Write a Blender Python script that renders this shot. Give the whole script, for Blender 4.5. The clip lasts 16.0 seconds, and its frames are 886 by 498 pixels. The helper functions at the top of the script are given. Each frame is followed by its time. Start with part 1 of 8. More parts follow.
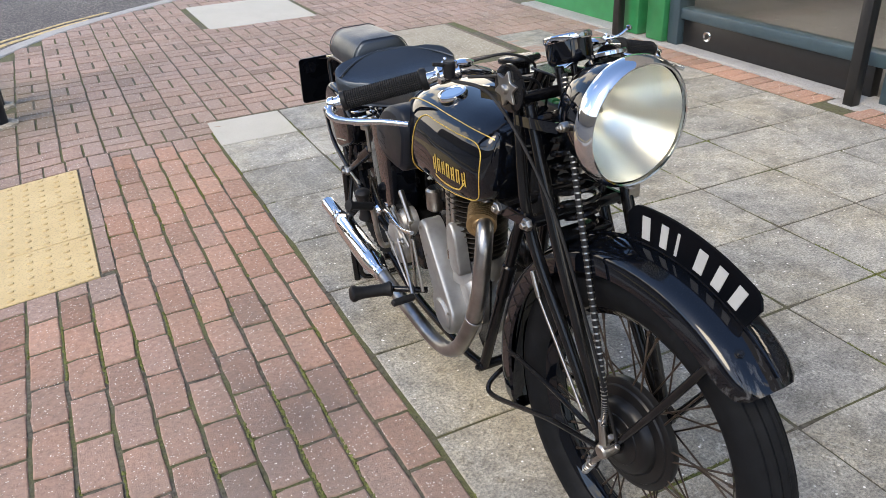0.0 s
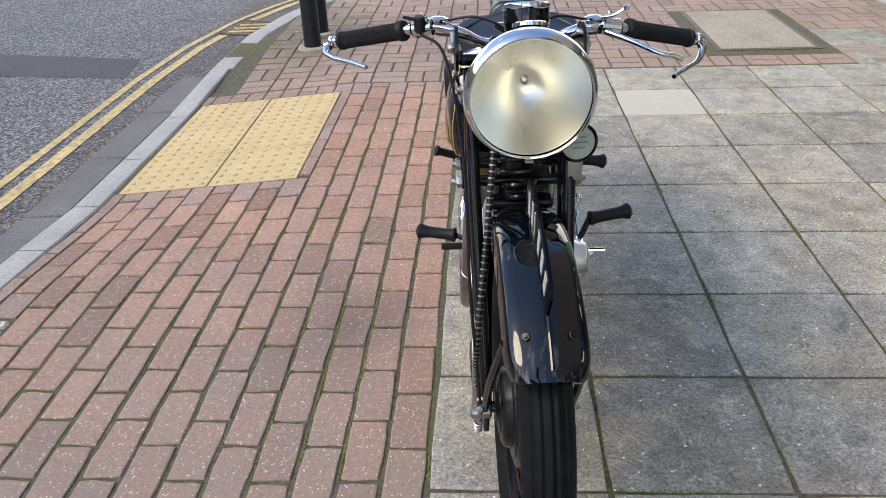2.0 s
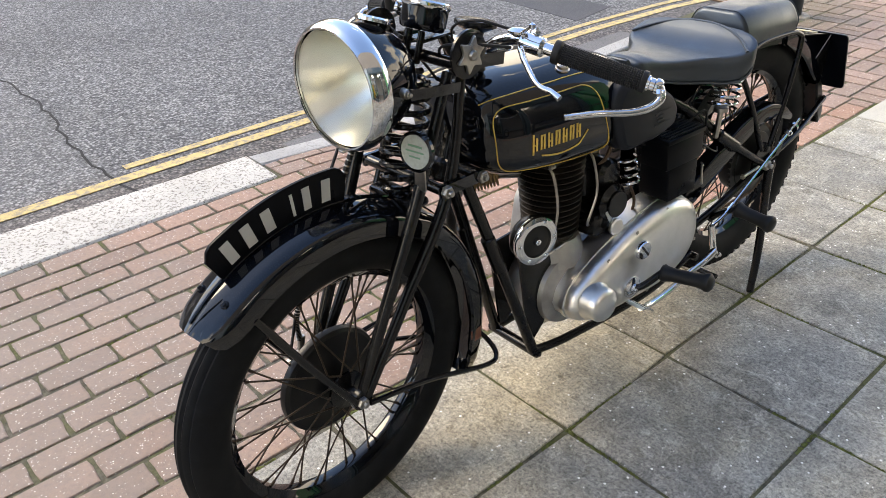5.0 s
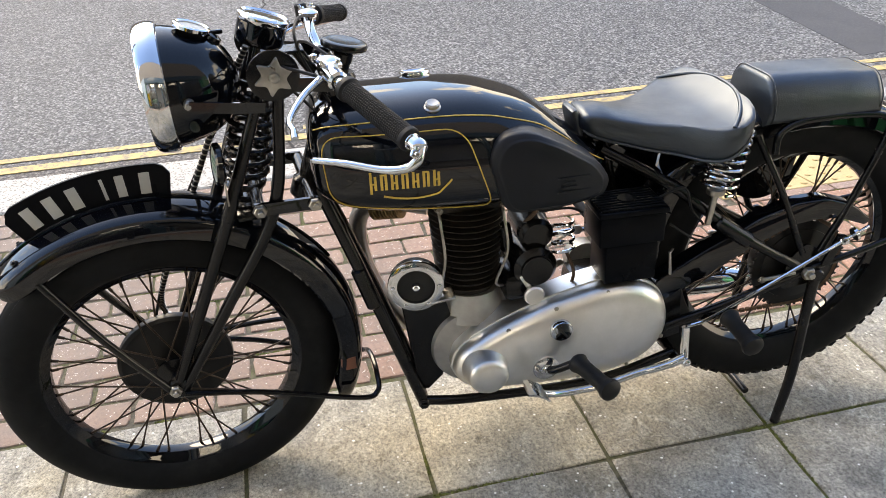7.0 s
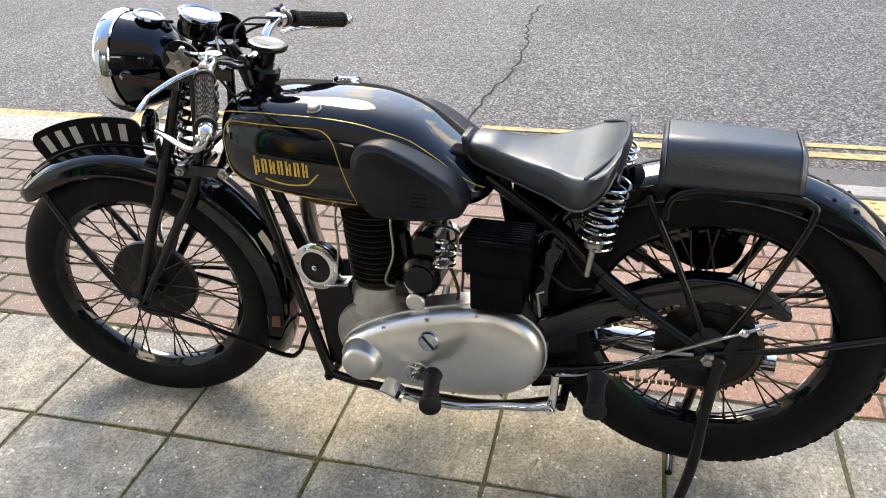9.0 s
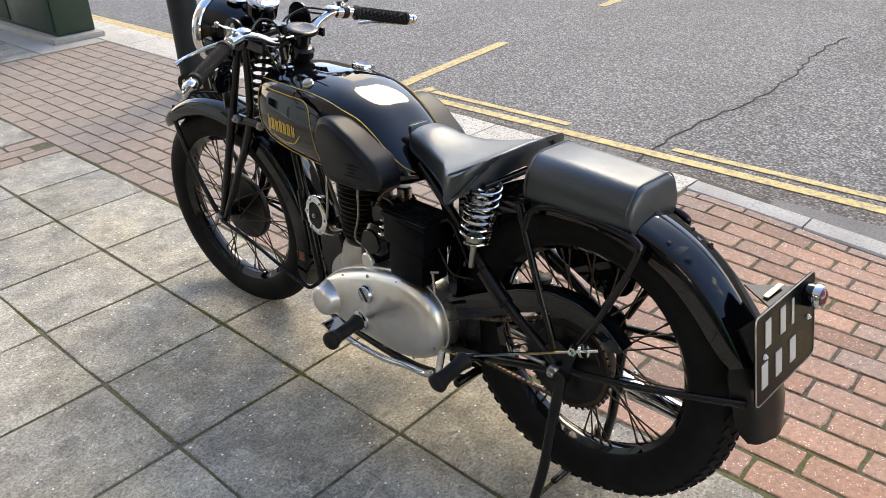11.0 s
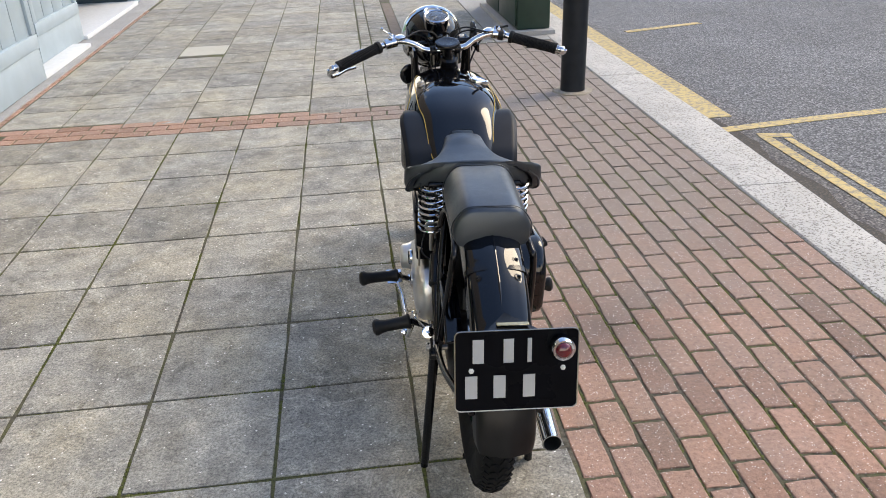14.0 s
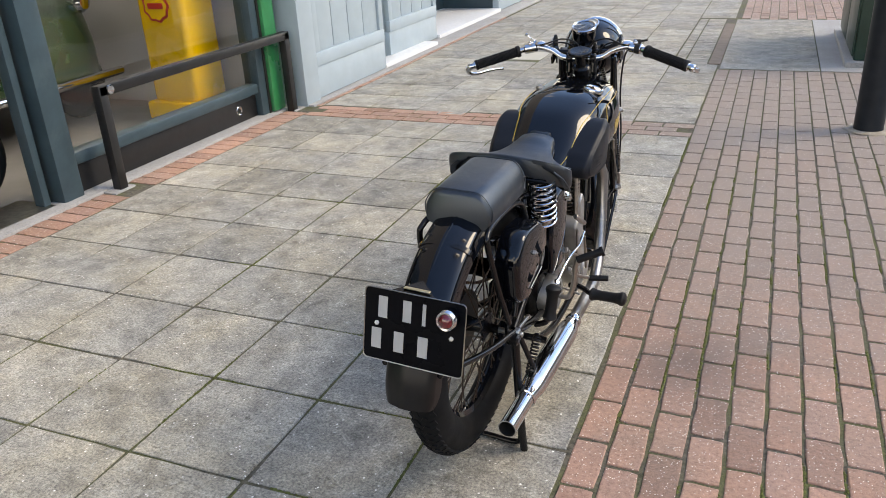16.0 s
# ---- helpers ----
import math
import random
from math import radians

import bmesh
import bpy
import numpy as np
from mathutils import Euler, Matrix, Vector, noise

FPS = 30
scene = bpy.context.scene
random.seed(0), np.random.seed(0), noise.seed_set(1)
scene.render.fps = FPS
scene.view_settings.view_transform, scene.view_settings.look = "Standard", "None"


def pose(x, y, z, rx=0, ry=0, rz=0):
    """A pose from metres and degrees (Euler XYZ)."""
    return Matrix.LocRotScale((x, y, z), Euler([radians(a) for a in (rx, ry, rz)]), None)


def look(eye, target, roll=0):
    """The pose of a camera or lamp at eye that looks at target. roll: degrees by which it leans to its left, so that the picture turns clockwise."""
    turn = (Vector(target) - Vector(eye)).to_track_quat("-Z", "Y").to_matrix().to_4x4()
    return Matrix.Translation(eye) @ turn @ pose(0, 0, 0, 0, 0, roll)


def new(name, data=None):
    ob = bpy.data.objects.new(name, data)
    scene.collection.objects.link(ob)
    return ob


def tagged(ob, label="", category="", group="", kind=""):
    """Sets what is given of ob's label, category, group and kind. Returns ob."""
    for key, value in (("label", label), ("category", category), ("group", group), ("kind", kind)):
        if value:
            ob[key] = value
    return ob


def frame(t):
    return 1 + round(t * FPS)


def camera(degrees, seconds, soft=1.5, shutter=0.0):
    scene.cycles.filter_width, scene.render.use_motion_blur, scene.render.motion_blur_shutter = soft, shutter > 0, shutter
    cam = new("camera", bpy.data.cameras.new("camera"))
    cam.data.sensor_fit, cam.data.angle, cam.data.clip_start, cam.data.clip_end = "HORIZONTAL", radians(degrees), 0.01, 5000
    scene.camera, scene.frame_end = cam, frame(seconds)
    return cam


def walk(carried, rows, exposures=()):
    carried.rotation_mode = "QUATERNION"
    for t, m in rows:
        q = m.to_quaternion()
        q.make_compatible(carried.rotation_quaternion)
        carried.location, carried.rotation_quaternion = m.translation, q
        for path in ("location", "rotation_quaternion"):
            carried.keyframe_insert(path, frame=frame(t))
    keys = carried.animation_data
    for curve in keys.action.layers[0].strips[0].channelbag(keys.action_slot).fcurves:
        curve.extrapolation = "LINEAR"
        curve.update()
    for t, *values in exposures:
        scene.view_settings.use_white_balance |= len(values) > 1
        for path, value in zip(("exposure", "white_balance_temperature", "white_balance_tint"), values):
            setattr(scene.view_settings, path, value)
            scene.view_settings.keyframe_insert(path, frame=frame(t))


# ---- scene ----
import itertools

cam = camera(59.2, 16.0, soft=0.45)
PATH = [
    (0, (-0.142, -0.172, 1.486), (0.611, 1.423, 0.542), -2.6),
    (0.5, (0.047, -0.286, 1.458), (0.6, 1.379, 0.496), -2.3),
    (1, (0.239, -0.318, 1.46), (0.602, 1.384, 0.473), -1.9),
    (1.5, (0.434, -0.415, 1.472), (0.554, 1.325, 0.492), -1.9),
    (2, (0.678, -0.487, 1.459), (0.562, 1.257, 0.487), -2.2),
    (2.5, (0.889, -0.455, 1.45), (0.563, 1.259, 0.472), -2.7),
    (3, (1.115, -0.45, 1.48), (0.542, 1.193, 0.494), -2.7),
    (3.2, (1.227, -0.45, 1.484), (0.562, 1.157, 0.497), -2.8),
    (5.3, (1.988, 0.277, 1.477), (0.609, 1.296, 0.448), -2.1),
    (5.5, (2.017, 0.375, 1.472), (0.593, 1.328, 0.44), -2.1),
    (6, (2.092, 0.618, 1.482), (0.564, 1.387, 0.446), -2.2),
    (6.5, (2.215, 0.876, 1.479), (0.596, 1.436, 0.447), -2.1),
    (7, (2.274, 1.108, 1.486), (0.598, 1.478, 0.459), -2.1),
    (7.5, (2.315, 1.353, 1.505), (0.597, 1.534, 0.496), -2.4),
    (8, (2.404, 1.635, 1.503), (0.67, 1.584, 0.507), -2.3),
    (8.5, (2.417, 1.877, 1.498), (0.698, 1.617, 0.51), -2.3),
    (9, (2.387, 2.103, 1.511), (0.705, 1.654, 0.526), -2.3),
    (9.5, (2.377, 2.386, 1.525), (0.759, 1.738, 0.544), -2.3),
    (9.7, (2.374, 2.486, 1.531), (0.787, 1.765, 0.551), -2.2),
    (11.8, (1.917, 3.388, 1.561), (0.881, 1.955, 0.627), -1.9),
    (12, (1.856, 3.442, 1.568), (0.884, 1.965, 0.634), -1.8),
    (12.5, (1.688, 3.665, 1.59), (0.889, 2.084, 0.66), -1.8),
    (13, (1.528, 3.81, 1.604), (0.91, 2.147, 0.681), -1.7),
    (13.5, (1.332, 3.921, 1.629), (0.912, 2.192, 0.717), -2.0),
    (14, (1.092, 4.098, 1.632), (0.896, 2.316, 0.746), -2.1),
    (14.5, (0.879, 4.198, 1.635), (0.904, 2.392, 0.776), -2.4),
    (15, (0.625, 4.201, 1.615), (0.887, 2.403, 0.779), -2.7),
    (15.5, (0.333, 4.231, 1.601), (0.825, 2.474, 0.782), -2.9),
    (16, (0.082, 4.206, 1.589), (0.799, 2.525, 0.776), -3.0),
]
EXPOSE = [(0, 0.7, 8050, 10), (1.5, 0.64, 8050, 10), (3.0, 0.66, 8300, 10), (5.3, 1.15, 8850, 10), (6.5, 1.24, 9050, 10), (8.5, 1.24, 9050, 10), (9.7, 1.12, 9000, 10), (11.9, 0.85, 8900, 10), (14, 0.65, 8500, 10), (16, 0.64, 8450, 10)]
walk(cam, [(t, look(eye, target, roll)) for t, eye, target, roll in PATH], EXPOSE)

# ---- sky and sun ----
SUN_AZ, SUN_EL = radians(202), radians(44)     # direction towards the sun, from +x counter-clockwise
world = bpy.data.worlds.new("sky")
scene.world = world
world.use_nodes = True
wn = world.node_tree
wn.nodes.clear()


def wnode(kind, **inputs):
    n = wn.nodes.new(kind)
    for k, v in inputs.items():
        n.inputs[k.replace("_", " ")].default_value = v
    return n


sky = wnode("ShaderNodeTexSky")
sky.sky_type, sky.sun_disc = "NISHITA", False
sky.sun_elevation, sky.sun_rotation = SUN_EL, radians(90) - SUN_AZ
sky.air_density, sky.dust_density = 1.0, 0.8
tc = wnode("ShaderNodeTexCoord")
clouds = wnode("ShaderNodeTexNoise", Scale=3.4, Detail=7.0, Roughness=0.6)
wn.links.new(tc.outputs["Generated"], clouds.inputs["Vector"])
# clouds bank up towards the horizon
height = wnode("ShaderNodeSeparateXYZ")
wn.links.new(tc.outputs["Generated"], height.inputs[0])
bank = wnode("ShaderNodeMath")
bank.operation = "MULTIPLY_ADD"
wn.links.new(height.outputs["Z"], bank.inputs[0])
bank.inputs[1].default_value = -0.42
wn.links.new(clouds.outputs["Fac"], bank.inputs[2])
cramp = wnode("ShaderNodeValToRGB")
cramp.color_ramp.elements[0].position, cramp.color_ramp.elements[1].position = 0.35, 0.42
wn.links.new(bank.outputs[0], cramp.inputs["Fac"])
cmix = wnode("ShaderNodeMix")
cmix.data_type = "RGBA"
cmix.inputs[7].default_value = (13.6, 13.7, 13.9, 1)
wn.links.new(cramp.outputs["Color"], cmix.inputs["Factor"])
clear = wnode("ShaderNodeMix")
clear.data_type, clear.blend_type = "RGBA", "MULTIPLY"
clear.inputs["Factor"].default_value = 1.0
clear.inputs[7].default_value = (1.25, 1.52, 1.92, 1)
wn.links.new(sky.outputs["Color"], clear.inputs[6])
wn.links.new(clear.outputs[2], cmix.inputs[6])
bg = wnode("ShaderNodeBackground", Strength=0.152)
wn.links.new(cmix.outputs[2], bg.inputs["Color"])
wn.links.new(bg.outputs["Background"], wnode("ShaderNodeOutputWorld").inputs["Surface"])

sun_data = bpy.data.lights.new("sun", "SUN")
sun_data.energy, sun_data.angle, sun_data.color = 1.55, radians(26), (1.0, 0.935, 0.84)
sun = new("sun", sun_data)
sun_dir = Vector((math.cos(SUN_EL) * math.cos(SUN_AZ), math.cos(SUN_EL) * math.sin(SUN_AZ), math.sin(SUN_EL)))
sun.matrix_world = look(sun_dir * 30, (0, 0, 0))


# ---- materials ----
def material(name):
    m = bpy.data.materials.new(name)
    m.use_nodes = True
    return m, m.node_tree, m.node_tree.nodes["Principled BSDF"]


def add(nt, kind, **inputs):
    n = nt.nodes.new(kind)
    for k, v in inputs.items():
        n.inputs[k.replace("_", " ")].default_value = v
    return n


def ramp(nt, source, stops):
    r = nt.nodes.new("ShaderNodeValToRGB")
    e = r.color_ramp.elements
    while len(e) < len(stops):
        e.new(0.5)
    for el, (p, c) in zip(e, stops):
        el.position, el.color = p, (*c, 1) if len(c) == 3 else c
    nt.links.new(source, r.inputs["Fac"])
    return r.outputs["Color"]


def mixed(nt, fac, a, b, blend="MIX"):
    m = nt.nodes.new("ShaderNodeMix")
    m.data_type, m.blend_type = "RGBA", blend
    for sock, v in ((m.inputs["Factor"], fac), (m.inputs[6], a), (m.inputs[7], b)):
        if isinstance(v, (int, float)):
            sock.default_value = v
        elif isinstance(v, tuple):
            sock.default_value = (*v, 1)
        else:
            nt.links.new(v, sock)
    return m.outputs[2]


def coords(nt, kind="Object"):
    return nt.nodes.new("ShaderNodeTexCoord").outputs[kind]


def position(nt):
    return nt.nodes.new("ShaderNodeNewGeometry").outputs["Position"]


def noise_of(nt, vec, scale, detail=4.0, rough=0.55, distortion=0.0):
    n = add(nt, "ShaderNodeTexNoise", Scale=scale, Detail=detail, Roughness=rough, Distortion=distortion)
    nt.links.new(vec, n.inputs["Vector"])
    return n.outputs["Fac"]


def bump(nt, bsdf, height, strength=0.3, distance=0.002):
    b = add(nt, "ShaderNodeBump", Strength=strength, Distance=distance)
    nt.links.new(height, b.inputs["Height"])
    nt.links.new(b.outputs["Normal"], bsdf.inputs["Normal"])


def object_random(nt):
    return nt.nodes.new("ShaderNodeObjectInfo").outputs["Random"]


def island_random(nt):
    return nt.nodes.new("ShaderNodeNewGeometry").outputs["Random Per Island"]


def plain(name, color, rough=0.5, metal=0.0, vary=0.15, scale=30.0, relief=0.1, coat=0.0, wear=None, spec=0.5, spread=0.1):
    """Paint, rubber, metal: a base colour with mottling, uneven gloss and a fine relief."""
    m, nt, b = material(name)
    v = coords(nt)
    n = noise_of(nt, v, scale, 5)
    dark = tuple(c * (1 - vary) for c in color)
    light = tuple(min(1, c * (1 + vary)) for c in color)
    col = ramp(nt, n, [(0.3, dark), (0.7, light)])
    if wear:
        w = noise_of(nt, v, scale * 0.35, 8, 0.7)
        col = mixed(nt, ramp(nt, w, [(0.56, (0, 0, 0)), (0.7, (1, 1, 1))]), col, wear)
    nt.links.new(col, b.inputs["Base Color"])
    b.inputs["Metallic"].default_value = metal
    r = ramp(nt, noise_of(nt, v, scale * 0.4, 6), [(0.3, (max(0.01, rough - 0.6 * spread),) * 3), (0.75, (min(1, rough + spread),) * 3)])
    b.inputs["Specular IOR Level"].default_value = spec
    nt.links.new(r, b.inputs["Roughness"])
    b.inputs["Coat Weight"].default_value = coat
    b.inputs["Coat Roughness"].default_value = 0.02
    if relief:
        bump(nt, b, noise_of(nt, v, scale * 6, 3), relief, 0.0008)
    return m


def stain_or_shadow(nt, p, centre, squash, wobble, inner, outer, strength):
    """A ragged spot on the ground: strong within inner, gone at outer."""
    sc = nt.nodes.new("ShaderNodeMapping")
    sc.inputs["Scale"].default_value = (squash[0], squash[1], 0.0)
    nt.links.new(p, sc.inputs["Vector"])
    d = nt.nodes.new("ShaderNodeVectorMath")
    d.operation = "DISTANCE"
    nt.links.new(sc.outputs["Vector"], d.inputs[0])
    d.inputs[1].default_value = (centre[0] * squash[0], centre[1] * squash[1], 0.0)
    s = nt.nodes.new("ShaderNodeMath")
    s.operation = "MULTIPLY_ADD"
    nt.links.new(noise_of(nt, p, 6, 5), s.inputs[0])
    s.inputs[1].default_value = wobble
    nt.links.new(d.outputs["Value"], s.inputs[2])
    return ramp(nt, s.outputs[0], [(inner, (strength,) * 3), (outer, (0, 0, 0))])


def brick_material(name, per_object, a, b_, c):
    m, nt, b = material(name)
    p = position(nt)
    rnd = object_random(nt) if per_object else island_random(nt)
    base = ramp(nt, rnd, [(0.0, a), (0.45, b_), (0.8, c), (1.0, tuple(0.72 * q for q in a))])
    grime = noise_of(nt, p, 1.3, 6, 0.6)
    base = mixed(nt, ramp(nt, grime, [(0.42, (0, 0, 0)), (0.65, (0.55, 0.55, 0.55))]), base, (0.25, 0.18, 0.135))
    mott = noise_of(nt, p, 60, 8, 0.75)
    base = mixed(nt, 0.6, base, ramp(nt, mott, [(0.34, (0.3, 0.28, 0.27)), (0.5, (0.85, 0.84, 0.83)), (0.68, (1.25, 1.2, 1.15))]), "MULTIPLY")
    # oil stain beside the engine
    base = mixed(nt, stain_or_shadow(nt, p, (0.21, 1.62), (1.0, 0.75), 0.2, 0.12, 0.4, 0.72), base, (0.075, 0.045, 0.038))
    # years of grime on the stretch towards the lamp post
    base = mixed(nt, stain_or_shadow(nt, p, (-0.2, -1.6), (0.36, 0.165), 0.3, 0.48, 0.84, 0.75), base, (0.245, 0.211, 0.18))
    # mossy dirt where nobody treads, by the corner kerb
    base = mixed(nt, stain_or_shadow(nt, p, (-0.75, 5.6), (1.0, 0.6), 0.5, 0.45, 1.15, 0.7), base, (0.12, 0.105, 0.06))
    # pale grit pressed into the face
    vor = add(nt, "ShaderNodeTexVoronoi", Scale=105.0)
    nt.links.new(p, vor.inputs["Vector"])
    grit = ramp(nt, vor.outputs["Distance"], [(0.15, (1, 1, 1)), (0.25, (0, 0, 0))])
    pick = ramp(nt, noise_of(nt, p, 40, 3), [(0.475, (0, 0, 0)), (0.54, (1, 1, 1))])
    base = mixed(nt, mixed(nt, 1.0, grit, pick, "MULTIPLY"), base, (0.82, 0.75, 0.66))
    nt.links.new(base, b.inputs["Base Color"])
    b.inputs["Roughness"].default_value = 0.85
    bump(nt, b, noise_of(nt, p, 90, 7, 0.75), 0.9, 0.005)
    return m


def slab_material(name, per_object=True):
    m, nt, b = material(name)
    p = position(nt)
    rnd = object_random(nt) if per_object else island_random(nt)
    base = ramp(nt, rnd, [(0.0, (0.27, 0.263, 0.246)), (0.4, (0.35, 0.338, 0.312)), (0.75, (0.41, 0.394, 0.358)), (1.0, (0.3, 0.292, 0.276))])
    st = noise_of(nt, p, 3.5, 9, 0.72)
    base = mixed(nt, 0.85, base, ramp(nt, st, [(0.34, (0.58, 0.58, 0.58)), (0.5, (0.94, 0.93, 0.91)), (0.66, (1.2, 1.18, 1.13))]), "MULTIPLY")
    # brown traffic film in broad patches
    film = noise_of(nt, p, 1.7, 6, 0.65, 0.4)
    base = mixed(nt, ramp(nt, film, [(0.4, (0, 0, 0)), (0.62, (0.8, 0.8, 0.8))]), base, mixed(nt, 1.0, base, (1.0, 0.93, 0.8), "MULTIPLY"))
    # spilt and dried streaks
    spill = noise_of(nt, p, 5.5, 3, 0.5, 2.2)
    base = mixed(nt, ramp(nt, spill, [(0.6, (0, 0, 0)), (0.632, (0.36, 0.36, 0.36)), (0.656, (0, 0, 0))]), base, (0.6, 0.575, 0.52))
    scuff = noise_of(nt, p, 11, 8, 0.72, 0.6)
    base = mixed(nt, ramp(nt, scuff, [(0.55, (0, 0, 0)), (0.7, (0.75, 0.75, 0.75))]), base, (0.52, 0.49, 0.43))
    mid = noise_of(nt, p, 75, 5, 0.7)
    base = mixed(nt, 1.0, base, ramp(nt, mid, [(0.36, (0.76, 0.76, 0.76)), (0.5, (0.97, 0.97, 0.96)), (0.64, (1.2, 1.19, 1.16))]), "MULTIPLY")
    fine = noise_of(nt, p, 120, 7, 0.8)
    base = mixed(nt, 0.62, base, ramp(nt, fine, [(0.38, (0.1, 0.1, 0.1)), (0.5, (0.9, 0.9, 0.9)), (0.62, (1.5, 1.49, 1.44))]), "MULTIPLY")
    blotch = noise_of(nt, p, 8.5, 9, 0.78, 0.3)
    base = mixed(nt, 0.7, base, ramp(nt, blotch, [(0.38, (0.6, 0.6, 0.59)), (0.5, (0.98, 0.98, 0.97)), (0.62, (1.28, 1.27, 1.24))]), "MULTIPLY")
    # dark drips and trodden spots
    drip = noise_of(nt, p, 17, 3, 0.55, 0.5)
    base = mixed(nt, ramp(nt, drip, [(0.62, (0, 0, 0)), (0.68, (0.6, 0.6, 0.6))]), base, mixed(nt, 1.0, base, (0.5, 0.48, 0.44), "MULTIPLY"))
    # bike's soft shadow painted faintly beside the stand, tan dust under the engine
    base = mixed(nt, stain_or_shadow(nt, p, (1.42, 1.75), (1.0, 0.5), 0.3, 0.35, 0.75, 0.05), base, mixed(nt, 1.0, base, (0.4, 0.4, 0.41), "MULTIPLY"))
    base = mixed(nt, stain_or_shadow(nt, p, (0.76, 1.45), (1.0, 0.22), 0.25, 0.2, 0.48, 0.28), base, mixed(nt, 1.0, base, (1.08, 0.92, 0.7), "MULTIPLY"))
    vor = add(nt, "ShaderNodeTexVoronoi", Scale=48.0)
    nt.links.new(p, vor.inputs["Vector"])
    grit = ramp(nt, vor.outputs["Distance"], [(0.13, (1, 1, 1)), (0.2, (0, 0, 0))])
    base = mixed(nt, mixed(nt, 1.0, grit, ramp(nt, noise_of(nt, p, 23, 2), [(0.54, (0, 0, 0)), (0.6, (1, 1, 1))]), "MULTIPLY"), base, (0.85, 0.83, 0.77))
    nt.links.new(base, b.inputs["Base Color"])
    b.inputs["Roughness"].default_value = 0.82
    bump(nt, b, noise_of(nt, p, 90, 7, 0.75), 0.8, 0.004)
    return m


def stone_material(name, a, b_, speck, scale=70.0, rough=0.85, relief=0.5):
    """Granite, concrete: two tones and specks."""
    m, nt, b = material(name)
    p = position(nt)
    base = ramp(nt, noise_of(nt, p, 3.2, 7, 0.65), [(0.3, a), (0.7, b_)])
    sp = noise_of(nt, p, scale, 4, 0.75)
    base = mixed(nt, ramp(nt, sp, [(0.52, (0, 0, 0)), (0.6, (0.85, 0.85, 0.85))]), base, speck)
    nt.links.new(base, b.inputs["Base Color"])
    b.inputs["Roughness"].default_value = rough
    bump(nt, b, sp, relief, 0.003)
    return m


def add_range(nt, value, lo, hi):
    """The value mapped from lo..hi onto 0..1."""
    r = nt.nodes.new("ShaderNodeMapRange")
    nt.links.new(value, r.inputs["Value"])
    r.inputs["From Min"].default_value = lo
    r.inputs["From Max"].default_value = hi
    return r.outputs["Result"]


def asphalt_material():
    m, nt, b = material("asphalt")
    p = position(nt)
    stone = add(nt, "ShaderNodeTexVoronoi", Scale=72.0)
    nt.links.new(p, stone.inputs["Vector"])
    tone = ramp(nt, stone.outputs["Color"], [(0.12, (0.075, 0.076, 0.08)), (0.5, (0.185, 0.184, 0.183)), (0.92, (0.43, 0.42, 0.4))])
    gap = ramp(nt, stone.outputs["Distance"], [(0.3, (1, 1, 1)), (0.8, (0.3, 0.3, 0.3))])
    base = mixed(nt, 1.0, tone, gap, "MULTIPLY")
    big = noise_of(nt, p, 0.9, 6, 0.6)
    base = mixed(nt, 0.8, base, ramp(nt, big, [(0.3, (0.62, 0.62, 0.62)), (0.7, (1.0, 1.0, 1.0))]), "MULTIPLY")
    # older, paler surfacing on one side of the joint
    sep = nt.nodes.new("ShaderNodeSeparateXYZ")
    nt.links.new(p, sep.inputs[0])
    w = nt.nodes.new("ShaderNodeMath")
    w.operation = "MULTIPLY_ADD"
    nt.links.new(noise_of(nt, p, 7, 4), w.inputs[0])
    w.inputs[1].default_value = 0.16
    nt.links.new(sep.outputs["Y"], w.inputs[2])
    cmp_ = nt.nodes.new("ShaderNodeMath")
    cmp_.operation = "LESS_THAN"
    cmp_.inputs[1].default_value = 1.27
    nt.links.new(w.outputs[0], cmp_.inputs[0])
    base = mixed(nt, cmp_.outputs[0], base, mixed(nt, 0.1, base, (0.26, 0.25, 0.235)))
    # brown dirt worked into the surface beside the kerb
    edge = nt.nodes.new("ShaderNodeMath")
    edge.operation = "MULTIPLY_ADD"
    nt.links.new(noise_of(nt, p, 9, 5), edge.inputs[0])
    edge.inputs[1].default_value = 0.14
    nt.links.new(sep.outputs["X"], edge.inputs[2])
    base = mixed(nt, ramp(nt, add_range(nt, edge.outputs[0], -1.75, -1.45), [(0.0, (0, 0, 0)), (1.0, (0.75, 0.75, 0.75))]), base, mixed(nt, 1.0, base, (0.72, 0.6, 0.52), "MULTIPLY"))
    nt.links.new(base, b.inputs["Base Color"])
    b.inputs["Roughness"].default_value = 0.8
    bump(nt, b, stone.outputs["Distance"], 0.7, 0.006)
    return m


def line_material():
    """Worn yellow road paint: thin where the asphalt's stones rub through."""
    m, nt, b = material("yellow_road_paint")
    p = position(nt)
    wear = noise_of(nt, p, 22, 8, 0.75)
    base = mixed(nt, ramp(nt, wear, [(0.46, (0, 0, 0)), (0.6, (0.85, 0.85, 0.85))]), (0.63, 0.46, 0.18), (0.24, 0.21, 0.17))
    base = mixed(nt, 0.5, base, ramp(nt, noise_of(nt, p, 2.5, 5), [(0.3, (0.6, 0.6, 0.6)), (0.7, (1, 1, 1))]), "MULTIPLY")
    nt.links.new(base, b.inputs["Base Color"])
    b.inputs["Roughness"].default_value = 0.75
    bump(nt, b, noise_of(nt, p, 90, 4), 0.5, 0.003)
    return m


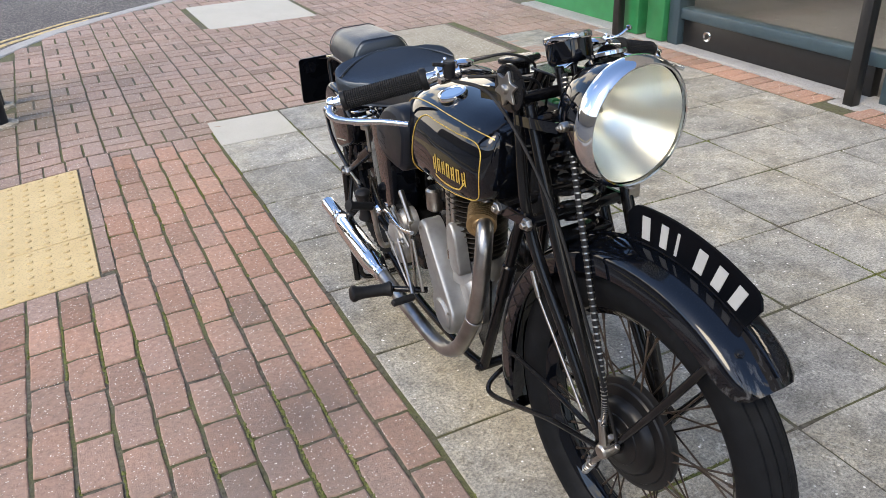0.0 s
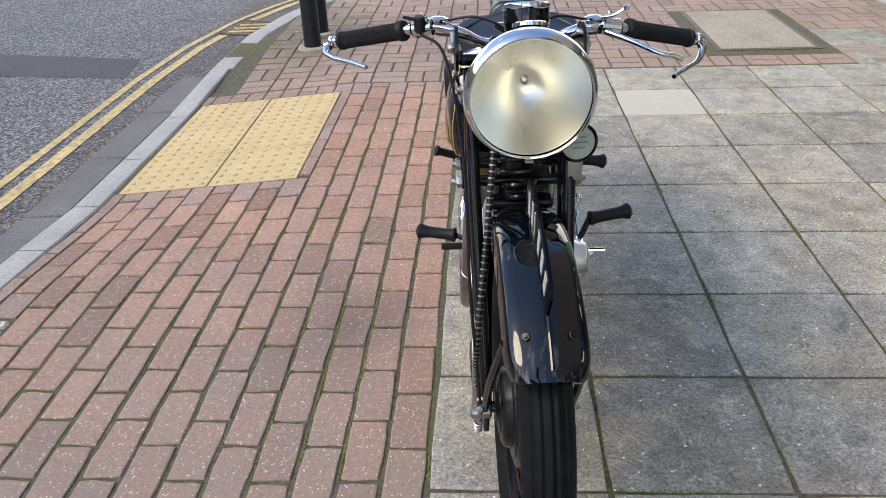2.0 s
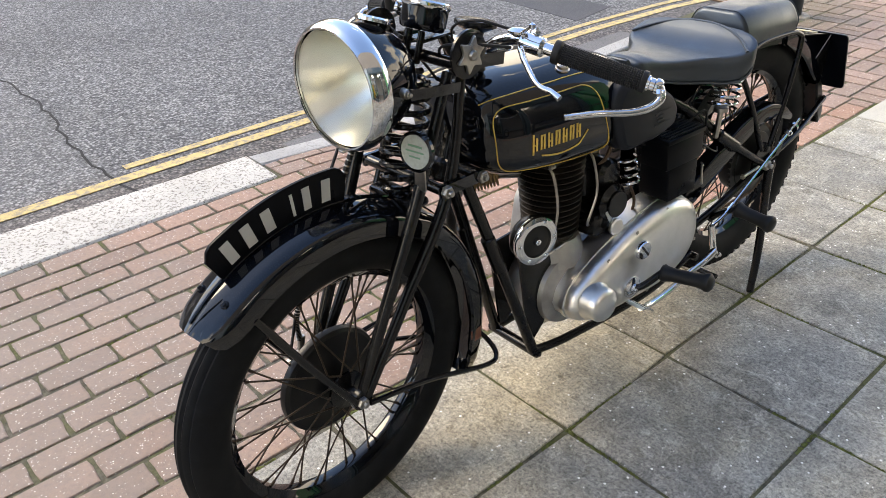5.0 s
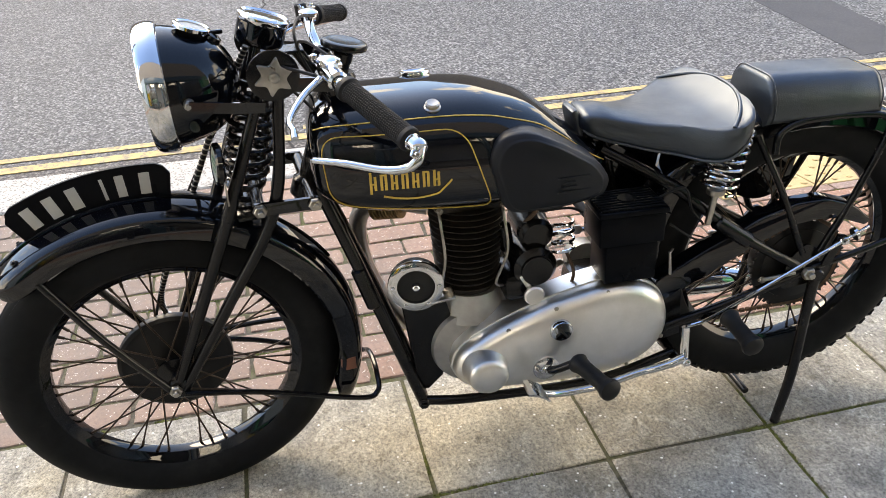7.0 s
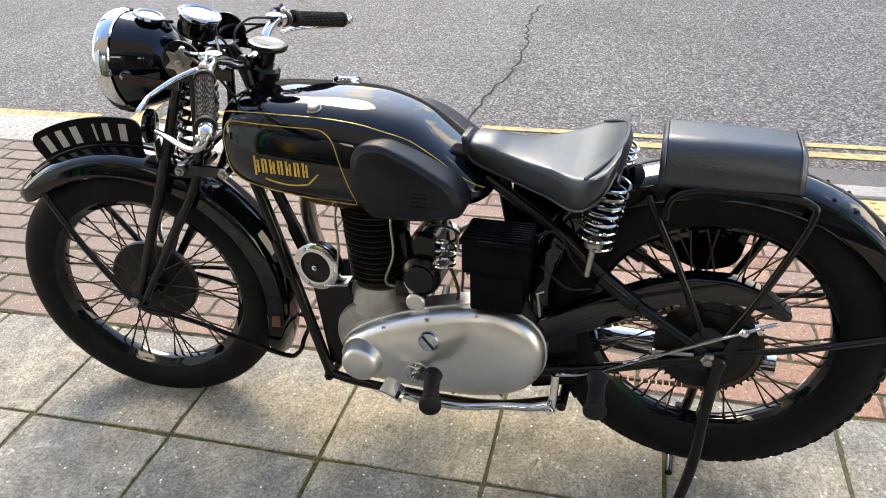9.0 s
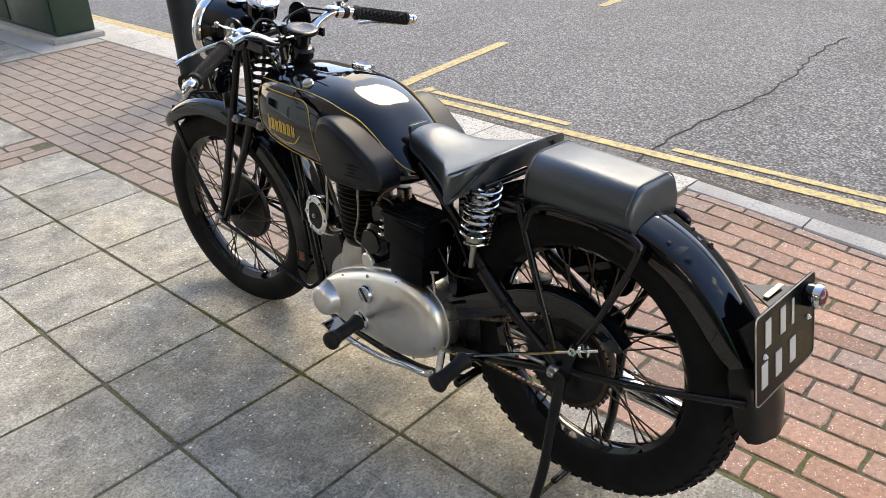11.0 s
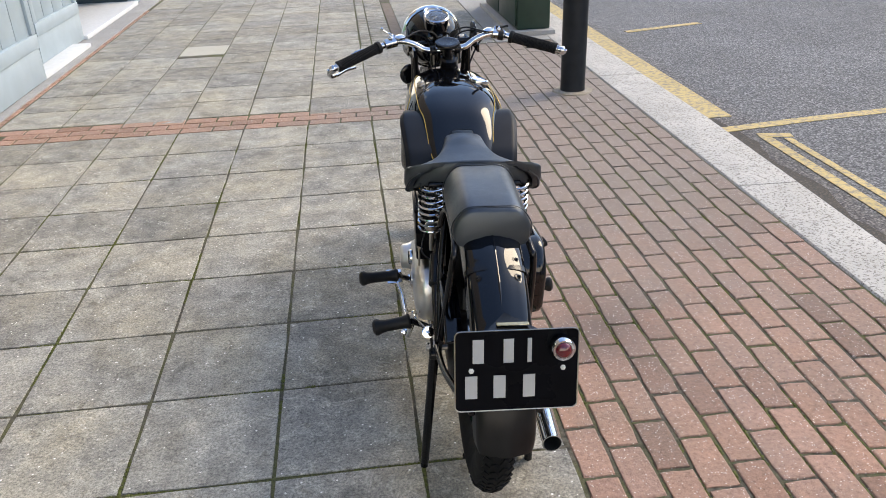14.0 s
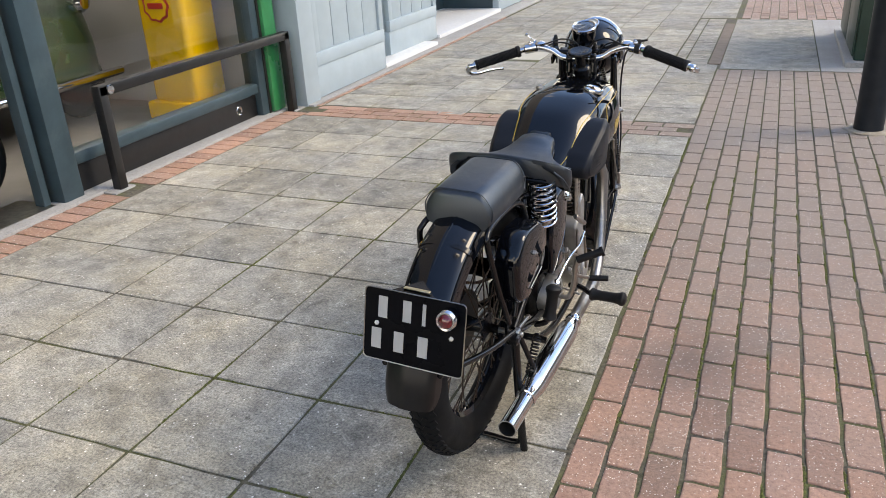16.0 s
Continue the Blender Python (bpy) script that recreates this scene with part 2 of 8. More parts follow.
def joint_material():
    """Sandy joints with moss in patches."""
    m, nt, b = material("mossy_joint_sand")
    p = position(nt)
    base = ramp(nt, noise_of(nt, p, 60, 5), [(0.3, (0.04, 0.035, 0.025)), (0.7, (0.15, 0.132, 0.095))])
    moss = ramp(nt, noise_of(nt, p, 2.1, 6, 0.7), [(0.44, (0, 0, 0)), (0.58, (0.9, 0.9, 0.9))])
    base = mixed(nt, moss, base, ramp(nt, noise_of(nt, p, 150, 3), [(0.3, (0.045, 0.05, 0.016)), (0.7, (0.14, 0.142, 0.048))]))
    nt.links.new(base, b.inputs["Base Color"])
    b.inputs["Roughness"].default_value = 0.95
    bump(nt, b, noise_of(nt, p, 200, 4), 0.8, 0.004)
    return m


def chrome_material():
    m, nt, b = material("chrome")
    v = coords(nt)
    b.inputs["Metallic"].default_value = 1.0
    b.inputs["Base Color"].default_value = (0.6, 0.61, 0.625, 1)
    nt.links.new(ramp(nt, noise_of(nt, v, 14, 6, 0.7), [(0.35, (0.03,) * 3), (0.75, (0.12,) * 3)]), b.inputs["Roughness"])
    return m


def alloy_material():
    m, nt, b = material("polished_alloy")
    v = coords(nt)
    b.inputs["Metallic"].default_value = 1.0
    nt.links.new(ramp(nt, noise_of(nt, v, 9, 7, 0.7), [(0.3, (0.64, 0.635, 0.615)), (0.7, (0.78, 0.775, 0.76))]), b.inputs["Base Color"])
    nt.links.new(ramp(nt, noise_of(nt, v, 25, 6, 0.7), [(0.3, (0.3,) * 3), (0.7, (0.44,) * 3)]), b.inputs["Roughness"])
    bump(nt, b, noise_of(nt, v, 160, 3), 0.05, 0.0006)
    return m


def leather_material(name, color, rough):
    m, nt, b = material(name)
    v = coords(nt)
    b.inputs["Specular IOR Level"].default_value = 1.0
    # sheen tinted blue to stand in for the sky's reflection
    b.inputs["Specular Tint"].default_value = (0.82, 0.92, 1.0, 1)
    nt.links.new(ramp(nt, noise_of(nt, v, 12, 6), [(0.3, color), (0.75, tuple(c * 1.9 for c in color))]), b.inputs["Base Color"])
    nt.links.new(ramp(nt, noise_of(nt, v, 7, 6, 0.65), [(0.3, (rough - 0.08,) * 3), (0.7, (rough + 0.1,) * 3)]), b.inputs["Roughness"])
    vor = add(nt, "ShaderNodeTexVoronoi", Scale=420.0)
    nt.links.new(v, vor.inputs["Vector"])
    crease = noise_of(nt, v, 16, 4, 0.6, 1.6)
    both_ = nt.nodes.new("ShaderNodeMath")
    both_.operation = "MULTIPLY_ADD"
    nt.links.new(crease, both_.inputs[0])
    both_.inputs[1].default_value = 3.2
    nt.links.new(vor.outputs["Distance"], both_.inputs[2])
    bump(nt, b, both_.outputs[0], 0.24, 0.001)
    return m


def chip_glint_enamel():
    """Gloss black enamel; worn primer and painted reflections streak the front guard's foot grey."""
    m, nt, b = material("chip_glint_black_enamel")
    v = coords(nt)
    d = nt.nodes.new("ShaderNodeVectorMath")
    d.operation = "DISTANCE"
    nt.links.new(v, d.inputs[0])
    d.inputs[1].default_value = (0.03, -1.76, 0.63)
    near = ramp(nt, d.outputs["Value"], [(0.02, (0.8, 0.8, 0.8)), (0.12, (0, 0, 0))])
    sc = nt.nodes.new("ShaderNodeMapping")
    sc.inputs["Scale"].default_value = (1.0, 0.3, 0.3)
    nt.links.new(v, sc.inputs["Vector"])
    streak = ramp(nt, noise_of(nt, sc.outputs["Vector"], 60, 6, 0.65), [(0.52, (0, 0, 0)), (0.68, (0.5, 0.5, 0.5))])
    worn = mixed(nt, 1.0, near, streak, "MULTIPLY")
    nt.links.new(mixed(nt, worn, (0.002, 0.0027, 0.0045), (0.3, 0.3, 0.295)), b.inputs["Base Color"])
    nt.links.new(mixed(nt, worn, (0.03, 0.03, 0.03), (0.4, 0.4, 0.4)), b.inputs["Roughness"])
    b.inputs["Specular IOR Level"].default_value = 0.45
    bump(nt, b, noise_of(nt, v, 14, 2), 0.05, 0.001)
    return m


def glass_material(name, tint=(1, 1, 1), rough=0.0):
    m, nt, b = material(name)
    b.inputs["Base Color"].default_value = (*tint, 1)
    b.inputs["Transmission Weight"].default_value = 1.0
    b.inputs["Roughness"].default_value = rough
    b.inputs["IOR"].default_value = 1.45
    return m


M_BRICK = brick_material("red_clay_paver", True, (0.395, 0.216, 0.148), (0.5, 0.286, 0.2), (0.435, 0.262, 0.196))
M_BRICK_STUFF = brick_material("red_clay_paver_far", False, (0.345, 0.23, 0.182), (0.405, 0.27, 0.215), (0.37, 0.263, 0.218))
M_SLAB = slab_material("grey_concrete_slab")
M_PALE_SLAB = stone_material("pale_replacement_slab", (0.44, 0.41, 0.34), (0.5, 0.47, 0.4), (0.36, 0.34, 0.29), 120, relief=0.25)
M_JOINT = joint_material()
M_ASPHALT = asphalt_material()
M_PATCH = stone_material("dark_asphalt_patch", (0.045, 0.045, 0.048), (0.065, 0.065, 0.068), (0.1, 0.1, 0.1), 90)
M_LINE = line_material()
M_GRANITE = stone_material("granite_kerb", (0.4, 0.375, 0.33), (0.56, 0.53, 0.475), (0.12, 0.1, 0.085), 75)
M_CONCRETE = stone_material("concrete", (0.3, 0.29, 0.27), (0.4, 0.385, 0.36), (0.22, 0.21, 0.2), 90)
M_GUTTER = stone_material("gutter_stone", (0.12, 0.115, 0.11), (0.18, 0.17, 0.165), (0.08, 0.08, 0.08), 80)
M_TACTILE = stone_material("buff_tactile_paving", (0.52, 0.375, 0.18), (0.6, 0.455, 0.235), (0.4, 0.3, 0.16), 110, relief=0.3)
M_GRAVEL = stone_material("tan_gravel_infill", (0.24, 0.2, 0.15), (0.36, 0.31, 0.23), (0.45, 0.4, 0.33), 60)
M_MOSS = plain("green_moss", (0.115, 0.125, 0.042), 0.95, 0, 0.5, 90, 0.4, spec=0.1)
M_CRACK = plain("crack_filler", (0.02, 0.019, 0.018), 0.9)
M_BLACK = plain("black_enamel", (0.002, 0.0027, 0.0045), 0.03, 0, 0.2, 8, 0.0, spec=0.45, spread=0.03)
M_GUARD = chip_glint_enamel()
M_BLACK_WORN = plain("worn_black_enamel", (0.0045, 0.0045, 0.005), 0.2, 0, 0.4, 25, 0.1, wear=(0.01, 0.0105, 0.0115), spec=0.3)
M_RUBBER = plain("black_rubber", (0.008, 0.008, 0.0085), 0.5, 0, 0.25, 40, 0.2, spec=0.25)
M_TYRE = plain("tyre_rubber", (0.005, 0.0056, 0.0066), 0.65, 0, 0.3, 30, 0.3, wear=(0.011, 0.0115, 0.0125), spec=0.13)
M_GRIP = plain("ribbed_grip_rubber", (0.008, 0.008, 0.0085), 0.55, 0, 0.25, 50, 0.2, spec=0.22)
M_CHROME = chrome_material()
M_ALLOY = alloy_material()
M_CASTING = plain("cast_alloy", (0.38, 0.376, 0.365), 0.5, 0.9, 0.18, 18, 0.15)
M_DRUM = plain("matt_black_drum", (0.007, 0.007, 0.0075), 0.34, 0, 0.3, 20, 0.1, wear=(0.011, 0.01, 0.0095), spec=0.25)
M_STEEL = plain("dull_steel", (0.36, 0.34, 0.31), 0.32, 1.0, 0.25, 30, 0.1)
M_RUSTY = plain("rusty_steel", (0.13, 0.085, 0.06), 0.55, 0.7, 0.4, 40, 0.3)
M_COLLAR = plain("rusty_brassy_collar", (0.3, 0.2, 0.1), 0.45, 0.7, 0.35, 50, 0.2)
M_FIN = plain("cylinder_black", (0.02, 0.0165, 0.014), 0.5, 0.3, 0.4, 30, 0.2, wear=(0.075, 0.05, 0.034), spec=0.3)
M_EXHAUST = plain("blued_exhaust_steel", (0.3, 0.29, 0.28), 0.33, 1.0, 0.3, 12, 0.05)
M_SADDLE = leather_material("black_leather", (0.004, 0.006, 0.009), 0.4)
M_KNEE = plain("knee_grip_rubber", (0.005, 0.0068, 0.0105), 0.45, 0, 0.15, 25, 0.1, spec=0.25)
M_GOLD = plain("gold_lining_paint", (0.55, 0.36, 0.07), 0.35, 0.2, 0.1, 40, 0.0)
M_BRASS = plain("tarnished_brass", (0.5, 0.42, 0.26), 0.35, 0.8, 0.2, 60, 0.1)
M_GLASS = glass_material("lamp_glass", (0.985, 0.98, 0.93))
M_REFLECT = plain("aged_silver_reflector", (0.82, 0.815, 0.75), 0.29, 1.0, 0.1, 9, 0.05)
M_RED = plain("red_lens", (0.11, 0.004, 0.01), 0.1, 0, 0.2, 60, 0.0, coat=0.8)
M_WHITE = plain("white_paint", (0.66, 0.66, 0.64), 0.45, 0, 0.06, 30, 0.05)
M_PLATE = plain("plate_black", (0.002, 0.0026, 0.004), 0.3, 0, 0.3, 15, 0.05, spec=0.07)
M_FIGURE = plain("grey_plate_bar", (0.38, 0.38, 0.37), 0.5, 0, 0.06, 30, 0.05)
M_SPOKE = plain("rusty_dark_spoke", (0.05, 0.035, 0.026), 0.45, 0.5, 0.4, 60, 0.1, spec=0.3)
M_DIAL = plain("dial_face", (0.35, 0.36, 0.35), 0.5, 0, 0.1, 60, 0.0)
M_DARK = plain("dark_void", (0.006, 0.006, 0.006), 0.8)
M_TEAL = plain("slate_blue_paint", (0.035, 0.062, 0.075), 0.4, 0, 0.15, 8, 0.05, wear=(0.05, 0.08, 0.09))
M_GREEN = plain("green_gloss_paint", (0.02, 0.2, 0.07), 0.3, 0, 0.2, 6, 0.1, coat=0.3)
M_GREY_PAINT = plain("pale_blue_grey_paint", (0.36, 0.43, 0.46), 0.5, 0, 0.05, 5, 0.05)
M_CABINET = plain("dark_green_cabinet", (0.012, 0.036, 0.024), 0.4, 0, 0.2, 6, 0.1)
M_POST = plain("charcoal_post_paint", (0.014, 0.017, 0.021), 0.42, 0, 0.25, 12, 0.15, spec=0.2)
M_RAIL = plain("satin_black_rail", (0.012, 0.0115, 0.0115), 0.36, 0, 0.2, 20, 0.05)
M_SHOPGLASS = glass_material("shop_glass")
M_PUMP = plain("yellow_enamel", (0.75, 0.47, 0.005), 0.25, 0, 0.06, 4, 0.0, coat=0.5)
M_CARGREEN = plain("dark_green_coachwork", (0.02, 0.045, 0.02), 0.15, 0, 0.2, 5, 0.0, coat=0.6)
M_SHOPFLOOR = plain("grey_shop_floor", (0.14, 0.14, 0.145), 0.5, 0, 0.12, 3, 0.05)
M_SHOPWALL = plain("shop_wall_paint", (0.42, 0.43, 0.44), 0.7, 0, 0.05, 3, 0.05)
# for the unseen walls, darkened to dim what the bike reflects
M_RENDER = stone_material("unseen_wall_brown", (0.2, 0.175, 0.15), (0.27, 0.235, 0.2), (0.17, 0.15, 0.13), 40)


# ---- mesh helpers ----
def mesh_of(bm, name, mats, smooth=40):
    me = bpy.data.meshes.new(name)
    bmesh.ops.recalc_face_normals(bm, faces=bm.faces)
    bm.to_mesh(me)
    bm.free()
    for m in mats if isinstance(mats, (list, tuple)) else [mats]:
        me.materials.append(m)
    if smooth:
        me.polygons.foreach_set("use_smooth", [True] * len(me.polygons))
        me.set_sharp_from_angle(angle=radians(smooth))
    return me


def part(name, bm, mat, parent=None, label="", smooth=40):
    ob = new(name, mesh_of(bm, name, mat, smooth))
    if parent is not None:
        ob.parent = parent
    return tagged(ob, label)


def thing(name, label, category, group="", kind="", at=None):
    ob = new(name)
    ob.empty_display_size = 0.1
    if at is not None:
        ob.matrix_basis = at
    return tagged(ob, label, category, group, kind)


def box(bm, size, m=Matrix(), bevel=0.0, seg=2):
    made = bmesh.ops.create_cube(bm, size=1.0)["verts"]
    bmesh.ops.scale(bm, vec=size, verts=made)
    if bevel:
        edges = list({e for v in made for e in v.link_edges})
        r = bmesh.ops.bevel(bm, geom=edges, offset=bevel, segments=seg, affect="EDGES", profile=0.5)
        made = list(set(r["verts"]) | {v for v in made if v.is_valid})
    bmesh.ops.transform(bm, matrix=m, verts=made)


def span(bm, a, b, bevel=0.0, seg=2):
    """A box from corner a to corner b."""
    a, b = Vector(a), Vector(b)
    box(bm, [abs(q) for q in b - a], Matrix.Translation((a + b) / 2), bevel, seg)


def frame_to(direction, up=(0, 0, 1)):
    """A rotation whose z axis is direction."""
    z = Vector(direction).normalized()
    u = Vector(up)
    if abs(z.dot(u.normalized())) > 0.98:
        u = Vector((0, 1, 0))
    x = u.cross(z).normalized()
    y = z.cross(x)
    return Matrix((x, y, z)).transposed().to_4x4()


def lathe(bm, profile, m=Matrix(), seg=24, closed=False):
    """Turns (radius, height) pairs round z."""
    rings = []
    for r, h in profile:
        if r < 1e-6:
            rings.append([bm.verts.new(m @ Vector((0, 0, h)))])
        else:
            rings.append([bm.verts.new(m @ Vector((r * math.cos(2 * math.pi * i / seg), r * math.sin(2 * math.pi * i / seg), h))) for i in range(seg)])
    pairs = list(zip(rings, rings[1:])) + ([(rings[-1], rings[0])] if closed else [])
    for p, q in pairs:
        for i in range(seg):
            j = (i + 1) % seg
            if len(p) == 1 and len(q) == 1:
                continue
            if len(p) == 1:
                bm.faces.new((p[0], q[i], q[j]))
            elif len(q) == 1:
                bm.faces.new((p[i], p[j], q[0]))
            else:
                bm.faces.new((p[i], p[j], q[j], q[i]))


def rod(bm, a, b, r, seg=10, r2=None, cap=0.0):
    """A straight round bar, with slightly rounded ends."""
    a, b = Vector(a), Vector(b)
    d = b - a
    n = d.length
    r2 = r if r2 is None else r2
    c = cap or min(r * 0.25, n * 0.2)
    lathe(bm, [(0, 0), (r - c, 0), (r, c), (r2, n - c), (r2 - c, n), (0, n)], Matrix.Translation(a) @ frame_to(d), seg)


def spline(points, n=8):
    """Catmull-Rom through the points."""
    pts = [Vector(p) for p in points]
    if len(pts) < 3:
        return pts
    pts = [2 * pts[0] - pts[1], *pts, 2 * pts[-1] - pts[-2]]
    out = []
    for i in range(1, len(pts) - 2):
        p0, p1, p2, p3 = pts[i - 1:i + 3]
        for k in range(n):
            t = k / n
            out.append(0.5 * (2 * p1 + (p2 - p0) * t + (2 * p0 - 5 * p1 + 4 * p2 - p3) * t * t + (3 * p1 - p0 - 3 * p2 + p3) * t ** 3))
    return out + [pts[-2]]


def tube(bm, points, r, seg=10, n=8, smooth=True, radii=None):
    """A round bar bent along the points. radii: one radius for each given point."""
    line = spline(points, n) if smooth else [Vector(p) for p in points]
    if radii:
        ts = np.linspace(0, 1, len(line))
        rr = np.interp(ts, np.linspace(0, 1, len(radii)), radii).tolist()
    else:
        rr = [r] * len(line)
    tang = [(line[min(i + 1, len(line) - 1)] - line[max(i - 1, 0)]).normalized() for i in range(len(line))]
    fr = frame_to(tang[0])
    x = fr.col[0].xyz
    rings = []
    for p, t, q in zip(line, tang, rr):
        x = (x - t * x.dot(t)).normalized()
        y = t.cross(x)
        rings.append([bm.verts.new(p + q * (math.cos(2 * math.pi * i / seg) * x + math.sin(2 * math.pi * i / seg) * y)) for i in range(seg)])
    for a, b in zip(rings, rings[1:]):
        for i in range(seg):
            j = (i + 1) % seg
            bm.faces.new((a[i], a[j], b[j], b[i]))
    bm.faces.new(rings[0][::-1])
    bm.faces.new(rings[-1])


def loft(bm, rings, cap=True):
    """Joins rings of equally many points into a skin."""
    vs = [[bm.verts.new(p) for p in ring] for ring in rings]
    k = len(vs[0])
    for a, b in zip(vs, vs[1:]):
        for i in range(k):
            j = (i + 1) % k
            bm.faces.new((a[i], a[j], b[j], b[i]))
    if cap:
        bm.faces.new(vs[0][::-1])
        bm.faces.new(vs[-1])


def ribbon(bm, line, width, thick, normal=None):
    """A flat strip along a line in space; width across, thick along the normal."""
    line = [Vector(p) for p in line]
    rows = []
    for i, p in enumerate(line):
        t = (line[min(i + 1, len(line) - 1)] - line[max(i - 1, 0)]).normalized()
        nrm = Vector(normal(i) if callable(normal) else normal or (0, 0, 1)).normalized()
        s = t.cross(nrm).normalized() * width / 2
        rows.append([p - s, p + s, p + s + nrm * thick, p - s + nrm * thick])
    loft(bm, rows)


def coil(bm, a, b, radius, wire, turns, seg=6, per=14, r_end=None):
    a, b = Vector(a), Vector(b)
    fr = frame_to(b - a)
    ln = (b - a).length
    n = int(turns * per)
    pts = []
    for i in range(n + 1):
        t = i / n
        rr = radius if r_end is None else radius + (r_end - radius) * t
        w = 2 * math.pi * turns * t
        pts.append(a + fr.to_3x3() @ Vector((rr * math.cos(w), rr * math.sin(w), ln * t)))
    tube(bm, pts, wire, seg, smooth=False)


def outline_solid(bm, pts, depth, m=Matrix(), inset=0.0, rise=0.0):
    """A plate cut to an outline (x, y), depth along z, with a rounded rim of the given inset and rise on its top."""
    c = Vector((sum(p[0] for p in pts) / len(pts), sum(p[1] for p in pts) / len(pts)))

    def ring(k, h):
        out = []
        for p in pts:
            v = Vector((p[0], p[1])) - c
            ln = v.length
            v = v * max(0.0, (ln - k)) / ln + c
            out.append(m @ Vector((v.x, v.y, h)))
        return out
    rings = [ring(0, 0), ring(0, depth)]
    if inset:
        rings += [ring(inset * (1 - math.cos(a)), depth + rise * math.sin(a)) for a in (0.4, 0.8, 1.2, 1.57)]
    loft(bm, rings)


def smooth_table(table, y, k):
    """Column k of a table of sections at station y, along a curve that doesn't overshoot."""
    xs, vs = [q[0] for q in table], [q[k] for q in table]
    if y <= xs[0]:
        return vs[0]
    if y >= xs[-1]:
        return vs[-1]
    i = max(j for j in range(len(xs) - 1) if xs[j] <= y)
    h = [b - a for a, b in zip(xs, xs[1:])]
    d = [(b - a) / q for a, b, q in zip(vs, vs[1:], h)]

    def slope(j):
        if j == 0 or j == len(xs) - 1:
            return d[0] if j == 0 else d[-1]
        if d[j - 1] * d[j] <= 0:
            return 0.0
        return (h[j - 1] + h[j]) / (h[j] / d[j - 1] + h[j - 1] / d[j])
    t = (y - xs[i]) / h[i]
    return ((1 + 2 * t) * (1 - t) ** 2 * vs[i] + t * (1 - t) ** 2 * h[i] * slope(i) + t * t * (3 - 2 * t) * vs[i + 1] + t * t * (t - 1) * h[i] * slope(i + 1))


def even_ring(points, n):
    """n points spaced evenly round a closed line."""
    p = [Vector(q) for q in points] + [Vector(points[0])]
    run = np.concatenate([[0], np.cumsum([(b - a).length for a, b in zip(p, p[1:])])])
    at = np.linspace(0, run[-1], n + 1)[:-1]
    return [Vector([float(np.interp(s, run, [q[k] for q in p])) for k in range(3)]) for s in at]


def rounded(points, r, n=5):
    """Rounds the corners of a closed outline of (x, y) points."""
    out = []
    k = len(points)
    for i in range(k):
        p, a, b = Vector(points[i]), Vector(points[i - 1]), Vector(points[(i + 1) % k])
        ra = min(r, (a - p).length * 0.45, (b - p).length * 0.45)
        s, e = p + (a - p).normalized() * ra, p + (b - p).normalized() * ra
        for j in range(n + 1):
            t = j / n
            out.append(((1 - t) ** 2 * s + 2 * t * (1 - t) * p + t * t * e)[:])
    return out


# ---- ground, road and kerb ----
ROAD = -0.10


def kerb_x(y):
    """The kerb's road-side edge: straight, then round the corner into the side street."""
    return float(np.interp(y, [-60, 4.8, 5.6, 6.4, 7.0, 7.5, 8.0, 8.5, 9.0, 9.5, 10.0], [-1.25, -1.25, -1.2, -1.06, -0.86, -0.6, -0.22, 0.3, 1.0, 2.1, 4.4]))


def drop(x, y):
    """How far the pavement dips towards the dropped kerb."""
    s = float(np.interp(y, [1.65, 2.75, 4.2, 5.4], [0, 1, 1, 0]))
    s = s * s * (3 - 2 * s)
    return -0.075 * s * min(1.0, max(0.0, (-0.18 - x) / 0.88))


def on_pavement(x, y, z=0.0):
    return Vector((x, y, z + drop(x, y)))


def paver_pose(x, y, turn=0.0, jitter=0.0):
    """A pose on the pavement's surface, tilted with its slope."""
    e = 0.05
    nx, ny = (drop(x + e, y) - drop(x - e, y)) / (2 * e), (drop(x, y + e) - drop(x, y - e)) / (2 * e)
    j = random.uniform(-1, 1) * jitter
    tilt = Vector((-nx + random.uniform(-1, 1) * jitter * 3, -ny + random.uniform(-1, 1) * jitter * 3, 1))
    q = Vector((0, 0, 1)).rotation_difference(tilt).to_matrix().to_4x4()
    return Matrix.Translation((x + random.uniform(-1, 1) * jitter, y + random.uniform(-1, 1) * jitter, drop(x, y) + j)) @ q @ Matrix.Rotation(turn + random.uniform(-1, 1) * jitter * 9, 4, "Z")


bm = bmesh.new()
box(bm, (400, 400, 1), Matrix.Translation((-20, 0, ROAD - 0.5)))
tagged(part("ground", bm, M_ASPHALT, smooth=0), "grey asphalt road surface with exposed pale stone chippings", "road", kind="structure")

# pavement bed, whose top shows as the joints
bm = bmesh.new()
ys = sorted(set([-16, -12, -8, -6, -4, -2, 0, 1.0] + [1.4 + 0.2 * i for i in range(21)] + [5.6 + 0.2 * i for i in range(23)]))
rows = []
for y in ys:
    x0 = kerb_x(y) + 0.02
    xs = [x0] + [max(x0, x) + i * 1e-4 for i, x in enumerate((-1.05, -0.9, -0.75, -0.6, -0.45, -0.3, -0.15, 0.5, 4.62))]
    rows.append([bm.verts.new(on_pavement(x, y, -0.0055)) for x in xs])
low = [[bm.verts.new((v.co.x, v.co.y, ROAD - 0.05)) for v in (r[0], r[-1])] for r in rows]
for a, b in zip(rows, rows[1:]):
    for i in range(len(a) - 1):
        bm.faces.new((a[i], a[i + 1], b[i + 1], b[i]))
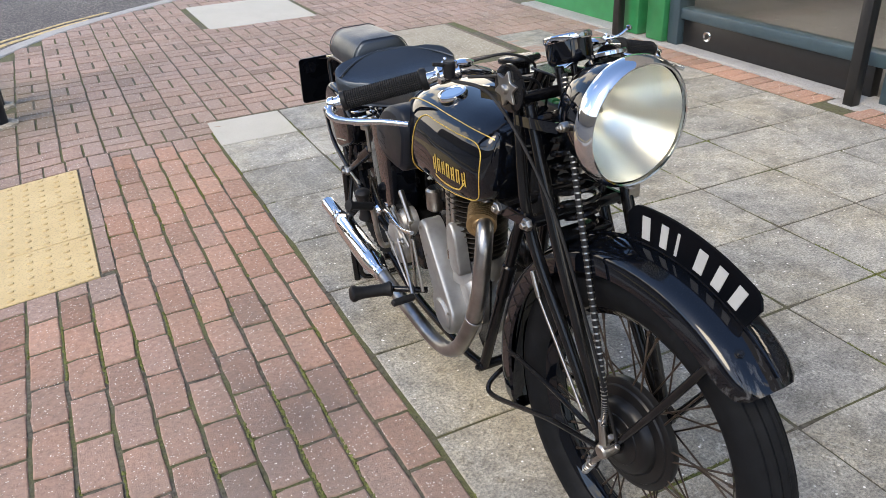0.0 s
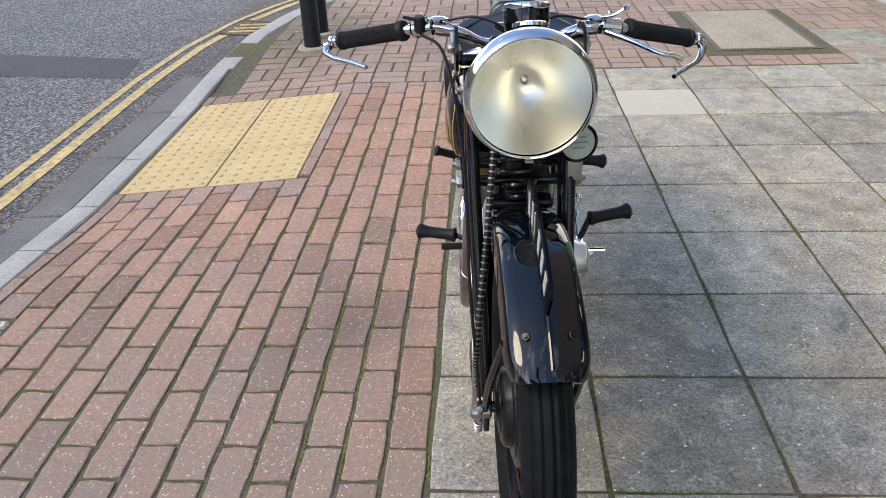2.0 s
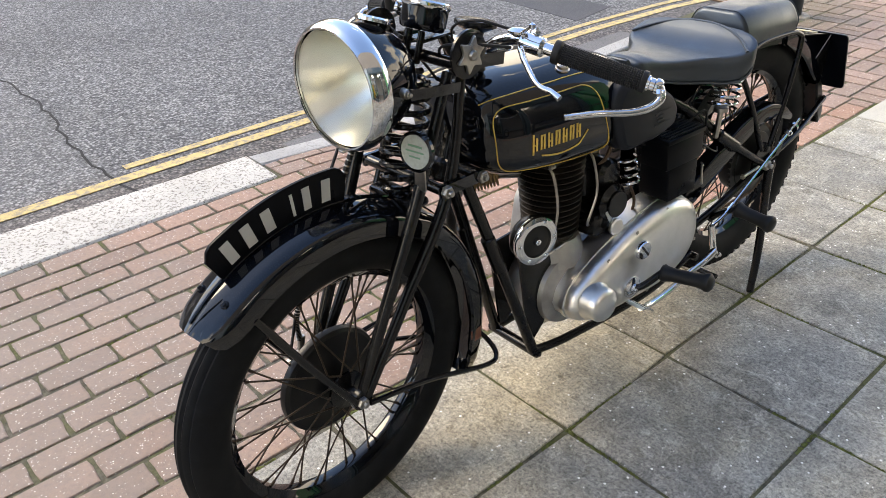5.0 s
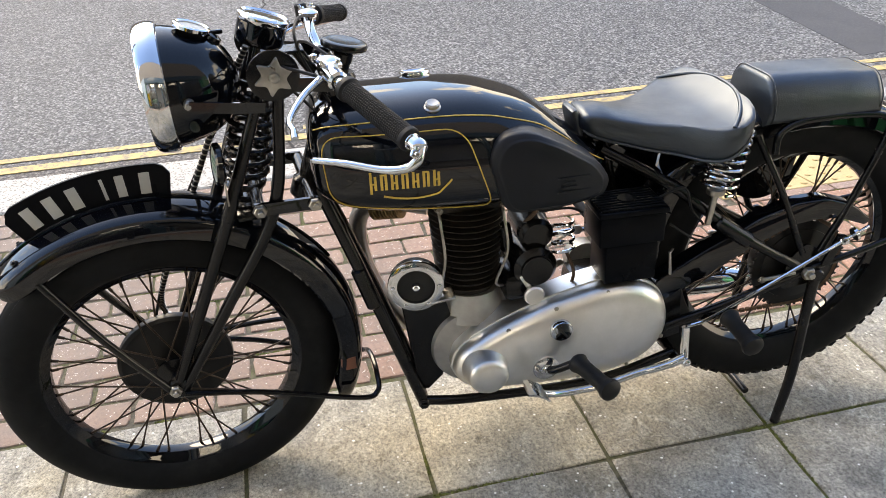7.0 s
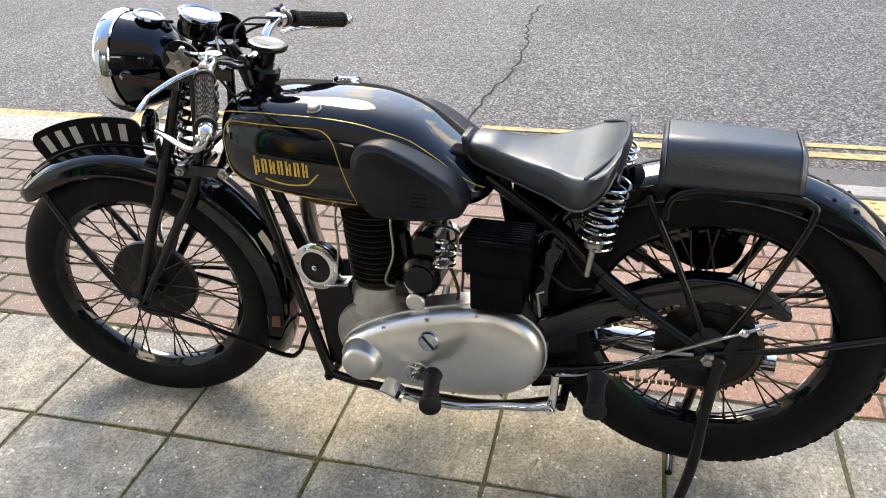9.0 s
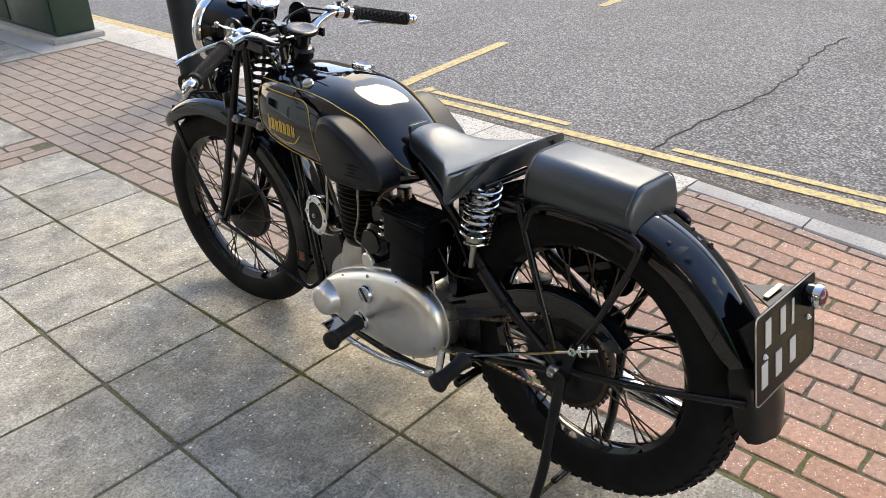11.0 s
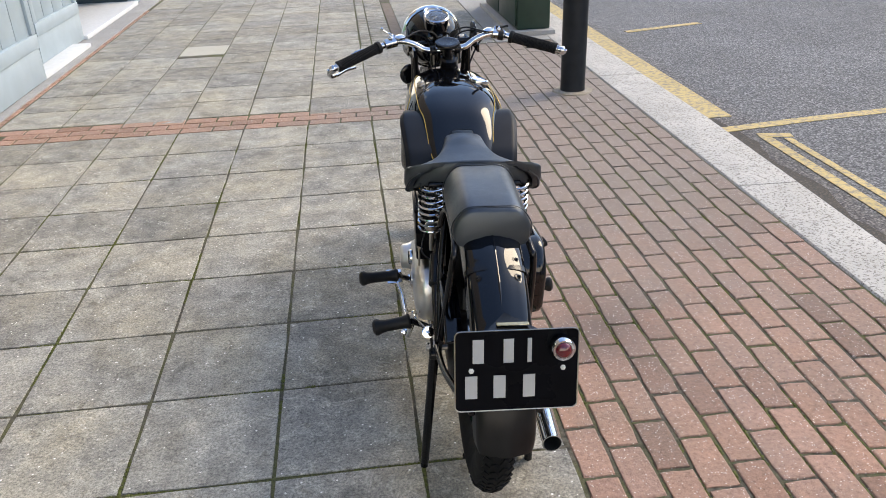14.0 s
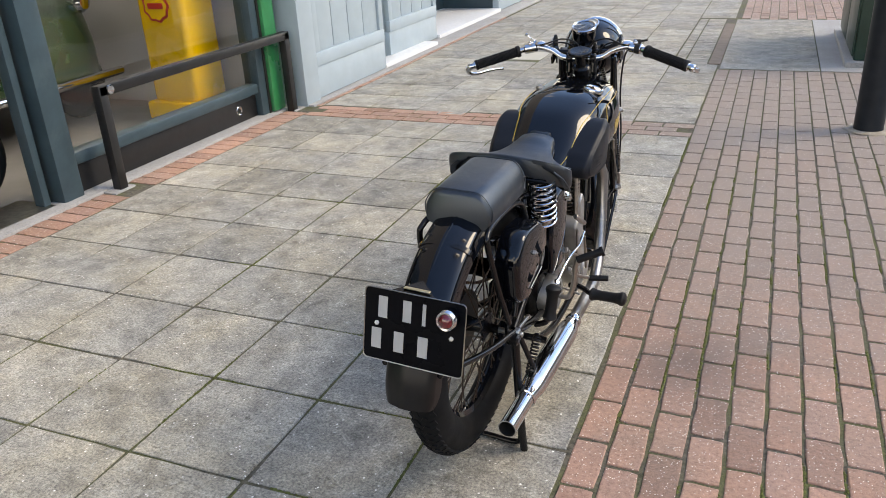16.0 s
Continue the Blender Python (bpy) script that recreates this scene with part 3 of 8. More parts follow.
for (a, b), (c, d) in zip(zip(rows, low), zip(rows[1:], low[1:])):
    bm.faces.new((a[0], c[0], d[0], b[0]))
    bm.faces.new((a[-1], b[1], d[1], c[-1]))
pavement = tagged(part("pavement", bm, M_JOINT, smooth=0), "sandy pavement bed with green moss in the joints", "pavement", kind="structure")

# kerbstones: wide granite, then narrow concrete ones that dip at the crossing and follow the corner
kerb = thing("kerb", "granite and concrete kerb stepping down to the road, lowered at the crossing", "kerb", kind="structure")


def kerbstone(pts_out, wide, mat, top):
    """One stone between two stations of the kerb's edge."""
    (xa, ya), (xb, yb) = pts_out
    d = Vector((xb - xa, yb - ya, 0))
    n = Vector((d.y, -d.x, 0)).normalized()
    gap = d.normalized() * 0.004
    bm = bmesh.new()
    rings = []
    for p, zt, width in ((Vector((xa, ya, 0)) + gap, top(ya), wide[0]), (Vector((xb, yb, 0)) - gap, top(yb), wide[1])):
        r = 0.018
        prof = [(0, ROAD - 0.1), (0.0, zt - r), (r * 0.3, zt - r * 0.35), (r, zt), (width - 0.008, zt), (width, zt - 0.008), (width, ROAD - 0.1)]
        rings.append([p + n * u + Vector((0, 0, h)) for u, h in prof])
    loft(bm, rings)
    part("kerbstone", bm, mat, kerb, smooth=30)


def kerb_top(y):
    return drop(-1.06, y) + 0.004


ends = [-16.0, -13.5, -11.2, -9.0, -7.0, -5.1, -3.45, -2.15, -0.9, 0.37, 1.65]


def granite_edge(y):
    """The road edge of the granite kerb, which drifts outwards along the street."""
    return -1.262 - 0.03 * min(2.4, max(0.0, 1.65 - y))


for a, b in zip(ends, ends[1:]):
    kerbstone(((granite_edge(a), a), (granite_edge(b), b)), (-0.95 - granite_edge(a), -0.95 - granite_edge(b)), M_GRANITE, kerb_top)
ends = [1.65, 2.2, 2.68, 3.25, 3.9, 4.8, 5.6, 6.2, 6.75, 7.25, 7.65, 8.0, 8.35, 8.7, 9.0, 9.3, 9.6]
for a, b in zip(ends, ends[1:]):
    kerbstone(((kerb_x(a), a), (kerb_x(b), b)), (0.135, 0.135) if b < 4.9 else (0.16, 0.16), M_CONCRETE, kerb_top)

gutter = thing("gutter", "dark worn channel stones lying flush along the kerb foot", "gutter", kind="structure")
for a, b in ((1.95, 2.62), (2.62, 3.32), (3.32, 4.05), (4.05, 4.8)):
    bm = bmesh.new()
    span(bm, (-1.46, a + 0.006, ROAD - 0.06), (-1.262, b - 0.006, ROAD + 0.012), 0.006, 1)
    part("channel_stone", bm, M_GUTTER, gutter)


# dirt and leaf litter washed along the kerb foot
bm = bmesh.new()
rows = []
for i in range(140):
    y = -6.0 + 7.95 * i / 139
    w = 0.2 + 0.07 * noise.noise(Vector((y * 2.3, 0, 0))) + 0.03 * noise.noise(Vector((y * 17, 3, 0)))
    e = granite_edge(y)
    rows.append([Vector((e + 0.0025, y, ROAD + 0.02)), Vector((e + 0.0025, y, ROAD - 0.01)), Vector((e - w, y, ROAD - 0.01)), Vector((e - w, y, ROAD + 0.0005)), Vector((e - w * 0.5, y, ROAD + 0.003 + 0.004 * noise.noise(Vector((y * 9, 7, 0)))))])
loft(bm, rows)
M_LITTER = stone_material("damp_gutter_dirt", (0.028, 0.024, 0.019), (0.06, 0.05, 0.038), (0.12, 0.09, 0.06), 60, relief=0.9)
tagged(part("gutter_dirt", bm, M_LITTER), "damp dark dirt and leaf litter along the kerb foot", "gutter dirt", kind="structure")


# ---- road markings ----
def marking(name, pts, width, label):
    bm = bmesh.new()
    ribbon(bm, [(x, y, ROAD + 0.002) for x, y in pts], width, 0.003)
    return tagged(part(name, bm, M_LINE, smooth=0), label, "road marking", kind="structure")


def beside_kerb(d, y0, y1, n):
    out = []
    for y in np.linspace(y0, y1, n):
        e = 0.05
        t = Vector((kerb_x(y + e) - kerb_x(y - e), 2 * e)).normalized()
        out.append((kerb_x(y) - t.y * d, y + t.x * d))
    return out


marking("inner_yellow_line", beside_kerb(0.4, -0.66, 8.6, 60), 0.075, "yellow no-parking line, worn, nearer the kerb")
marking("outer_yellow_line", beside_kerb(0.53, -0.6, 0.55, 8), 0.055, "thin broken yellow line, much worn")
marking("outer_yellow_line", beside_kerb(0.53, 1.25, 8.8, 50), 0.055, "thin yellow line, much worn, parallel to the first")
marking("yellow_end_bar", [(-1.62, -0.7), (-1.84, -0.66)], 0.08, "short yellow bar closing the double lines")
marking("bay_line", [(-1.3, -0.84), (-2.05, -0.95), (-3.2, -1.08)], 0.1, "yellow bar marking the end of a parking bay")
marking("bay_line", [(-4.95, -1.2), (-6.6, -1.32)], 0.1, "yellow bar at the outer corner of a parking bay")
marking("bay_edge_line", [(-6.62, -1.36), (-6.8, -3.6)], 0.07, "faded pale line along a parking bay")
marking("loading_strip", [(-1.5, -1.15), (-1.51, -4.0), (-1.53, -12)], 0.3, "broad faded yellow strip along the kerb")
marking("bay_line", [(-1.95, -4.35), (-2.9, -4.6)], 0.1, "yellow bar across the road edge further off")

bm = bmesh.new()
crack = []
for i in range(46):
    t = i / 45
    crack.append((-1.36 - 3.6 * t, 1.2 - 0.05 * math.sin(9 * t) + random.uniform(-0.022, 0.022), ROAD + 0.0015))
ribbon(bm, crack, 0.013, 0.002)
tagged(part("road_joint", bm, M_CRACK, smooth=0), "dark ragged crack across the asphalt", "road crack", kind="structure")
bm = bmesh.new()
loft(bm, [[Vector((x, y, z)) for x, y in ((-1.89, 4.82), (-1.97, 5.32), (-4.0, 5.69), (-6.0, 5.97), (-9, 6.4), (-9, 5.55), (-5.2, 5.18), (-3.46, 5.0))] for z in (ROAD - 0.01, ROAD + 0.003)])
tagged(part("trench_patch", bm, M_PATCH, smooth=0), "strip of darker, smoother asphalt filling an old trench", "road patch", kind="structure")

# road gully with a slatted iron cover
gully = thing("road_gully", "dirty iron drain grating at the kerb, yellow paint across it", "drain", kind="structure")
gm = Matrix.Translation((-1.33, 6.25, ROAD)) @ Matrix.Rotation(radians(-9), 4, "Z")
bm = bmesh.new()
for sx, sy, w, d in ((-0.19, 0, 0.04, 0.5), (0.19, 0, 0.04, 0.5), (0, -0.23, 0.42, 0.04), (0, 0.23, 0.42, 0.04)):
    box(bm, (w, d, 0.03), gm @ Matrix.Translation((sx, sy, 0.0)), 0.004, 1)
part("grating_frame", bm, M_RUSTY, gully)
for i in range(7):
    bm = bmesh.new()
    box(bm, (0.36, 0.03, 0.026), gm @ Matrix.Translation((0, -0.18 + 0.06 * i, 0.0)) @ Matrix.Rotation(radians(12), 4, "Z"), 0.004, 1)
    part("grating_bar", bm, M_LINE if i % 2 else M_RUSTY, gully)


# ---- street furniture ----
def round_post(name, x, y, r, h, mat, label, category, base=0.0):
    t = thing(name, label, category, at=Matrix.Translation(on_pavement(x, y)))
    bm = bmesh.new()
    lathe(bm, [(0, -0.05), (r, -0.05), (r, 0.02), (r, h * 0.5), (r * 0.98, h - 0.02), (r * 0.9, h), (0, h)], seg=28)
    part("shaft", bm, mat, t)
    if base:
        bm = bmesh.new()
        lathe(bm, [(r + 0.003, -0.01), (base, -0.012), (base * 0.93, 0.008), (r + 0.01, 0.016), (r + 0.003, 0.014)], seg=20, closed=True)
        for v in bm.verts:
            if v.co.length > r * 1.3:
                v.co *= 1 + 0.18 * noise.noise(v.co * 23)
        part("mortar_collar", bm, M_GRAVEL, t, "crumbling mortar round the foot")
    return t


round_post("lamp_post", -0.62, -1.77, 0.095, 4.2, M_POST, "tall charcoal-painted steel lamp column standing in the brick paving", "lamp post", 0.16)
a = round_post("sign_post", -0.6, 5.2, 0.062, 2.4, M_POST, "slim black steel post in weedy paving beside the kerb", "post", 0.12)
b = round_post("sign_post", -0.62, 5.62, 0.062, 2.4, M_POST, "slim black steel post behind its twin beside the kerb", "post", 0.12)

cab = thing("utility_cabinet", "dark green steel street cabinet with double doors on a concrete plinth", "cabinet", at=Matrix.Translation((-0.83, -4.95, 0)))
bm = bmesh.new()
span(bm, (-0.22, -1.0, -0.02), (0.24, 1.0, 0.05), 0.01)
part("plinth", bm, M_CONCRETE, cab)
bm = bmesh.new()
span(bm, (-0.18, -0.92, 0.05), (0.17, 0.92, 1.25), 0.015)
part("body", bm, M_CABINET, cab)
bm = bmesh.new()
span(bm, (-0.21, -0.96, 1.25), (0.21, 0.96, 1.31), 0.012)
part("roof", bm, M_CABINET, cab)
for y0 in (-0.9, 0.02):
    bm = bmesh.new()
    span(bm, (0.17, y0, 0.09), (0.19, y0 + 0.88, 1.22), 0.006)
    d = part("door", bm, M_CABINET, cab)
    bm = bmesh.new()
    span(bm, (0.19, y0 + (0.8 if y0 < 0 else 0.04), 0.6), (0.205, y0 + (0.84 if y0 < 0 else 0.08), 0.72), 0.004)
    part("handle", bm, M_STEEL, d)

# ---- shop front ----
FX = 4.02      # plane of the glazing
shop = thing("shop_front", "slate-blue framed shop windows between green pilasters, showroom behind", "shop front", kind="structure")


def piece(name, a, b, mat, bevel=0.006, parent=None, label=""):
    bm = bmesh.new()
    span(bm, a, b, bevel)
    return part(name, bm, mat, parent if parent is not None else shop, label)


for nm, y0, y1 in (("window", -1.32, 0.78), ("window", 2.62, 4.42)):
    fr = piece("window", (FX - 0.03, y0, 0.2), (FX + 0.09, y1, 0.28), M_TEAL, 0.012, label="slate-blue timber sill rail under plate glass")
    fr.name = "window_1" if y0 < 0 else "window_2"
    for s0, s1 in ((y0, y0 + 0.11), (y1 - 0.0, y1 + 0.16)) if y0 < 0 else ((y0 - 0.16, y0), (y1 - 0.11, y1)):
        piece("mullion", (FX - 0.05, s0, 0.0), (FX + 0.1, s1, 2.6), M_TEAL, 0.01, fr)
    piece("head_rail", (FX - 0.03, y0, 2.5), (FX + 0.09, y1, 2.6), M_TEAL, 0.01, fr)
    g = piece("pane", (FX + 0.02, y0 + 0.05, 0.28), (FX + 0.028, y1 - 0.02, 2.5), M_SHOPGLASS, 0, fr)
    g.visible_shadow = False
    piece("stall_riser", (FX + 0.01, y0 + 0.1, 0.0), (FX + 0.08, y1, 0.2), M_RAIL, 0.004, fr, "black riser panel under the window")
    for yy in ((y0 + 0.35,) if y0 < 0 else (y1 - 0.35,)):
        bm = bmesh.new()
        lathe(bm, [(0, 0), (0.02, 0.001), (0.034, 0.006), (0.038, 0.002), (0.038, 0)], Matrix.Translation((FX + 0.011, yy, 0.11)) @ frame_to((-1, 0, 0)), 20)
        part("vent_disc", bm, M_CHROME, fr)
# doorway between the windows: side frames, threshold and an open door's edge
dr = piece("door_1", (FX - 0.02, 0.98, -0.02), (FX + 0.3, 2.42, 0.014), M_STEEL, 0.004, None, "aluminium threshold of an open shop doorway")
piece("door_frame", (FX + 0.02, 0.98, 0.0), (FX + 0.1, 1.03, 2.6), M_TEAL, 0.006, dr)
piece("door_frame", (FX + 0.02, 2.37, 0.0), (FX + 0.1, 2.42, 2.6), M_TEAL, 0.006, dr)
piece("door_head", (FX + 0.02, 1.03, 2.5), (FX + 0.1, 2.37, 2.6), M_TEAL, 0.006, dr)
for y0, y1 in ((-1.5, -1.33), (4.43, 4.62), (4.72, 4.98)):
    piece("pilaster", (FX - 0.09, y0, 0.015), (FX + 0.12, y1, 2.75), M_GREEN, 0.015, label="glossy green painted pilaster")
piece("pilaster_edge", (FX - 0.06, -1.33, 0.0), (FX - 0.02, -1.3, 2.75), M_RAIL, 0.004)
# fascia and upper storey are unseen, added for reflections and shade
piece("fascia", (FX - 0.12, -1.6, 2.6), (FX + 0.15, 5.05, 3.3), M_TEAL, 0.01, label="slate-blue fascia board added out of view above the windows")
piece("unseen_upper_wall", (FX + 0.02, -16, 3.3), (FX + 0.3, 6.4, 7.2), M_RENDER, 0, label="plain brown upper storey added out of view for reflections and shade")
piece("threshold_strip", (3.9, -1.62, -0.03), (4.08, 6.4, 0.013), M_CONCRETE, 0.006, label="pale concrete strip along the shop foot")
for y0, y1 in ((0.52, 0.7), (-1.68, -1.44), (2.6, 2.82), (4.7, 5.1)):
    piece("mortar_pad", (3.8, y0, -0.02), (3.905, y1, 0.006), M_CONCRETE, 0.006)


def guard_rail(y0, y1, label):
    t = thing("guard_rail", label, "rail", "rails before the windows")
    for y in (y0, y1):
        bm = bmesh.new()
        span(bm, (3.815, y - 0.033, -0.01), (3.88, y + 0.033, 0.66), 0.005)
        part("post", bm, M_RAIL, t)
    bm = bmesh.new()
    span(bm, (3.815, y0 - 0.03, 0.6), (3.88, y1 + 0.03, 0.665), 0.005)
    part("top_bar", bm, M_RAIL, t)
    for y in (y0 + (0.055 if y0 < 1.5 else -0.055),):
        bm = bmesh.new()
        lathe(bm, [(0, 0), (0.028, 0), (0.03, 0.004), (0.027, 0.014), (0, 0.016)], Matrix.Translation((3.815, y1 - 0.05, 0.633)) @ frame_to((-1, 0, 0)), 18)
        part("end_cap", bm, M_CHROME, t, "bright round bolt cover")
    return t


guard_rail(-1.47, 0.6, "square-section black steel guard rail before the shop window")
guard_rail(2.7, 4.85, "black steel guard rail, bolted to the pavement by a green pilaster")
bm = bmesh.new()
tube(bm, [(3.93, -1.63, 1.5), (3.93, -1.64, 0.7), (3.92, -1.67, 0.2), (3.9, -1.72, 0.03), (3.84, -1.8, 0.012), (3.8, -1.74, 0.012)], 0.009, 6)
tagged(part("cable", bm, M_RUBBER), "loose black cable hanging down by the pilaster", "cable")

# unseen plain wall added across the street to shape the reflections
bm = bmesh.new()
span(bm, (-18.5, -40, -0.1), (-17.5, 30, 5.5))
tagged(part("unseen_wall_opposite", bm, M_RENDER, smooth=0), "plain brown wall added unseen across the street for reflections", "wall", kind="structure")

# neighbouring front: pale blue-grey panelling, recessed step and doorway
neigh = thing("panelled_front", "pale blue-grey painted timber shop panelling with a stone doorstep", "shop front", kind="structure")
NX = 3.98


def panelling(y0, y1, boards, NX=3.98):
    piece("panel_base", (NX, y0, 0.02), (NX + 0.1, y1, 0.3), M_GREY_PAINT, 0.006, neigh)
    piece("panel_back", (NX + 0.04, y0, 0.3), (NX + 0.1, y1, 1.6), M_GREY_PAINT, 0, neigh)
    piece("panel_rail", (NX - 0.012, y0, 0.3), (NX + 0.06, y1, 0.42), M_GREY_PAINT, 0.008, neigh)
    w = (y1 - y0 - 0.16) / boards
    for k in range(boards):
        piece("board", (NX + 0.022, y0 + 0.08 + k * w + 0.006, 0.42), (NX + 0.06, y0 + 0.08 + (k + 1) * w - 0.006, 1.6), M_GREY_PAINT, 0.005, neigh)
    for y in (y0, y1 - 0.09):
        piece("stile", (NX - 0.006, y, 0.42), (NX + 0.06, y + 0.09, 1.6), M_GREY_PAINT, 0.006, neigh)


piece("corner_post", (3.775, -1.84, 0.0), (NX + 0.12, -1.6, 3.3), M_GREY_PAINT, 0.008, neigh)
panelling(-3.22, -1.84, 4, 3.79)
piece("panel_return", (3.8, -3.25, 0.02), (NX + 0.1, -3.22, 3.3), M_GREY_PAINT, 0.004, neigh)
panelling(-5.1, -3.75, 4)
panelling(-9.6, -7.6, 5)
piece("end_board", (NX + 0.1, -3.75, 0.02), (NX + 0.13, -3.25, 1.6), M_GREY_PAINT, 0.004, neigh)
piece("upper_panel", (NX + 0.04, -9.6, 1.6), (NX + 0.1, -3.25, 3.3), M_GREY_PAINT, 0, neigh)
piece("upper_panel", (3.83, -3.22, 1.6), (NX + 0.1, -1.84, 3.3), M_GREY_PAINT, 0, neigh)
piece("doorstep", (3.8, -4.7, -0.02), (NX + 0.04, -3.26, 0.05), M_WHITE, 0.01, neigh, "white-painted stone doorstep")
piece("doorstep", (3.94, -7.6, -0.02), (4.9, -5.1, 0.06), M_WHITE, 0.01, neigh, "white-painted stone doorstep")
piece("recess_wall", (4.9, -7.7, 0.0), (4.98, -5.0, 3.3), M_TEAL, 0, neigh)
piece("recess_side", (NX + 0.1, -7.66, 0.0), (4.9, -7.6, 3.3), M_TEAL, 0, neigh)
piece("foot_strip", (3.72, -9.6, -0.03), (NX + 0.02, -1.62, 0.014), M_CONCRETE, 0.006, neigh)
bm = bmesh.new()
span(bm, (3.72, -1.98, -0.01), (3.88, -1.78, 0.004), 0.003, 1)
tagged(part("drain_cover", bm, M_DARK), "small dark drain cover at the wall foot", "drain cover", kind="structure")

# showroom
room = thing("showroom", "grey-floored showroom behind the shop windows", "room", kind="structure")
piece("floor", (4.1, -1.5, -0.1), (8.2, 6.3, 0.008), M_SHOPFLOOR, 0, room)
piece("wall_back", (8.2, -1.6, 0), (8.3, 6.4, 3.3), M_SHOPWALL, 0, room)
piece("wall_side", (4.14, -1.6, 0), (8.2, -1.5, 3.3), M_SHOPWALL, 0, room)
piece("wall_side", (4.14, 6.3, 0), (8.2, 6.4, 3.3), M_SHOPWALL, 0, room)
piece("ceiling", (4.14, -1.6, 3.3), (8.3, 6.4, 3.4), M_SHOPWALL, 0, room)
piece("wall_front", (FX + 0.04, 5.0, 0.0), (FX + 0.14, 6.4, 3.3), M_GREEN, 0, room)
# fill lights added to brighten the showroom; no such lamps are seen
for yy in (0.0, 3.4):
    ld = bpy.data.lights.new("showroom_fill_light", "AREA")
    ld.energy, ld.size, ld.color = 16, 1.2, (1.0, 0.97, 0.92)
    lo = new("showroom_fill_light", ld)
    lo.matrix_world = look((6.0, yy, 3.2), (6.0, yy, 0))

pump = thing("petrol_pump", "tall vintage petrol pump in yellow enamel behind the window", "petrol pump", at=Matrix.Translation((4.64, -1.15, 0.008)) @ Matrix.Rotation(radians(-90), 4, "Z"))
bm = bmesh.new()
box(bm, (0.5, 0.56, 0.16), Matrix.Translation((0, 0, 0.08)), 0.03)
part("foot", bm, M_PUMP, pump)
bm = bmesh.new()
box(bm, (0.42, 0.46, 1.5), Matrix.Translation((0, 0, 0.88)), 0.06, 4)
part("body", bm, M_PUMP, pump)
bm = bmesh.new()
box(bm, (0.02, 0.3, 0.3), Matrix.Translation((-0.212, 0.0, 1.22)), 0.006)
part("dial_window", bm, M_DIAL, pump, "grey glazed dial window")
bm = bmesh.new()
rim_line = []
for i in range(36):
    a = 2 * math.pi * i / 36
    rim_line.append((math.cos(a) * (0.125 + 0.008 * math.cos(9 * a)), math.sin(a) * (0.125 + 0.008 * math.cos(9 * a))))
outline_solid(bm, rim_line, 0.006, Matrix.Translation((-0.211, 0.02, 0.93)) @ frame_to((-1, 0, 0)))
badge = part("badge", bm, plain("badge_red", (0.5, 0.03, 0.012), 0.4), pump, "round red-rimmed fan-shaped badge")
bm = bmesh.new()
outline_solid(bm, [(x * 0.84, y * 0.84) for x, y in rim_line], 0.004, Matrix.Translation((-0.2165, 0.02, 0.93)) @ frame_to((-1, 0, 0)))
part("badge_face", bm, M_PUMP, badge)
bm = bmesh.new()
box(bm, (0.003, 0.15, 0.045), Matrix.Translation((-0.222, 0.02, 0.93)), 0)
part("badge_bar", bm, bpy.data.materials["badge_red"], badge)
car = thing("vintage_car", "dark green vintage car tail with chrome trim in the showroom", "car", at=Matrix.Translation((6.2, -0.15, 0.008)))
prof = [(-0.95, 0.32), (-0.98, 0.62), (-0.9, 0.95), (-0.55, 1.12), (0.2, 1.18), (0.9, 1.2), (1.2, 1.0), (1.25, 0.4)]
bm = bmesh.new()
loft(bm, [[Vector((x * s, y, z * (0.96 + 0.04 * s))) for x, z in rounded(prof, 0.12)] for y, s in ((-0.72, 0.9), (-0.66, 0.97), (-0.55, 1.0), (0.55, 1.0), (0.66, 0.97), (0.72, 0.9))])
part("body", bm, M_CARGREEN, car)
bm = bmesh.new()
tube(bm, [(-1.08, -0.75, 0.42), (-1.12, 0, 0.42), (-1.08, 0.75, 0.42)], 0.035, 10)
part("bumper", bm, M_CHROME, car)
bm = bmesh.new()
lathe(bm, [(0, 0.06), (0.05, 0.05), (0.075, 0.01), (0.08, 0), (0.07, -0.08), (0, -0.12)], Matrix.Translation((-0.95, -0.6, 0.98)) @ frame_to((-1, 0, 0)), 20)
part("lamp", bm, M_CHROME, car)
for x in (-0.55, 0.85):
    for y in (-0.7, 0.7):
        bm = bmesh.new()
        lathe(bm, [(0.0, -0.05), (0.2, -0.06), (0.22, -0.08), (0.31, -0.07), (0.34, -0.03), (0.34, 0.03), (0.31, 0.07), (0.22, 0.08), (0.2, 0.06), (0, 0.05)], Matrix.Translation((x, y, 0.34)) @ frame_to((0, 1, 0)), 28)
        part("wheel", bm, M_TYRE, car)

sw = thing("display_wheel", "black-tyred spoked wheel standing inside the doorway", "wheel", at=Matrix.Translation((4.42, 1.32, 0.358)) @ Matrix.Rotation(radians(70), 4, "Z") @ Matrix.Rotation(radians(90), 4, "X"))
bm = bmesh.new()
lathe(bm, [(0.3 + 0.05 * math.cos(2 * math.pi * i / 16), 0.055 * math.sin(2 * math.pi * i / 16)) for i in range(16)], seg=40, closed=True)
part("tyre", bm, M_TYRE, sw)
bm = bmesh.new()
lathe(bm, [(0.255, -0.03), (0.245, -0.012), (0.245, 0.012), (0.255, 0.03), (0.262, 0.03), (0.262, -0.03)], seg=40, closed=True)
part("rim", bm, M_CHROME, sw)
bm = bmesh.new()
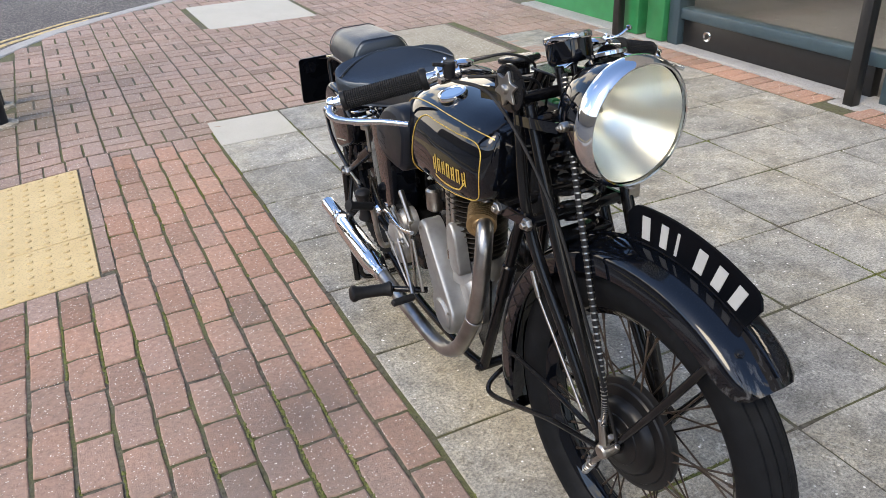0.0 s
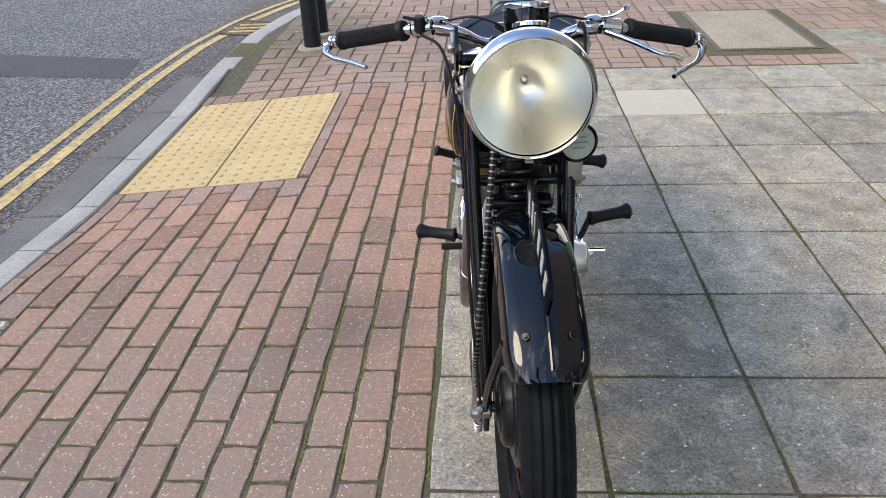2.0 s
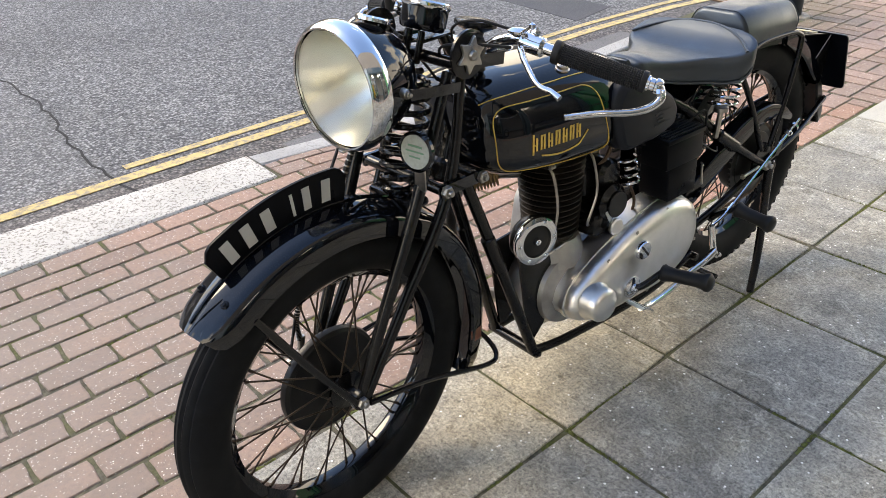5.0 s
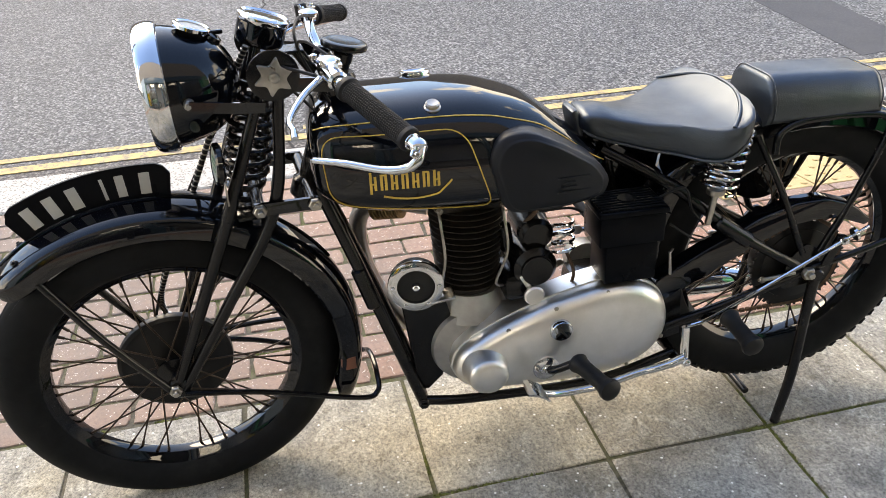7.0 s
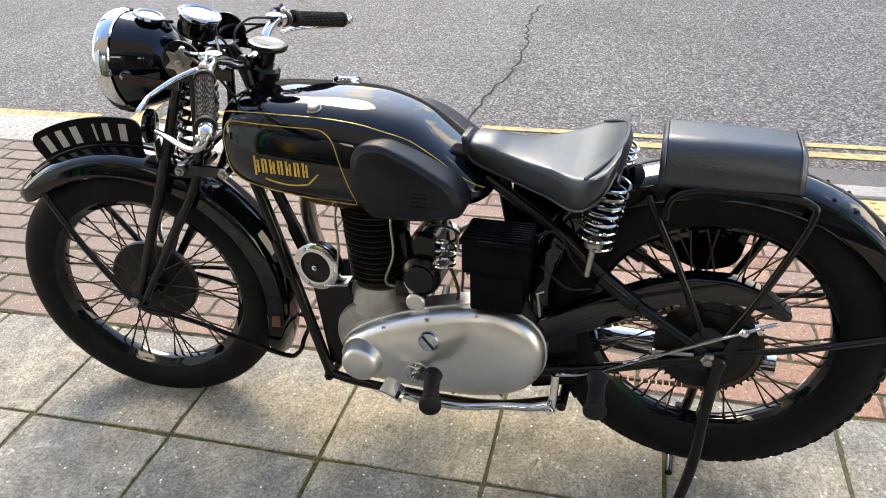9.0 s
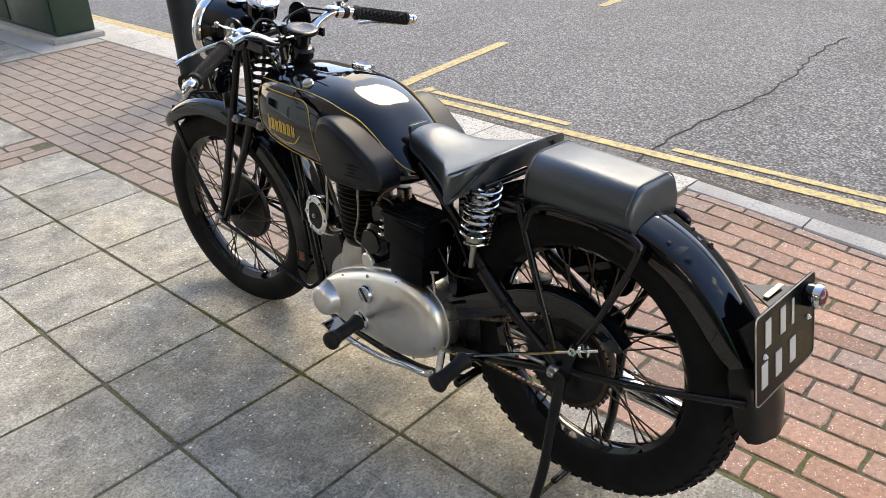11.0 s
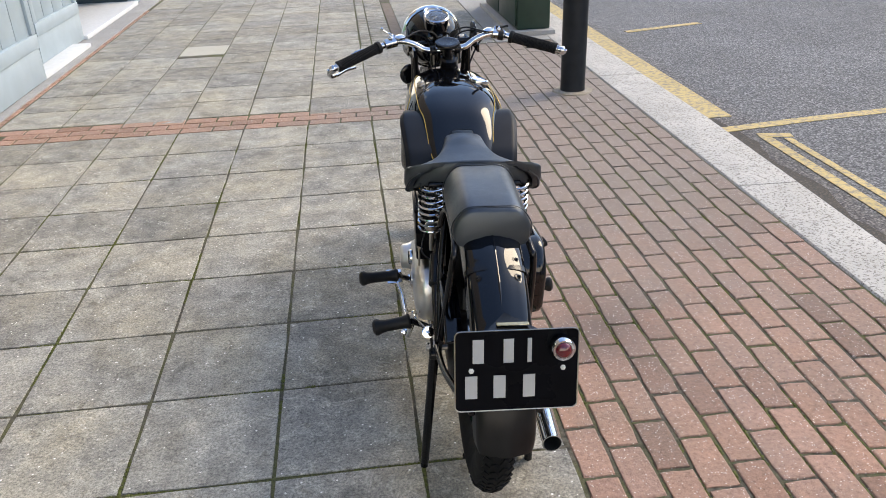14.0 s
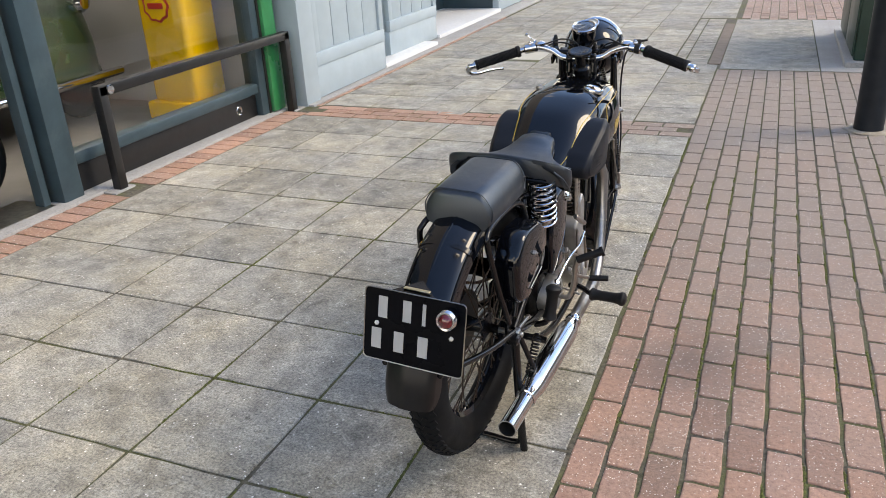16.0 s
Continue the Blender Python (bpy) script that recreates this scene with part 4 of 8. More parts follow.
lathe(bm, [(0, -0.06), (0.03, -0.06), (0.035, -0.02), (0.035, 0.02), (0.03, 0.06), (0, 0.06)], seg=16)
part("hub", bm, M_STEEL, sw)
for i in range(20):
    a = 2 * math.pi * i / 20
    bm = bmesh.new()
    rod(bm, (0.03 * math.cos(a), 0.03 * math.sin(a), 0.03 * (-1) ** i), (0.25 * math.cos(a + 0.3), 0.25 * math.sin(a + 0.3), 0), 0.002, 5)
    part("spoke", bm, M_STEEL, sw)

# ---- the motorcycle ----
# Its own axes: x to its left, y to its tail, z up; the rear axle stands over the origin.
bike = thing("motorcycle", "vintage black motorcycle with gold-lined tank, propped on its rear stand", "motorcycle",
             at=Matrix.Translation((0.815, 2.299, 0)) @ Matrix.Rotation(radians(-2.5), 4, "Z") @ Matrix.Rotation(radians(-2.12), 4, "Y") @ Matrix.Diagonal((1, 1.0145, 1, 1)))
# the fork stands turned a little to the left
PIVOT, AXIS = Vector((0, -1.09, 0.88)), Vector((0, 0.38, 0.925))
STEER_BAR = Matrix.Translation(PIVOT) @ Matrix.Rotation(radians(3.8), 4, AXIS) @ Matrix.Translation(-PIVOT)
STEER = Matrix.Translation(PIVOT) @ Matrix.Rotation(radians(7.2), 4, AXIS) @ Matrix.Translation(-PIVOT)


def pieces_of(bm):
    """Faces grouped into pieces that touch; pieces whose boxes overlap count as one."""
    left, islands = set(bm.faces), []
    while left:
        todo = [left.pop()]
        got = list(todo)
        while todo:
            for v in todo.pop().verts:
                for g in v.link_faces:
                    if g in left:
                        left.remove(g)
                        todo.append(g)
                        got.append(g)
        pts = np.array([v.co[:] for f in got for v in f.verts])
        islands.append([pts.min(0), pts.max(0), got])
    merged = True
    while merged:
        merged = False
        for i, j in itertools.combinations(range(len(islands)), 2):
            a, b = islands[i], islands[j]
            if (a[0] < b[1] + 1e-4).all() and (b[0] < a[1] + 1e-4).all():
                islands[i] = [np.minimum(a[0], b[0]), np.maximum(a[1], b[1]), a[2] + b[2]]
                del islands[j]
                merged = True
                break
    return [q[2] for q in islands]


def mk(name, mat, build, parent=None, label="", steer=False, smooth=40, split=True, rest=""):
    """One part of the motorcycle: build(bm) draws it, steer turns it with the fork."""
    bm = bmesh.new()
    build(bm)
    if steer == "bar":      # the bar stands straighter than the wheel, a little higher at its right end
        for v in bm.verts:
            v.co += Vector((0.008, -0.014, -0.03 * v.co.x))
        bmesh.ops.transform(bm, matrix=STEER_BAR, verts=bm.verts)
    elif steer:
        bmesh.ops.transform(bm, matrix=STEER, verts=bm.verts)
    up = parent if parent is not None else bike
    groups = pieces_of(bm) if split else []
    if len(groups) < 2:
        return part(name, bm, mat, up, label, smooth)
    first = None
    for faces in groups:
        b2, seen = bmesh.new(), {}
        for f in faces:
            for v in f.verts:
                if v not in seen:
                    seen[v] = b2.verts.new(v.co)
            b2.faces.new([seen[v] for v in f.verts])
        ob = part(name if first is None or up is not bike else rest or name, b2, mat, up if first is None or up is not bike else first, label if first is None else "", smooth)
        first = first or ob
    bm.free()
    return first


def bolt(bm, p, d, r=0.009, h=0.008):
    """A hexagonal bolt head with a stub, pointing along d."""
    m = Matrix.Translation(p) @ frame_to(d)
    lathe(bm, [(0, 0), (r, 0), (r, h * 0.8), (r * 0.85, h), (0, h)], m, 6)
    lathe(bm, [(r * 0.5, h), (r * 0.5, h * 1.6), (r * 0.4, h * 1.75), (0, h * 1.75)], m, 8)


def both(fn):
    for s in (1, -1):
        fn(s)


FA, RA = Vector((0, -1.474, 0.356)), Vector((0, 0.01, 0.437))


# -- wheels --
def tyre_profile(half, ribs, rise=0.0):
    """A tyre's section as (radius, x): bead, wall, shoulder and a tread with grooves."""
    prof = []
    n = 40
    for i in range(n + 1):
        a = radians(-150 + 300 * i / n)
        r = 0.317 + rise / 3 + (0.045 + rise) * math.cos(a)
        x = half * math.sin(a)
        if abs(a) < radians(52):
            r += 0.0012
            if ribs and (i % 3 == 0):
                r -= 0.0045
        prof.append((r, x))
    return prof


def wheel(name, centre, steer, half, ribs, label):
    ax = Matrix.Translation(centre) @ frame_to((1, 0, 0))
    w = mk(name, M_BLACK_WORN, lambda bm: lathe(bm, [(0, -0.075), (0.012, -0.075), (0.014, -0.05), (0.026, -0.045), (0.045, -0.042), (0.045, -0.036), (0.024, -0.03), (0.02, 0), (0.024, 0.03),
                                                    (0.045, 0.036), (0.045, 0.042), (0.026, 0.045), (0.014, 0.05), (0.012, 0.075), (0, 0.075)], ax, 24), None, label, steer)
    mk("tyre", M_TYRE, lambda bm: lathe(bm, tyre_profile(half, ribs, 0.0075 if ribs else 0.015), ax, 96, closed=True), w, "black ribbed tyre" if ribs else "black block-tread tyre", steer)
    mk("rim", M_BLACK, lambda bm: lathe(bm, [(0.292, -0.036), (0.295, -0.033), (0.284, -0.03), (0.276, -0.024), (0.264, -0.014), (0.262, 0), (0.264, 0.014), (0.276, 0.024), (0.284, 0.03), (0.295, 0.033), (0.292, 0.036),
                                             (0.28, 0.031), (0.27, 0.022), (0.2575, 0.013), (0.255, 0), (0.2575, -0.013), (0.27, -0.022), (0.28, -0.031)], ax, 96, closed=True), w, "black enamelled rim", steer)
    for i in range(40):
        side = 1 if i % 2 else -1
        a = 2 * math.pi * (i // 2) / 20 + (0.08 if side > 0 else 0.0)
        lead = radians(48) * (1 if (i // 2) % 2 else -1)
        p = ax @ Vector((0.041 * math.cos(a), 0.041 * math.sin(a), 0.04 * side))
        b = a + lead + radians(9) * side * 0.5
        q = ax @ Vector((0.2585 * math.cos(b), 0.2585 * math.sin(b), 0.006 * side))

        def spoke(bm, p=p, q=q):
            rod(bm, p, q, 0.0022, 5)
            rod(bm, q - (q - p).normalized() * 0.016, q, 0.0036, 5)
        mk("spoke", M_SPOKE, spoke, w, "", steer, 60)
    return w


front_wheel = wheel("front_wheel", FA, True, 0.048, True, "spoked black front wheel with ribbed tyre")
rear_wheel = wheel("rear_wheel", RA, False, 0.049, False, "spoked black rear wheel, clear of the ground")
AXF = Matrix.Translation(FA) @ frame_to((1, 0, 0))
AXR = Matrix.Translation(RA) @ frame_to((1, 0, 0))
mk("brake_drum", M_DRUM, lambda bm: lathe(bm, [(0, -0.06), (0.035, -0.06), (0.074, -0.056), (0.083, -0.05), (0.088, -0.036), (0.108, -0.034), (0.111, -0.03), (0.121, -0.03), (0.126, -0.026), (0.1275, -0.018), (0.125, -0.01), (0.117, -0.006), (0.11, -0.008), (0.07, 0.0), (0.035, 0.012), (0, 0.012)], AXF, 48), front_wheel, "matt black brake drum", True)


def tread(bm):
    n = 72
    for i in range(n):
        for row, (x, tilt) in enumerate(((-0.03, 22), (-0.0105, -30), (0.0105, 30), (0.03, -22))):
            a = 2 * math.pi * (i + 0.5 * (row % 2)) / n
            r = 0.3815 - abs(x) ** 2 * 14
            m = AXR @ Matrix.Rotation(a, 4, "Z") @ Matrix.Translation((r, 0, x)) @ Matrix.Rotation(radians(-x * 1100), 4, "Y") @ Matrix.Rotation(radians(tilt), 4, "X")
            box(bm, (0.009, 0.02, 0.015), m)


tagged(mk("tread", M_TYRE, tread, rear_wheel, "chunky zigzag tread", smooth=0, split=False), "chunky zigzag tread", kind="stuff")


# sprocket, drum and chain on the left of the rear wheel
def sprocket(bm):
    teeth = []
    for i in range(42):
        a0 = 2 * math.pi * i / 42
        for da, r in ((0.0, 0.116), (0.05, 0.117), (0.062, 0.1235), (0.09, 0.1235), (0.102, 0.117)):
            teeth.append((r * math.cos(a0 + da), r * math.sin(a0 + da)))
    outline_solid(bm, teeth, 0.006, AXR @ Matrix.Translation((0, 0, 0.078)))
    lathe(bm, [(0, 0.03), (0.098, 0.03), (0.1, 0.036), (0.1, 0.074), (0.094, 0.086), (0.05, 0.094), (0, 0.094)], AXR, 40)


mk("sprocket_drum", M_DRUM, sprocket, rear_wheel, "grimy black sprocket and brake drum")
mk("axle_nut", M_STEEL, lambda bm: (bolt(bm, RA + Vector((0.128, 0, 0)), (1, 0, 0), 0.017, 0.014), bolt(bm, RA + Vector((-0.125, 0, 0)), (-1, 0, 0), 0.017, 0.014), rod(bm, RA + Vector((-0.13, 0, 0)), RA + Vector((0.13, 0, 0)), 0.009)), rear_wheel)
mk("axle_nut", M_STEEL, lambda bm: (bolt(bm, FA + Vector((0.092, -0.004, 0)), (1, 0, 0), 0.014, 0.012), bolt(bm, FA + Vector((-0.092, -0.004, 0)), (-1, 0, 0), 0.014, 0.012), rod(bm, FA + Vector((-0.095, 0, 0)), FA + Vector((0.095, 0, 0)), 0.008)), front_wheel, "", True)


def chain(bm):
    run = [(-0.41, 0.392), (-0.2, 0.46), (0.0, 0.558), (0.06, 0.545), (0.105, 0.5), (0.118, 0.44), (0.1, 0.375), (0.05, 0.333), (0.0, 0.323), (-0.2, 0.316), (-0.41, 0.312)]
    line = spline([(0.081, y, z) for y, z in run], 14)
    acc = 0.0
    for a, b in zip(line, line[1:]):
        d = b - a
        k = max(1, round(d.length / 0.0127))
        for j in range(k):
            p = a + d * (j + 0.5) / k
            box(bm, (0.012 if (j % 2) else 0.008, 0.011, 0.0085), Matrix.Translation(p) @ Matrix.Rotation(math.atan2(d.z, d.y), 4, "X"))


mk("drive_chain", M_RUSTY, chain, None, "oily drive chain", smooth=0, split=False)


# -- mudguards --
def guard_section(w, crown, skirt, t=0.002):
    """Half-round section, ridged along the middle, as (across, out) pairs going round the sheet."""
    n = 14
    outer = []
    for i in range(n + 1):
        a = math.pi * i / n
        x = w * math.cos(a)
        o = crown * math.sin(a) ** 0.8
        if 6 <= i <= 8:
            o += 0.003
        outer.append((x, o))
    outer = [(w, -skirt), (w + 0.003, -skirt * 0.9)] + outer + [(-w - 0.003, -skirt * 0.9), (-w, -skirt)]
    inner = [(x * (w - t) / w, o - t) for x, o in outer[::-1]]
    return outer + inner


def sweep_guard(bm, line, w, crown, skirt, tip=(0.9, 0.96, 0.99)):
    rows = []
    for i, p in enumerate(line):
        t = (line[min(i + 1, len(line) - 1)] - line[max(i - 1, 0)]).normalized()
        out = Vector((0, -t.z, t.y))
        rows.append((p, out))
    c = sum((p for p, _ in rows), Vector()) / len(rows)
    rings = []
    for k, (p, out) in enumerate(rows):
        if out.dot(p - c) < 0:
            out = -out
        e = min(k, len(rows) - 1 - k)
        f = 1.0 if e > 2 else tip[e]
        rings.append([p + Vector((x * f, 0, 0)) + out * o for x, o in guard_section(w, crown, skirt * (0.05, 0.5, 0.78, 0.93, 1.0)[min(e, 4)])])
    loft(bm, rings)


def arc(c, r, a0, a1, n):
    """Points round c in the bike's length plane; 0 degrees is forward, 90 up."""
    return [c + Vector((0, -r * math.cos(radians(a)), r * math.sin(radians(a)))) for a in np.linspace(a0, a1, n)]


front_guard = mk("front_mudguard", M_GUARD, lambda bm: sweep_guard(bm, arc(FA, 0.394, 45.5, 47, 2)[:1] + arc(FA, 0.394, 47, 206, 44), 0.071, 0.03, 0.03, (0.72, 0.88, 0.98)), None, "glossy black front mudguard, its foot streaked by wear and painted reflections", True)
RG = spline([(0, -0.37, 0.44), (0, -0.375, 0.56), (0, -0.31, 0.71), (0, -0.17, 0.79), (0, -0.02, 0.818), (0, 0.12, 0.805), (0, 0.25, 0.748), (0, 0.36, 0.64), (0, 0.42, 0.53), (0, 0.438, 0.44)], 6)
rear_guard = mk("rear_mudguard", M_BLACK, lambda bm: sweep_guard(bm, RG[:-9], 0.07, 0.03, 0.032), None, "glossy black rear mudguard with bolted tail section")
mk("tail_flap", M_DRUM, lambda bm: sweep_guard(bm, RG[-12:], 0.0685, 0.029, 0.032), rear_guard, "dull black tail section")
mk("guard_rib", M_BLACK, lambda bm: tube(bm, [p + (p - FA).normalized() * 0.034 for p in arc(FA, 0.394, 48, 150, 40)], 0.004, 8, smooth=False), front_guard, "", True)
mk("guard_rib", M_BLACK, lambda bm: tube(bm, [p + Vector((0, 0.024 * max(0, min(1, (p.y + 0.05) / 0.3)), 0.03 - 0.02 * max(0, min(1, (p.y - 0.1) / 0.3)))) for p in RG[24:48]], 0.004, 8, smooth=False), rear_guard)


def guard_bolts(bm):
    for s in (1, -1):
        a = 56
        p = FA + Vector((0.038 * s, -0.4195 * math.cos(radians(a)), 0.4195 * math.sin(radians(a))))
        bolt(bm, p, (0.4 * s, -math.cos(radians(a)), math.sin(radians(a))), 0.008, 0.005)


mk("guard_bolt", M_BLACK_WORN, guard_bolts, front_guard, "", True)
mk("leather_tab", plain("brown_leather_tab", (0.16, 0.06, 0.035), 0.6), lambda bm: box(bm, (0.004, 0.035, 0.035), Matrix.Translation(FA + Vector((0.071, 0.378, -0.05))), 0.001, 1), front_guard, "brown leather tab riveted to the guard's edge", True)


def tail_joint(bm):
    # follows the guard's crown, a few millimetres proud of it
    up = Vector((0, 0.36, 0.93))
    ribbon(bm, [Vector((0.0725 * math.cos(a), 0.215, 0.7665)) + up * (0.0305 * math.sin(a) ** 0.8) for a in np.linspace(0.1, math.pi - 0.1, 20)], 0.016, 0.0025,
           lambda i: (math.cos(0.1 + (math.pi - 0.2) * i / 19), 0.36 * math.sin(0.1 + (math.pi - 0.2) * i / 19), math.sin(0.1 + (math.pi - 0.2) * i / 19)))
    for s in (1, -1):
        for y, z in ((0.193, 0.775), (0.237, 0.754)):
            q = Vector((0.047 * s, y, z)) + up * 0.024
            lathe(bm, [(0, -0.004), (0.0105, -0.004), (0.0105, 0.0012), (0.0085, 0.002), (0, 0.002)], Matrix.Translation(q) @ frame_to((0.55 * s, 0.36, 0.8)), 16)
            bolt(bm, q, (0.55 * s, 0.36, 0.8), 0.0062, 0.0045)


mk("hinge_strap", M_BLACK_WORN, tail_joint, rear_guard, "strap and bolts joining the tail section")


# number plates with plain pale bars in place of the figures
def curved_plate(bm):
    a0, a1, n = 60.5, 99.5, 24
    rows = []
    for i in range(n + 1):
        a = radians(a0 + (a1 - a0) * i / n)
        e = min(i, n - i) / n
        top = 0.502 - 0.022 * max(0, 1 - e * 12) ** 2
        d = Vector((0, -math.cos(a), math.sin(a)))
        rows.append([FA + d * 0.422 + Vector((0.003, 0, 0)), FA + d * top + Vector((0.003, 0, 0)), FA + d * top + Vector((-0.003, 0, 0)), FA + d * 0.422 + Vector((-0.003, 0, 0))])
    loft(bm, rows)


front_plate = mk("front_number_plate", M_PLATE, curved_plate, None, "curved black front number plate with pale bars", True)


def bar_on_front(bm, a, s, w, h):
    a = radians(a)
    d, t = Vector((0, -math.cos(a), math.sin(a))), Vector((0, math.sin(a), math.cos(a)))
    m = Matrix((Vector((1, 0, 0)), t, d)).transposed().to_4x4()
    m.translation = FA + d * 0.462 + Vector((0.0035 * s, 0, 0))
    box(bm, (0.0016, w, h), m)


for s in (1, -1):
    for a, w in ((65.8, 0.021), (71.4, 0.021), (77.0, 0.021), (84.0, 0.006), (88.0, 0.017), (93.6, 0.02)):
        mk("bar", M_FIGURE, lambda bm, a=a, w=w, s=s: bar_on_front(bm, a, s, w, 0.046), front_plate, "", True, 0)

PLM = Matrix.Translation((-0.016, 0.434, 0.656)) @ Matrix.Rotation(radians(10.5), 4, "X")
rear_plate = mk("rear_number_plate", M_PLATE, lambda bm: outline_solid(bm, rounded([(-0.133, -0.092), (0.133, -0.092), (0.133, 0.092), (-0.133, 0.092)], 0.014), 0.004, PLM @ frame_to((0, 1, 0))), None, "square black rear number plate with pale bars")
mk("plate_edge", M_STEEL, lambda bm: tube(bm, [PLM @ frame_to((0, 1, 0)) @ Vector((x, y, 0.004)) for x, y in (lambda o: o + o[:1])(rounded([(-0.133, -0.092), (0.133, -0.092), (0.133, 0.092), (-0.133, 0.092)], 0.014))], 0.0016, 5, smooth=False), rear_plate)
for x, z, w, h in ((0.083, 0.046, 0.024, 0.054), (0.018, 0.046, 0.022, 0.054), (-0.027, 0.046, 0.009, 0.054), (0.098, -0.036, 0.026, 0.052), (0.037, -0.036, 0.026, 0.052), (-0.027, -0.036, 0.026, 0.052)):
    mk("bar", M_FIGURE, lambda bm, x=x, z=z, w=w, h=h: box(bm, (w, 0.0016, h), PLM @ Matrix.Translation((x, 0.0048, z)), 0), rear_plate, smooth=0)
mk("plate_bolt", M_WHITE, lambda bm: [bolt(bm, PLM @ Vector((x, 0.004, z)), (0, 1, 0.1), 0.006, 0.004) for x, z in ((0.098, 0.003), (-0.1, 0.003))], rear_plate)


def plate_bracket(bm):
    loft(bm, [[Vector(p) + Vector((0, 0, dz)) for p in ((0.0, 0.345, 0.742), (0.05, 0.418, 0.742), (-0.07, 0.418, 0.738))] for dz in (0, 0.003)])
    loft(bm, [[Vector(p) + Vector((dx, 0, 0)) for p in ((0.06, 0.418, 0.742), (0.045, 0.36, 0.66), (0.05, 0.43, 0.6))] for dx in (0, 0.003)])


mk("plate_bracket", M_BLACK_WORN, plate_bracket, rear_plate, "folded black steel bracket")
mk("badge_strip", M_BRASS, lambda bm: box(bm, (0.07, 0.011, 0.003), Matrix.Translation((-0.01, 0.398, 0.748)), 0.001, 1), rear_plate, "small gilt badge strip")

TLM = Matrix.Translation((-0.11, 0.424, 0.711)) @ frame_to((0, 1, 0.12)) @ Matrix.Scale(0.82, 4)
tail = mk("tail_lamp", M_BLACK, lambda bm: lathe(bm, [(0, -0.012), (0.03, -0.012), (0.03, 0.028), (0.0, 0.028)], TLM, 28), None, "small round black tail lamp with red lens")
mk("lamp_ring", M_CHROME, lambda bm: lathe(bm, [(0.023, 0.03), (0.031, 0.026), (0.032, 0.036), (0.028, 0.043), (0.022, 0.042)], TLM, 28, closed=True), tail)
mk("lens", M_RED, lambda bm: lathe(bm, [(0.024, 0.036), (0.021, 0.045), (0.013, 0.051), (0, 0.053)], TLM, 24), tail, "dark red glass lens")


# -- frame --
frame_main = mk("frame", M_BLACK_WORN, lambda bm: rod(bm, (0, -1.13, 0.735), (0, -1.045, 0.985), 0.029, 20), None, "black enamelled tubular frame")


def ftube(name, pts, r, **k):
    mk(name, M_BLACK_WORN, lambda bm: tube(bm, pts, r, 12), frame_main, **k)


ftube("top_tube", [(0, -1.06, 0.9), (0, -0.8, 0.87), (0, -0.47, 0.79)], 0.016)
ftube("seat_tube", [(0, -0.48, 0.8), (0, -0.43, 0.55), (0, -0.37, 0.27)], 0.017)
for s in (1, -1):
    ftube("down_tube", [(0.028 * s, -1.108, 0.76), (0.045 * s, -1.035, 0.54), (0.072 * s, -0.924, 0.188)], 0.0145)
    ftube("cradle_tube", [(0.075 * s, -0.924, 0.184), (0.088 * s, -0.8, 0.178), (0.1 * s, -0.5, 0.185), (0.105 * s, -0.3, 0.24)], 0.012)
    ftube("seat_stay", [(0.05 * s, -0.5, 0.785), (0.085 * s, -0.34, 0.69), (0.112 * s, -0.17, 0.555), (0.116 * s, 0.0, 0.445)], 0.0125)
    ftube("chain_stay", [(0.09 * s, -0.38, 0.3), (0.11 * s, -0.2, 0.36), (0.117 * s, 0.0, 0.43)], 0.012)
    mk("drop_out", M_BLACK_WORN, lambda bm, s=s: outline_solid(bm, rounded([(-0.05, 0.39), (0.03, 0.4), (0.045, 0.44), (0.04, 0.49), (0.0, 0.515), (-0.04, 0.47)], 0.02), 0.007, Matrix.Translation((0.112 * s, 0, 0)) @ Matrix(((0, 0, 1, 0), (1, 0, 0, 0), (0, 1, 0, 0), (0, 0, 0, 1)))), frame_main)
    mk("frame_lug", M_BLACK_WORN, lambda bm, s=s: (rod(bm, (0.105 * s, -0.235, 0.6), (0.116 * s, -0.15, 0.54), 0.019, 14), rod(bm, (0.045 * s, -1.045, 0.56), (0.055 * s, -1.015, 0.46), 0.018, 12)), frame_main)
mk("cross_bar", M_BLACK_WORN, lambda bm: (rod(bm, (-0.09, -0.922, 0.182), (0.09, -0.922, 0.182), 0.014, 12), bolt(bm, (0.085, -0.922, 0.182), (1, 0, 0), 0.013), bolt(bm, (-0.085, -0.922, 0.182), (-1, 0, 0), 0.013), rod(bm, (-0.13, -0.3, 0.235), (0.13, -0.3, 0.235), 0.012)), frame_main)
mk("head_lug", M_BLACK_WORN, lambda bm: (rod(bm, (0, -1.135, 0.725), (0, -1.118, 0.775), 0.038, 20), rod(bm, (0, -1.05, 0.965), (0, -1.038, 1.0), 0.036, 20), box(bm, (0.05, 0.09, 0.07), Matrix.Translation((0, -1.075, 0.76)), 0.015)), frame_main)


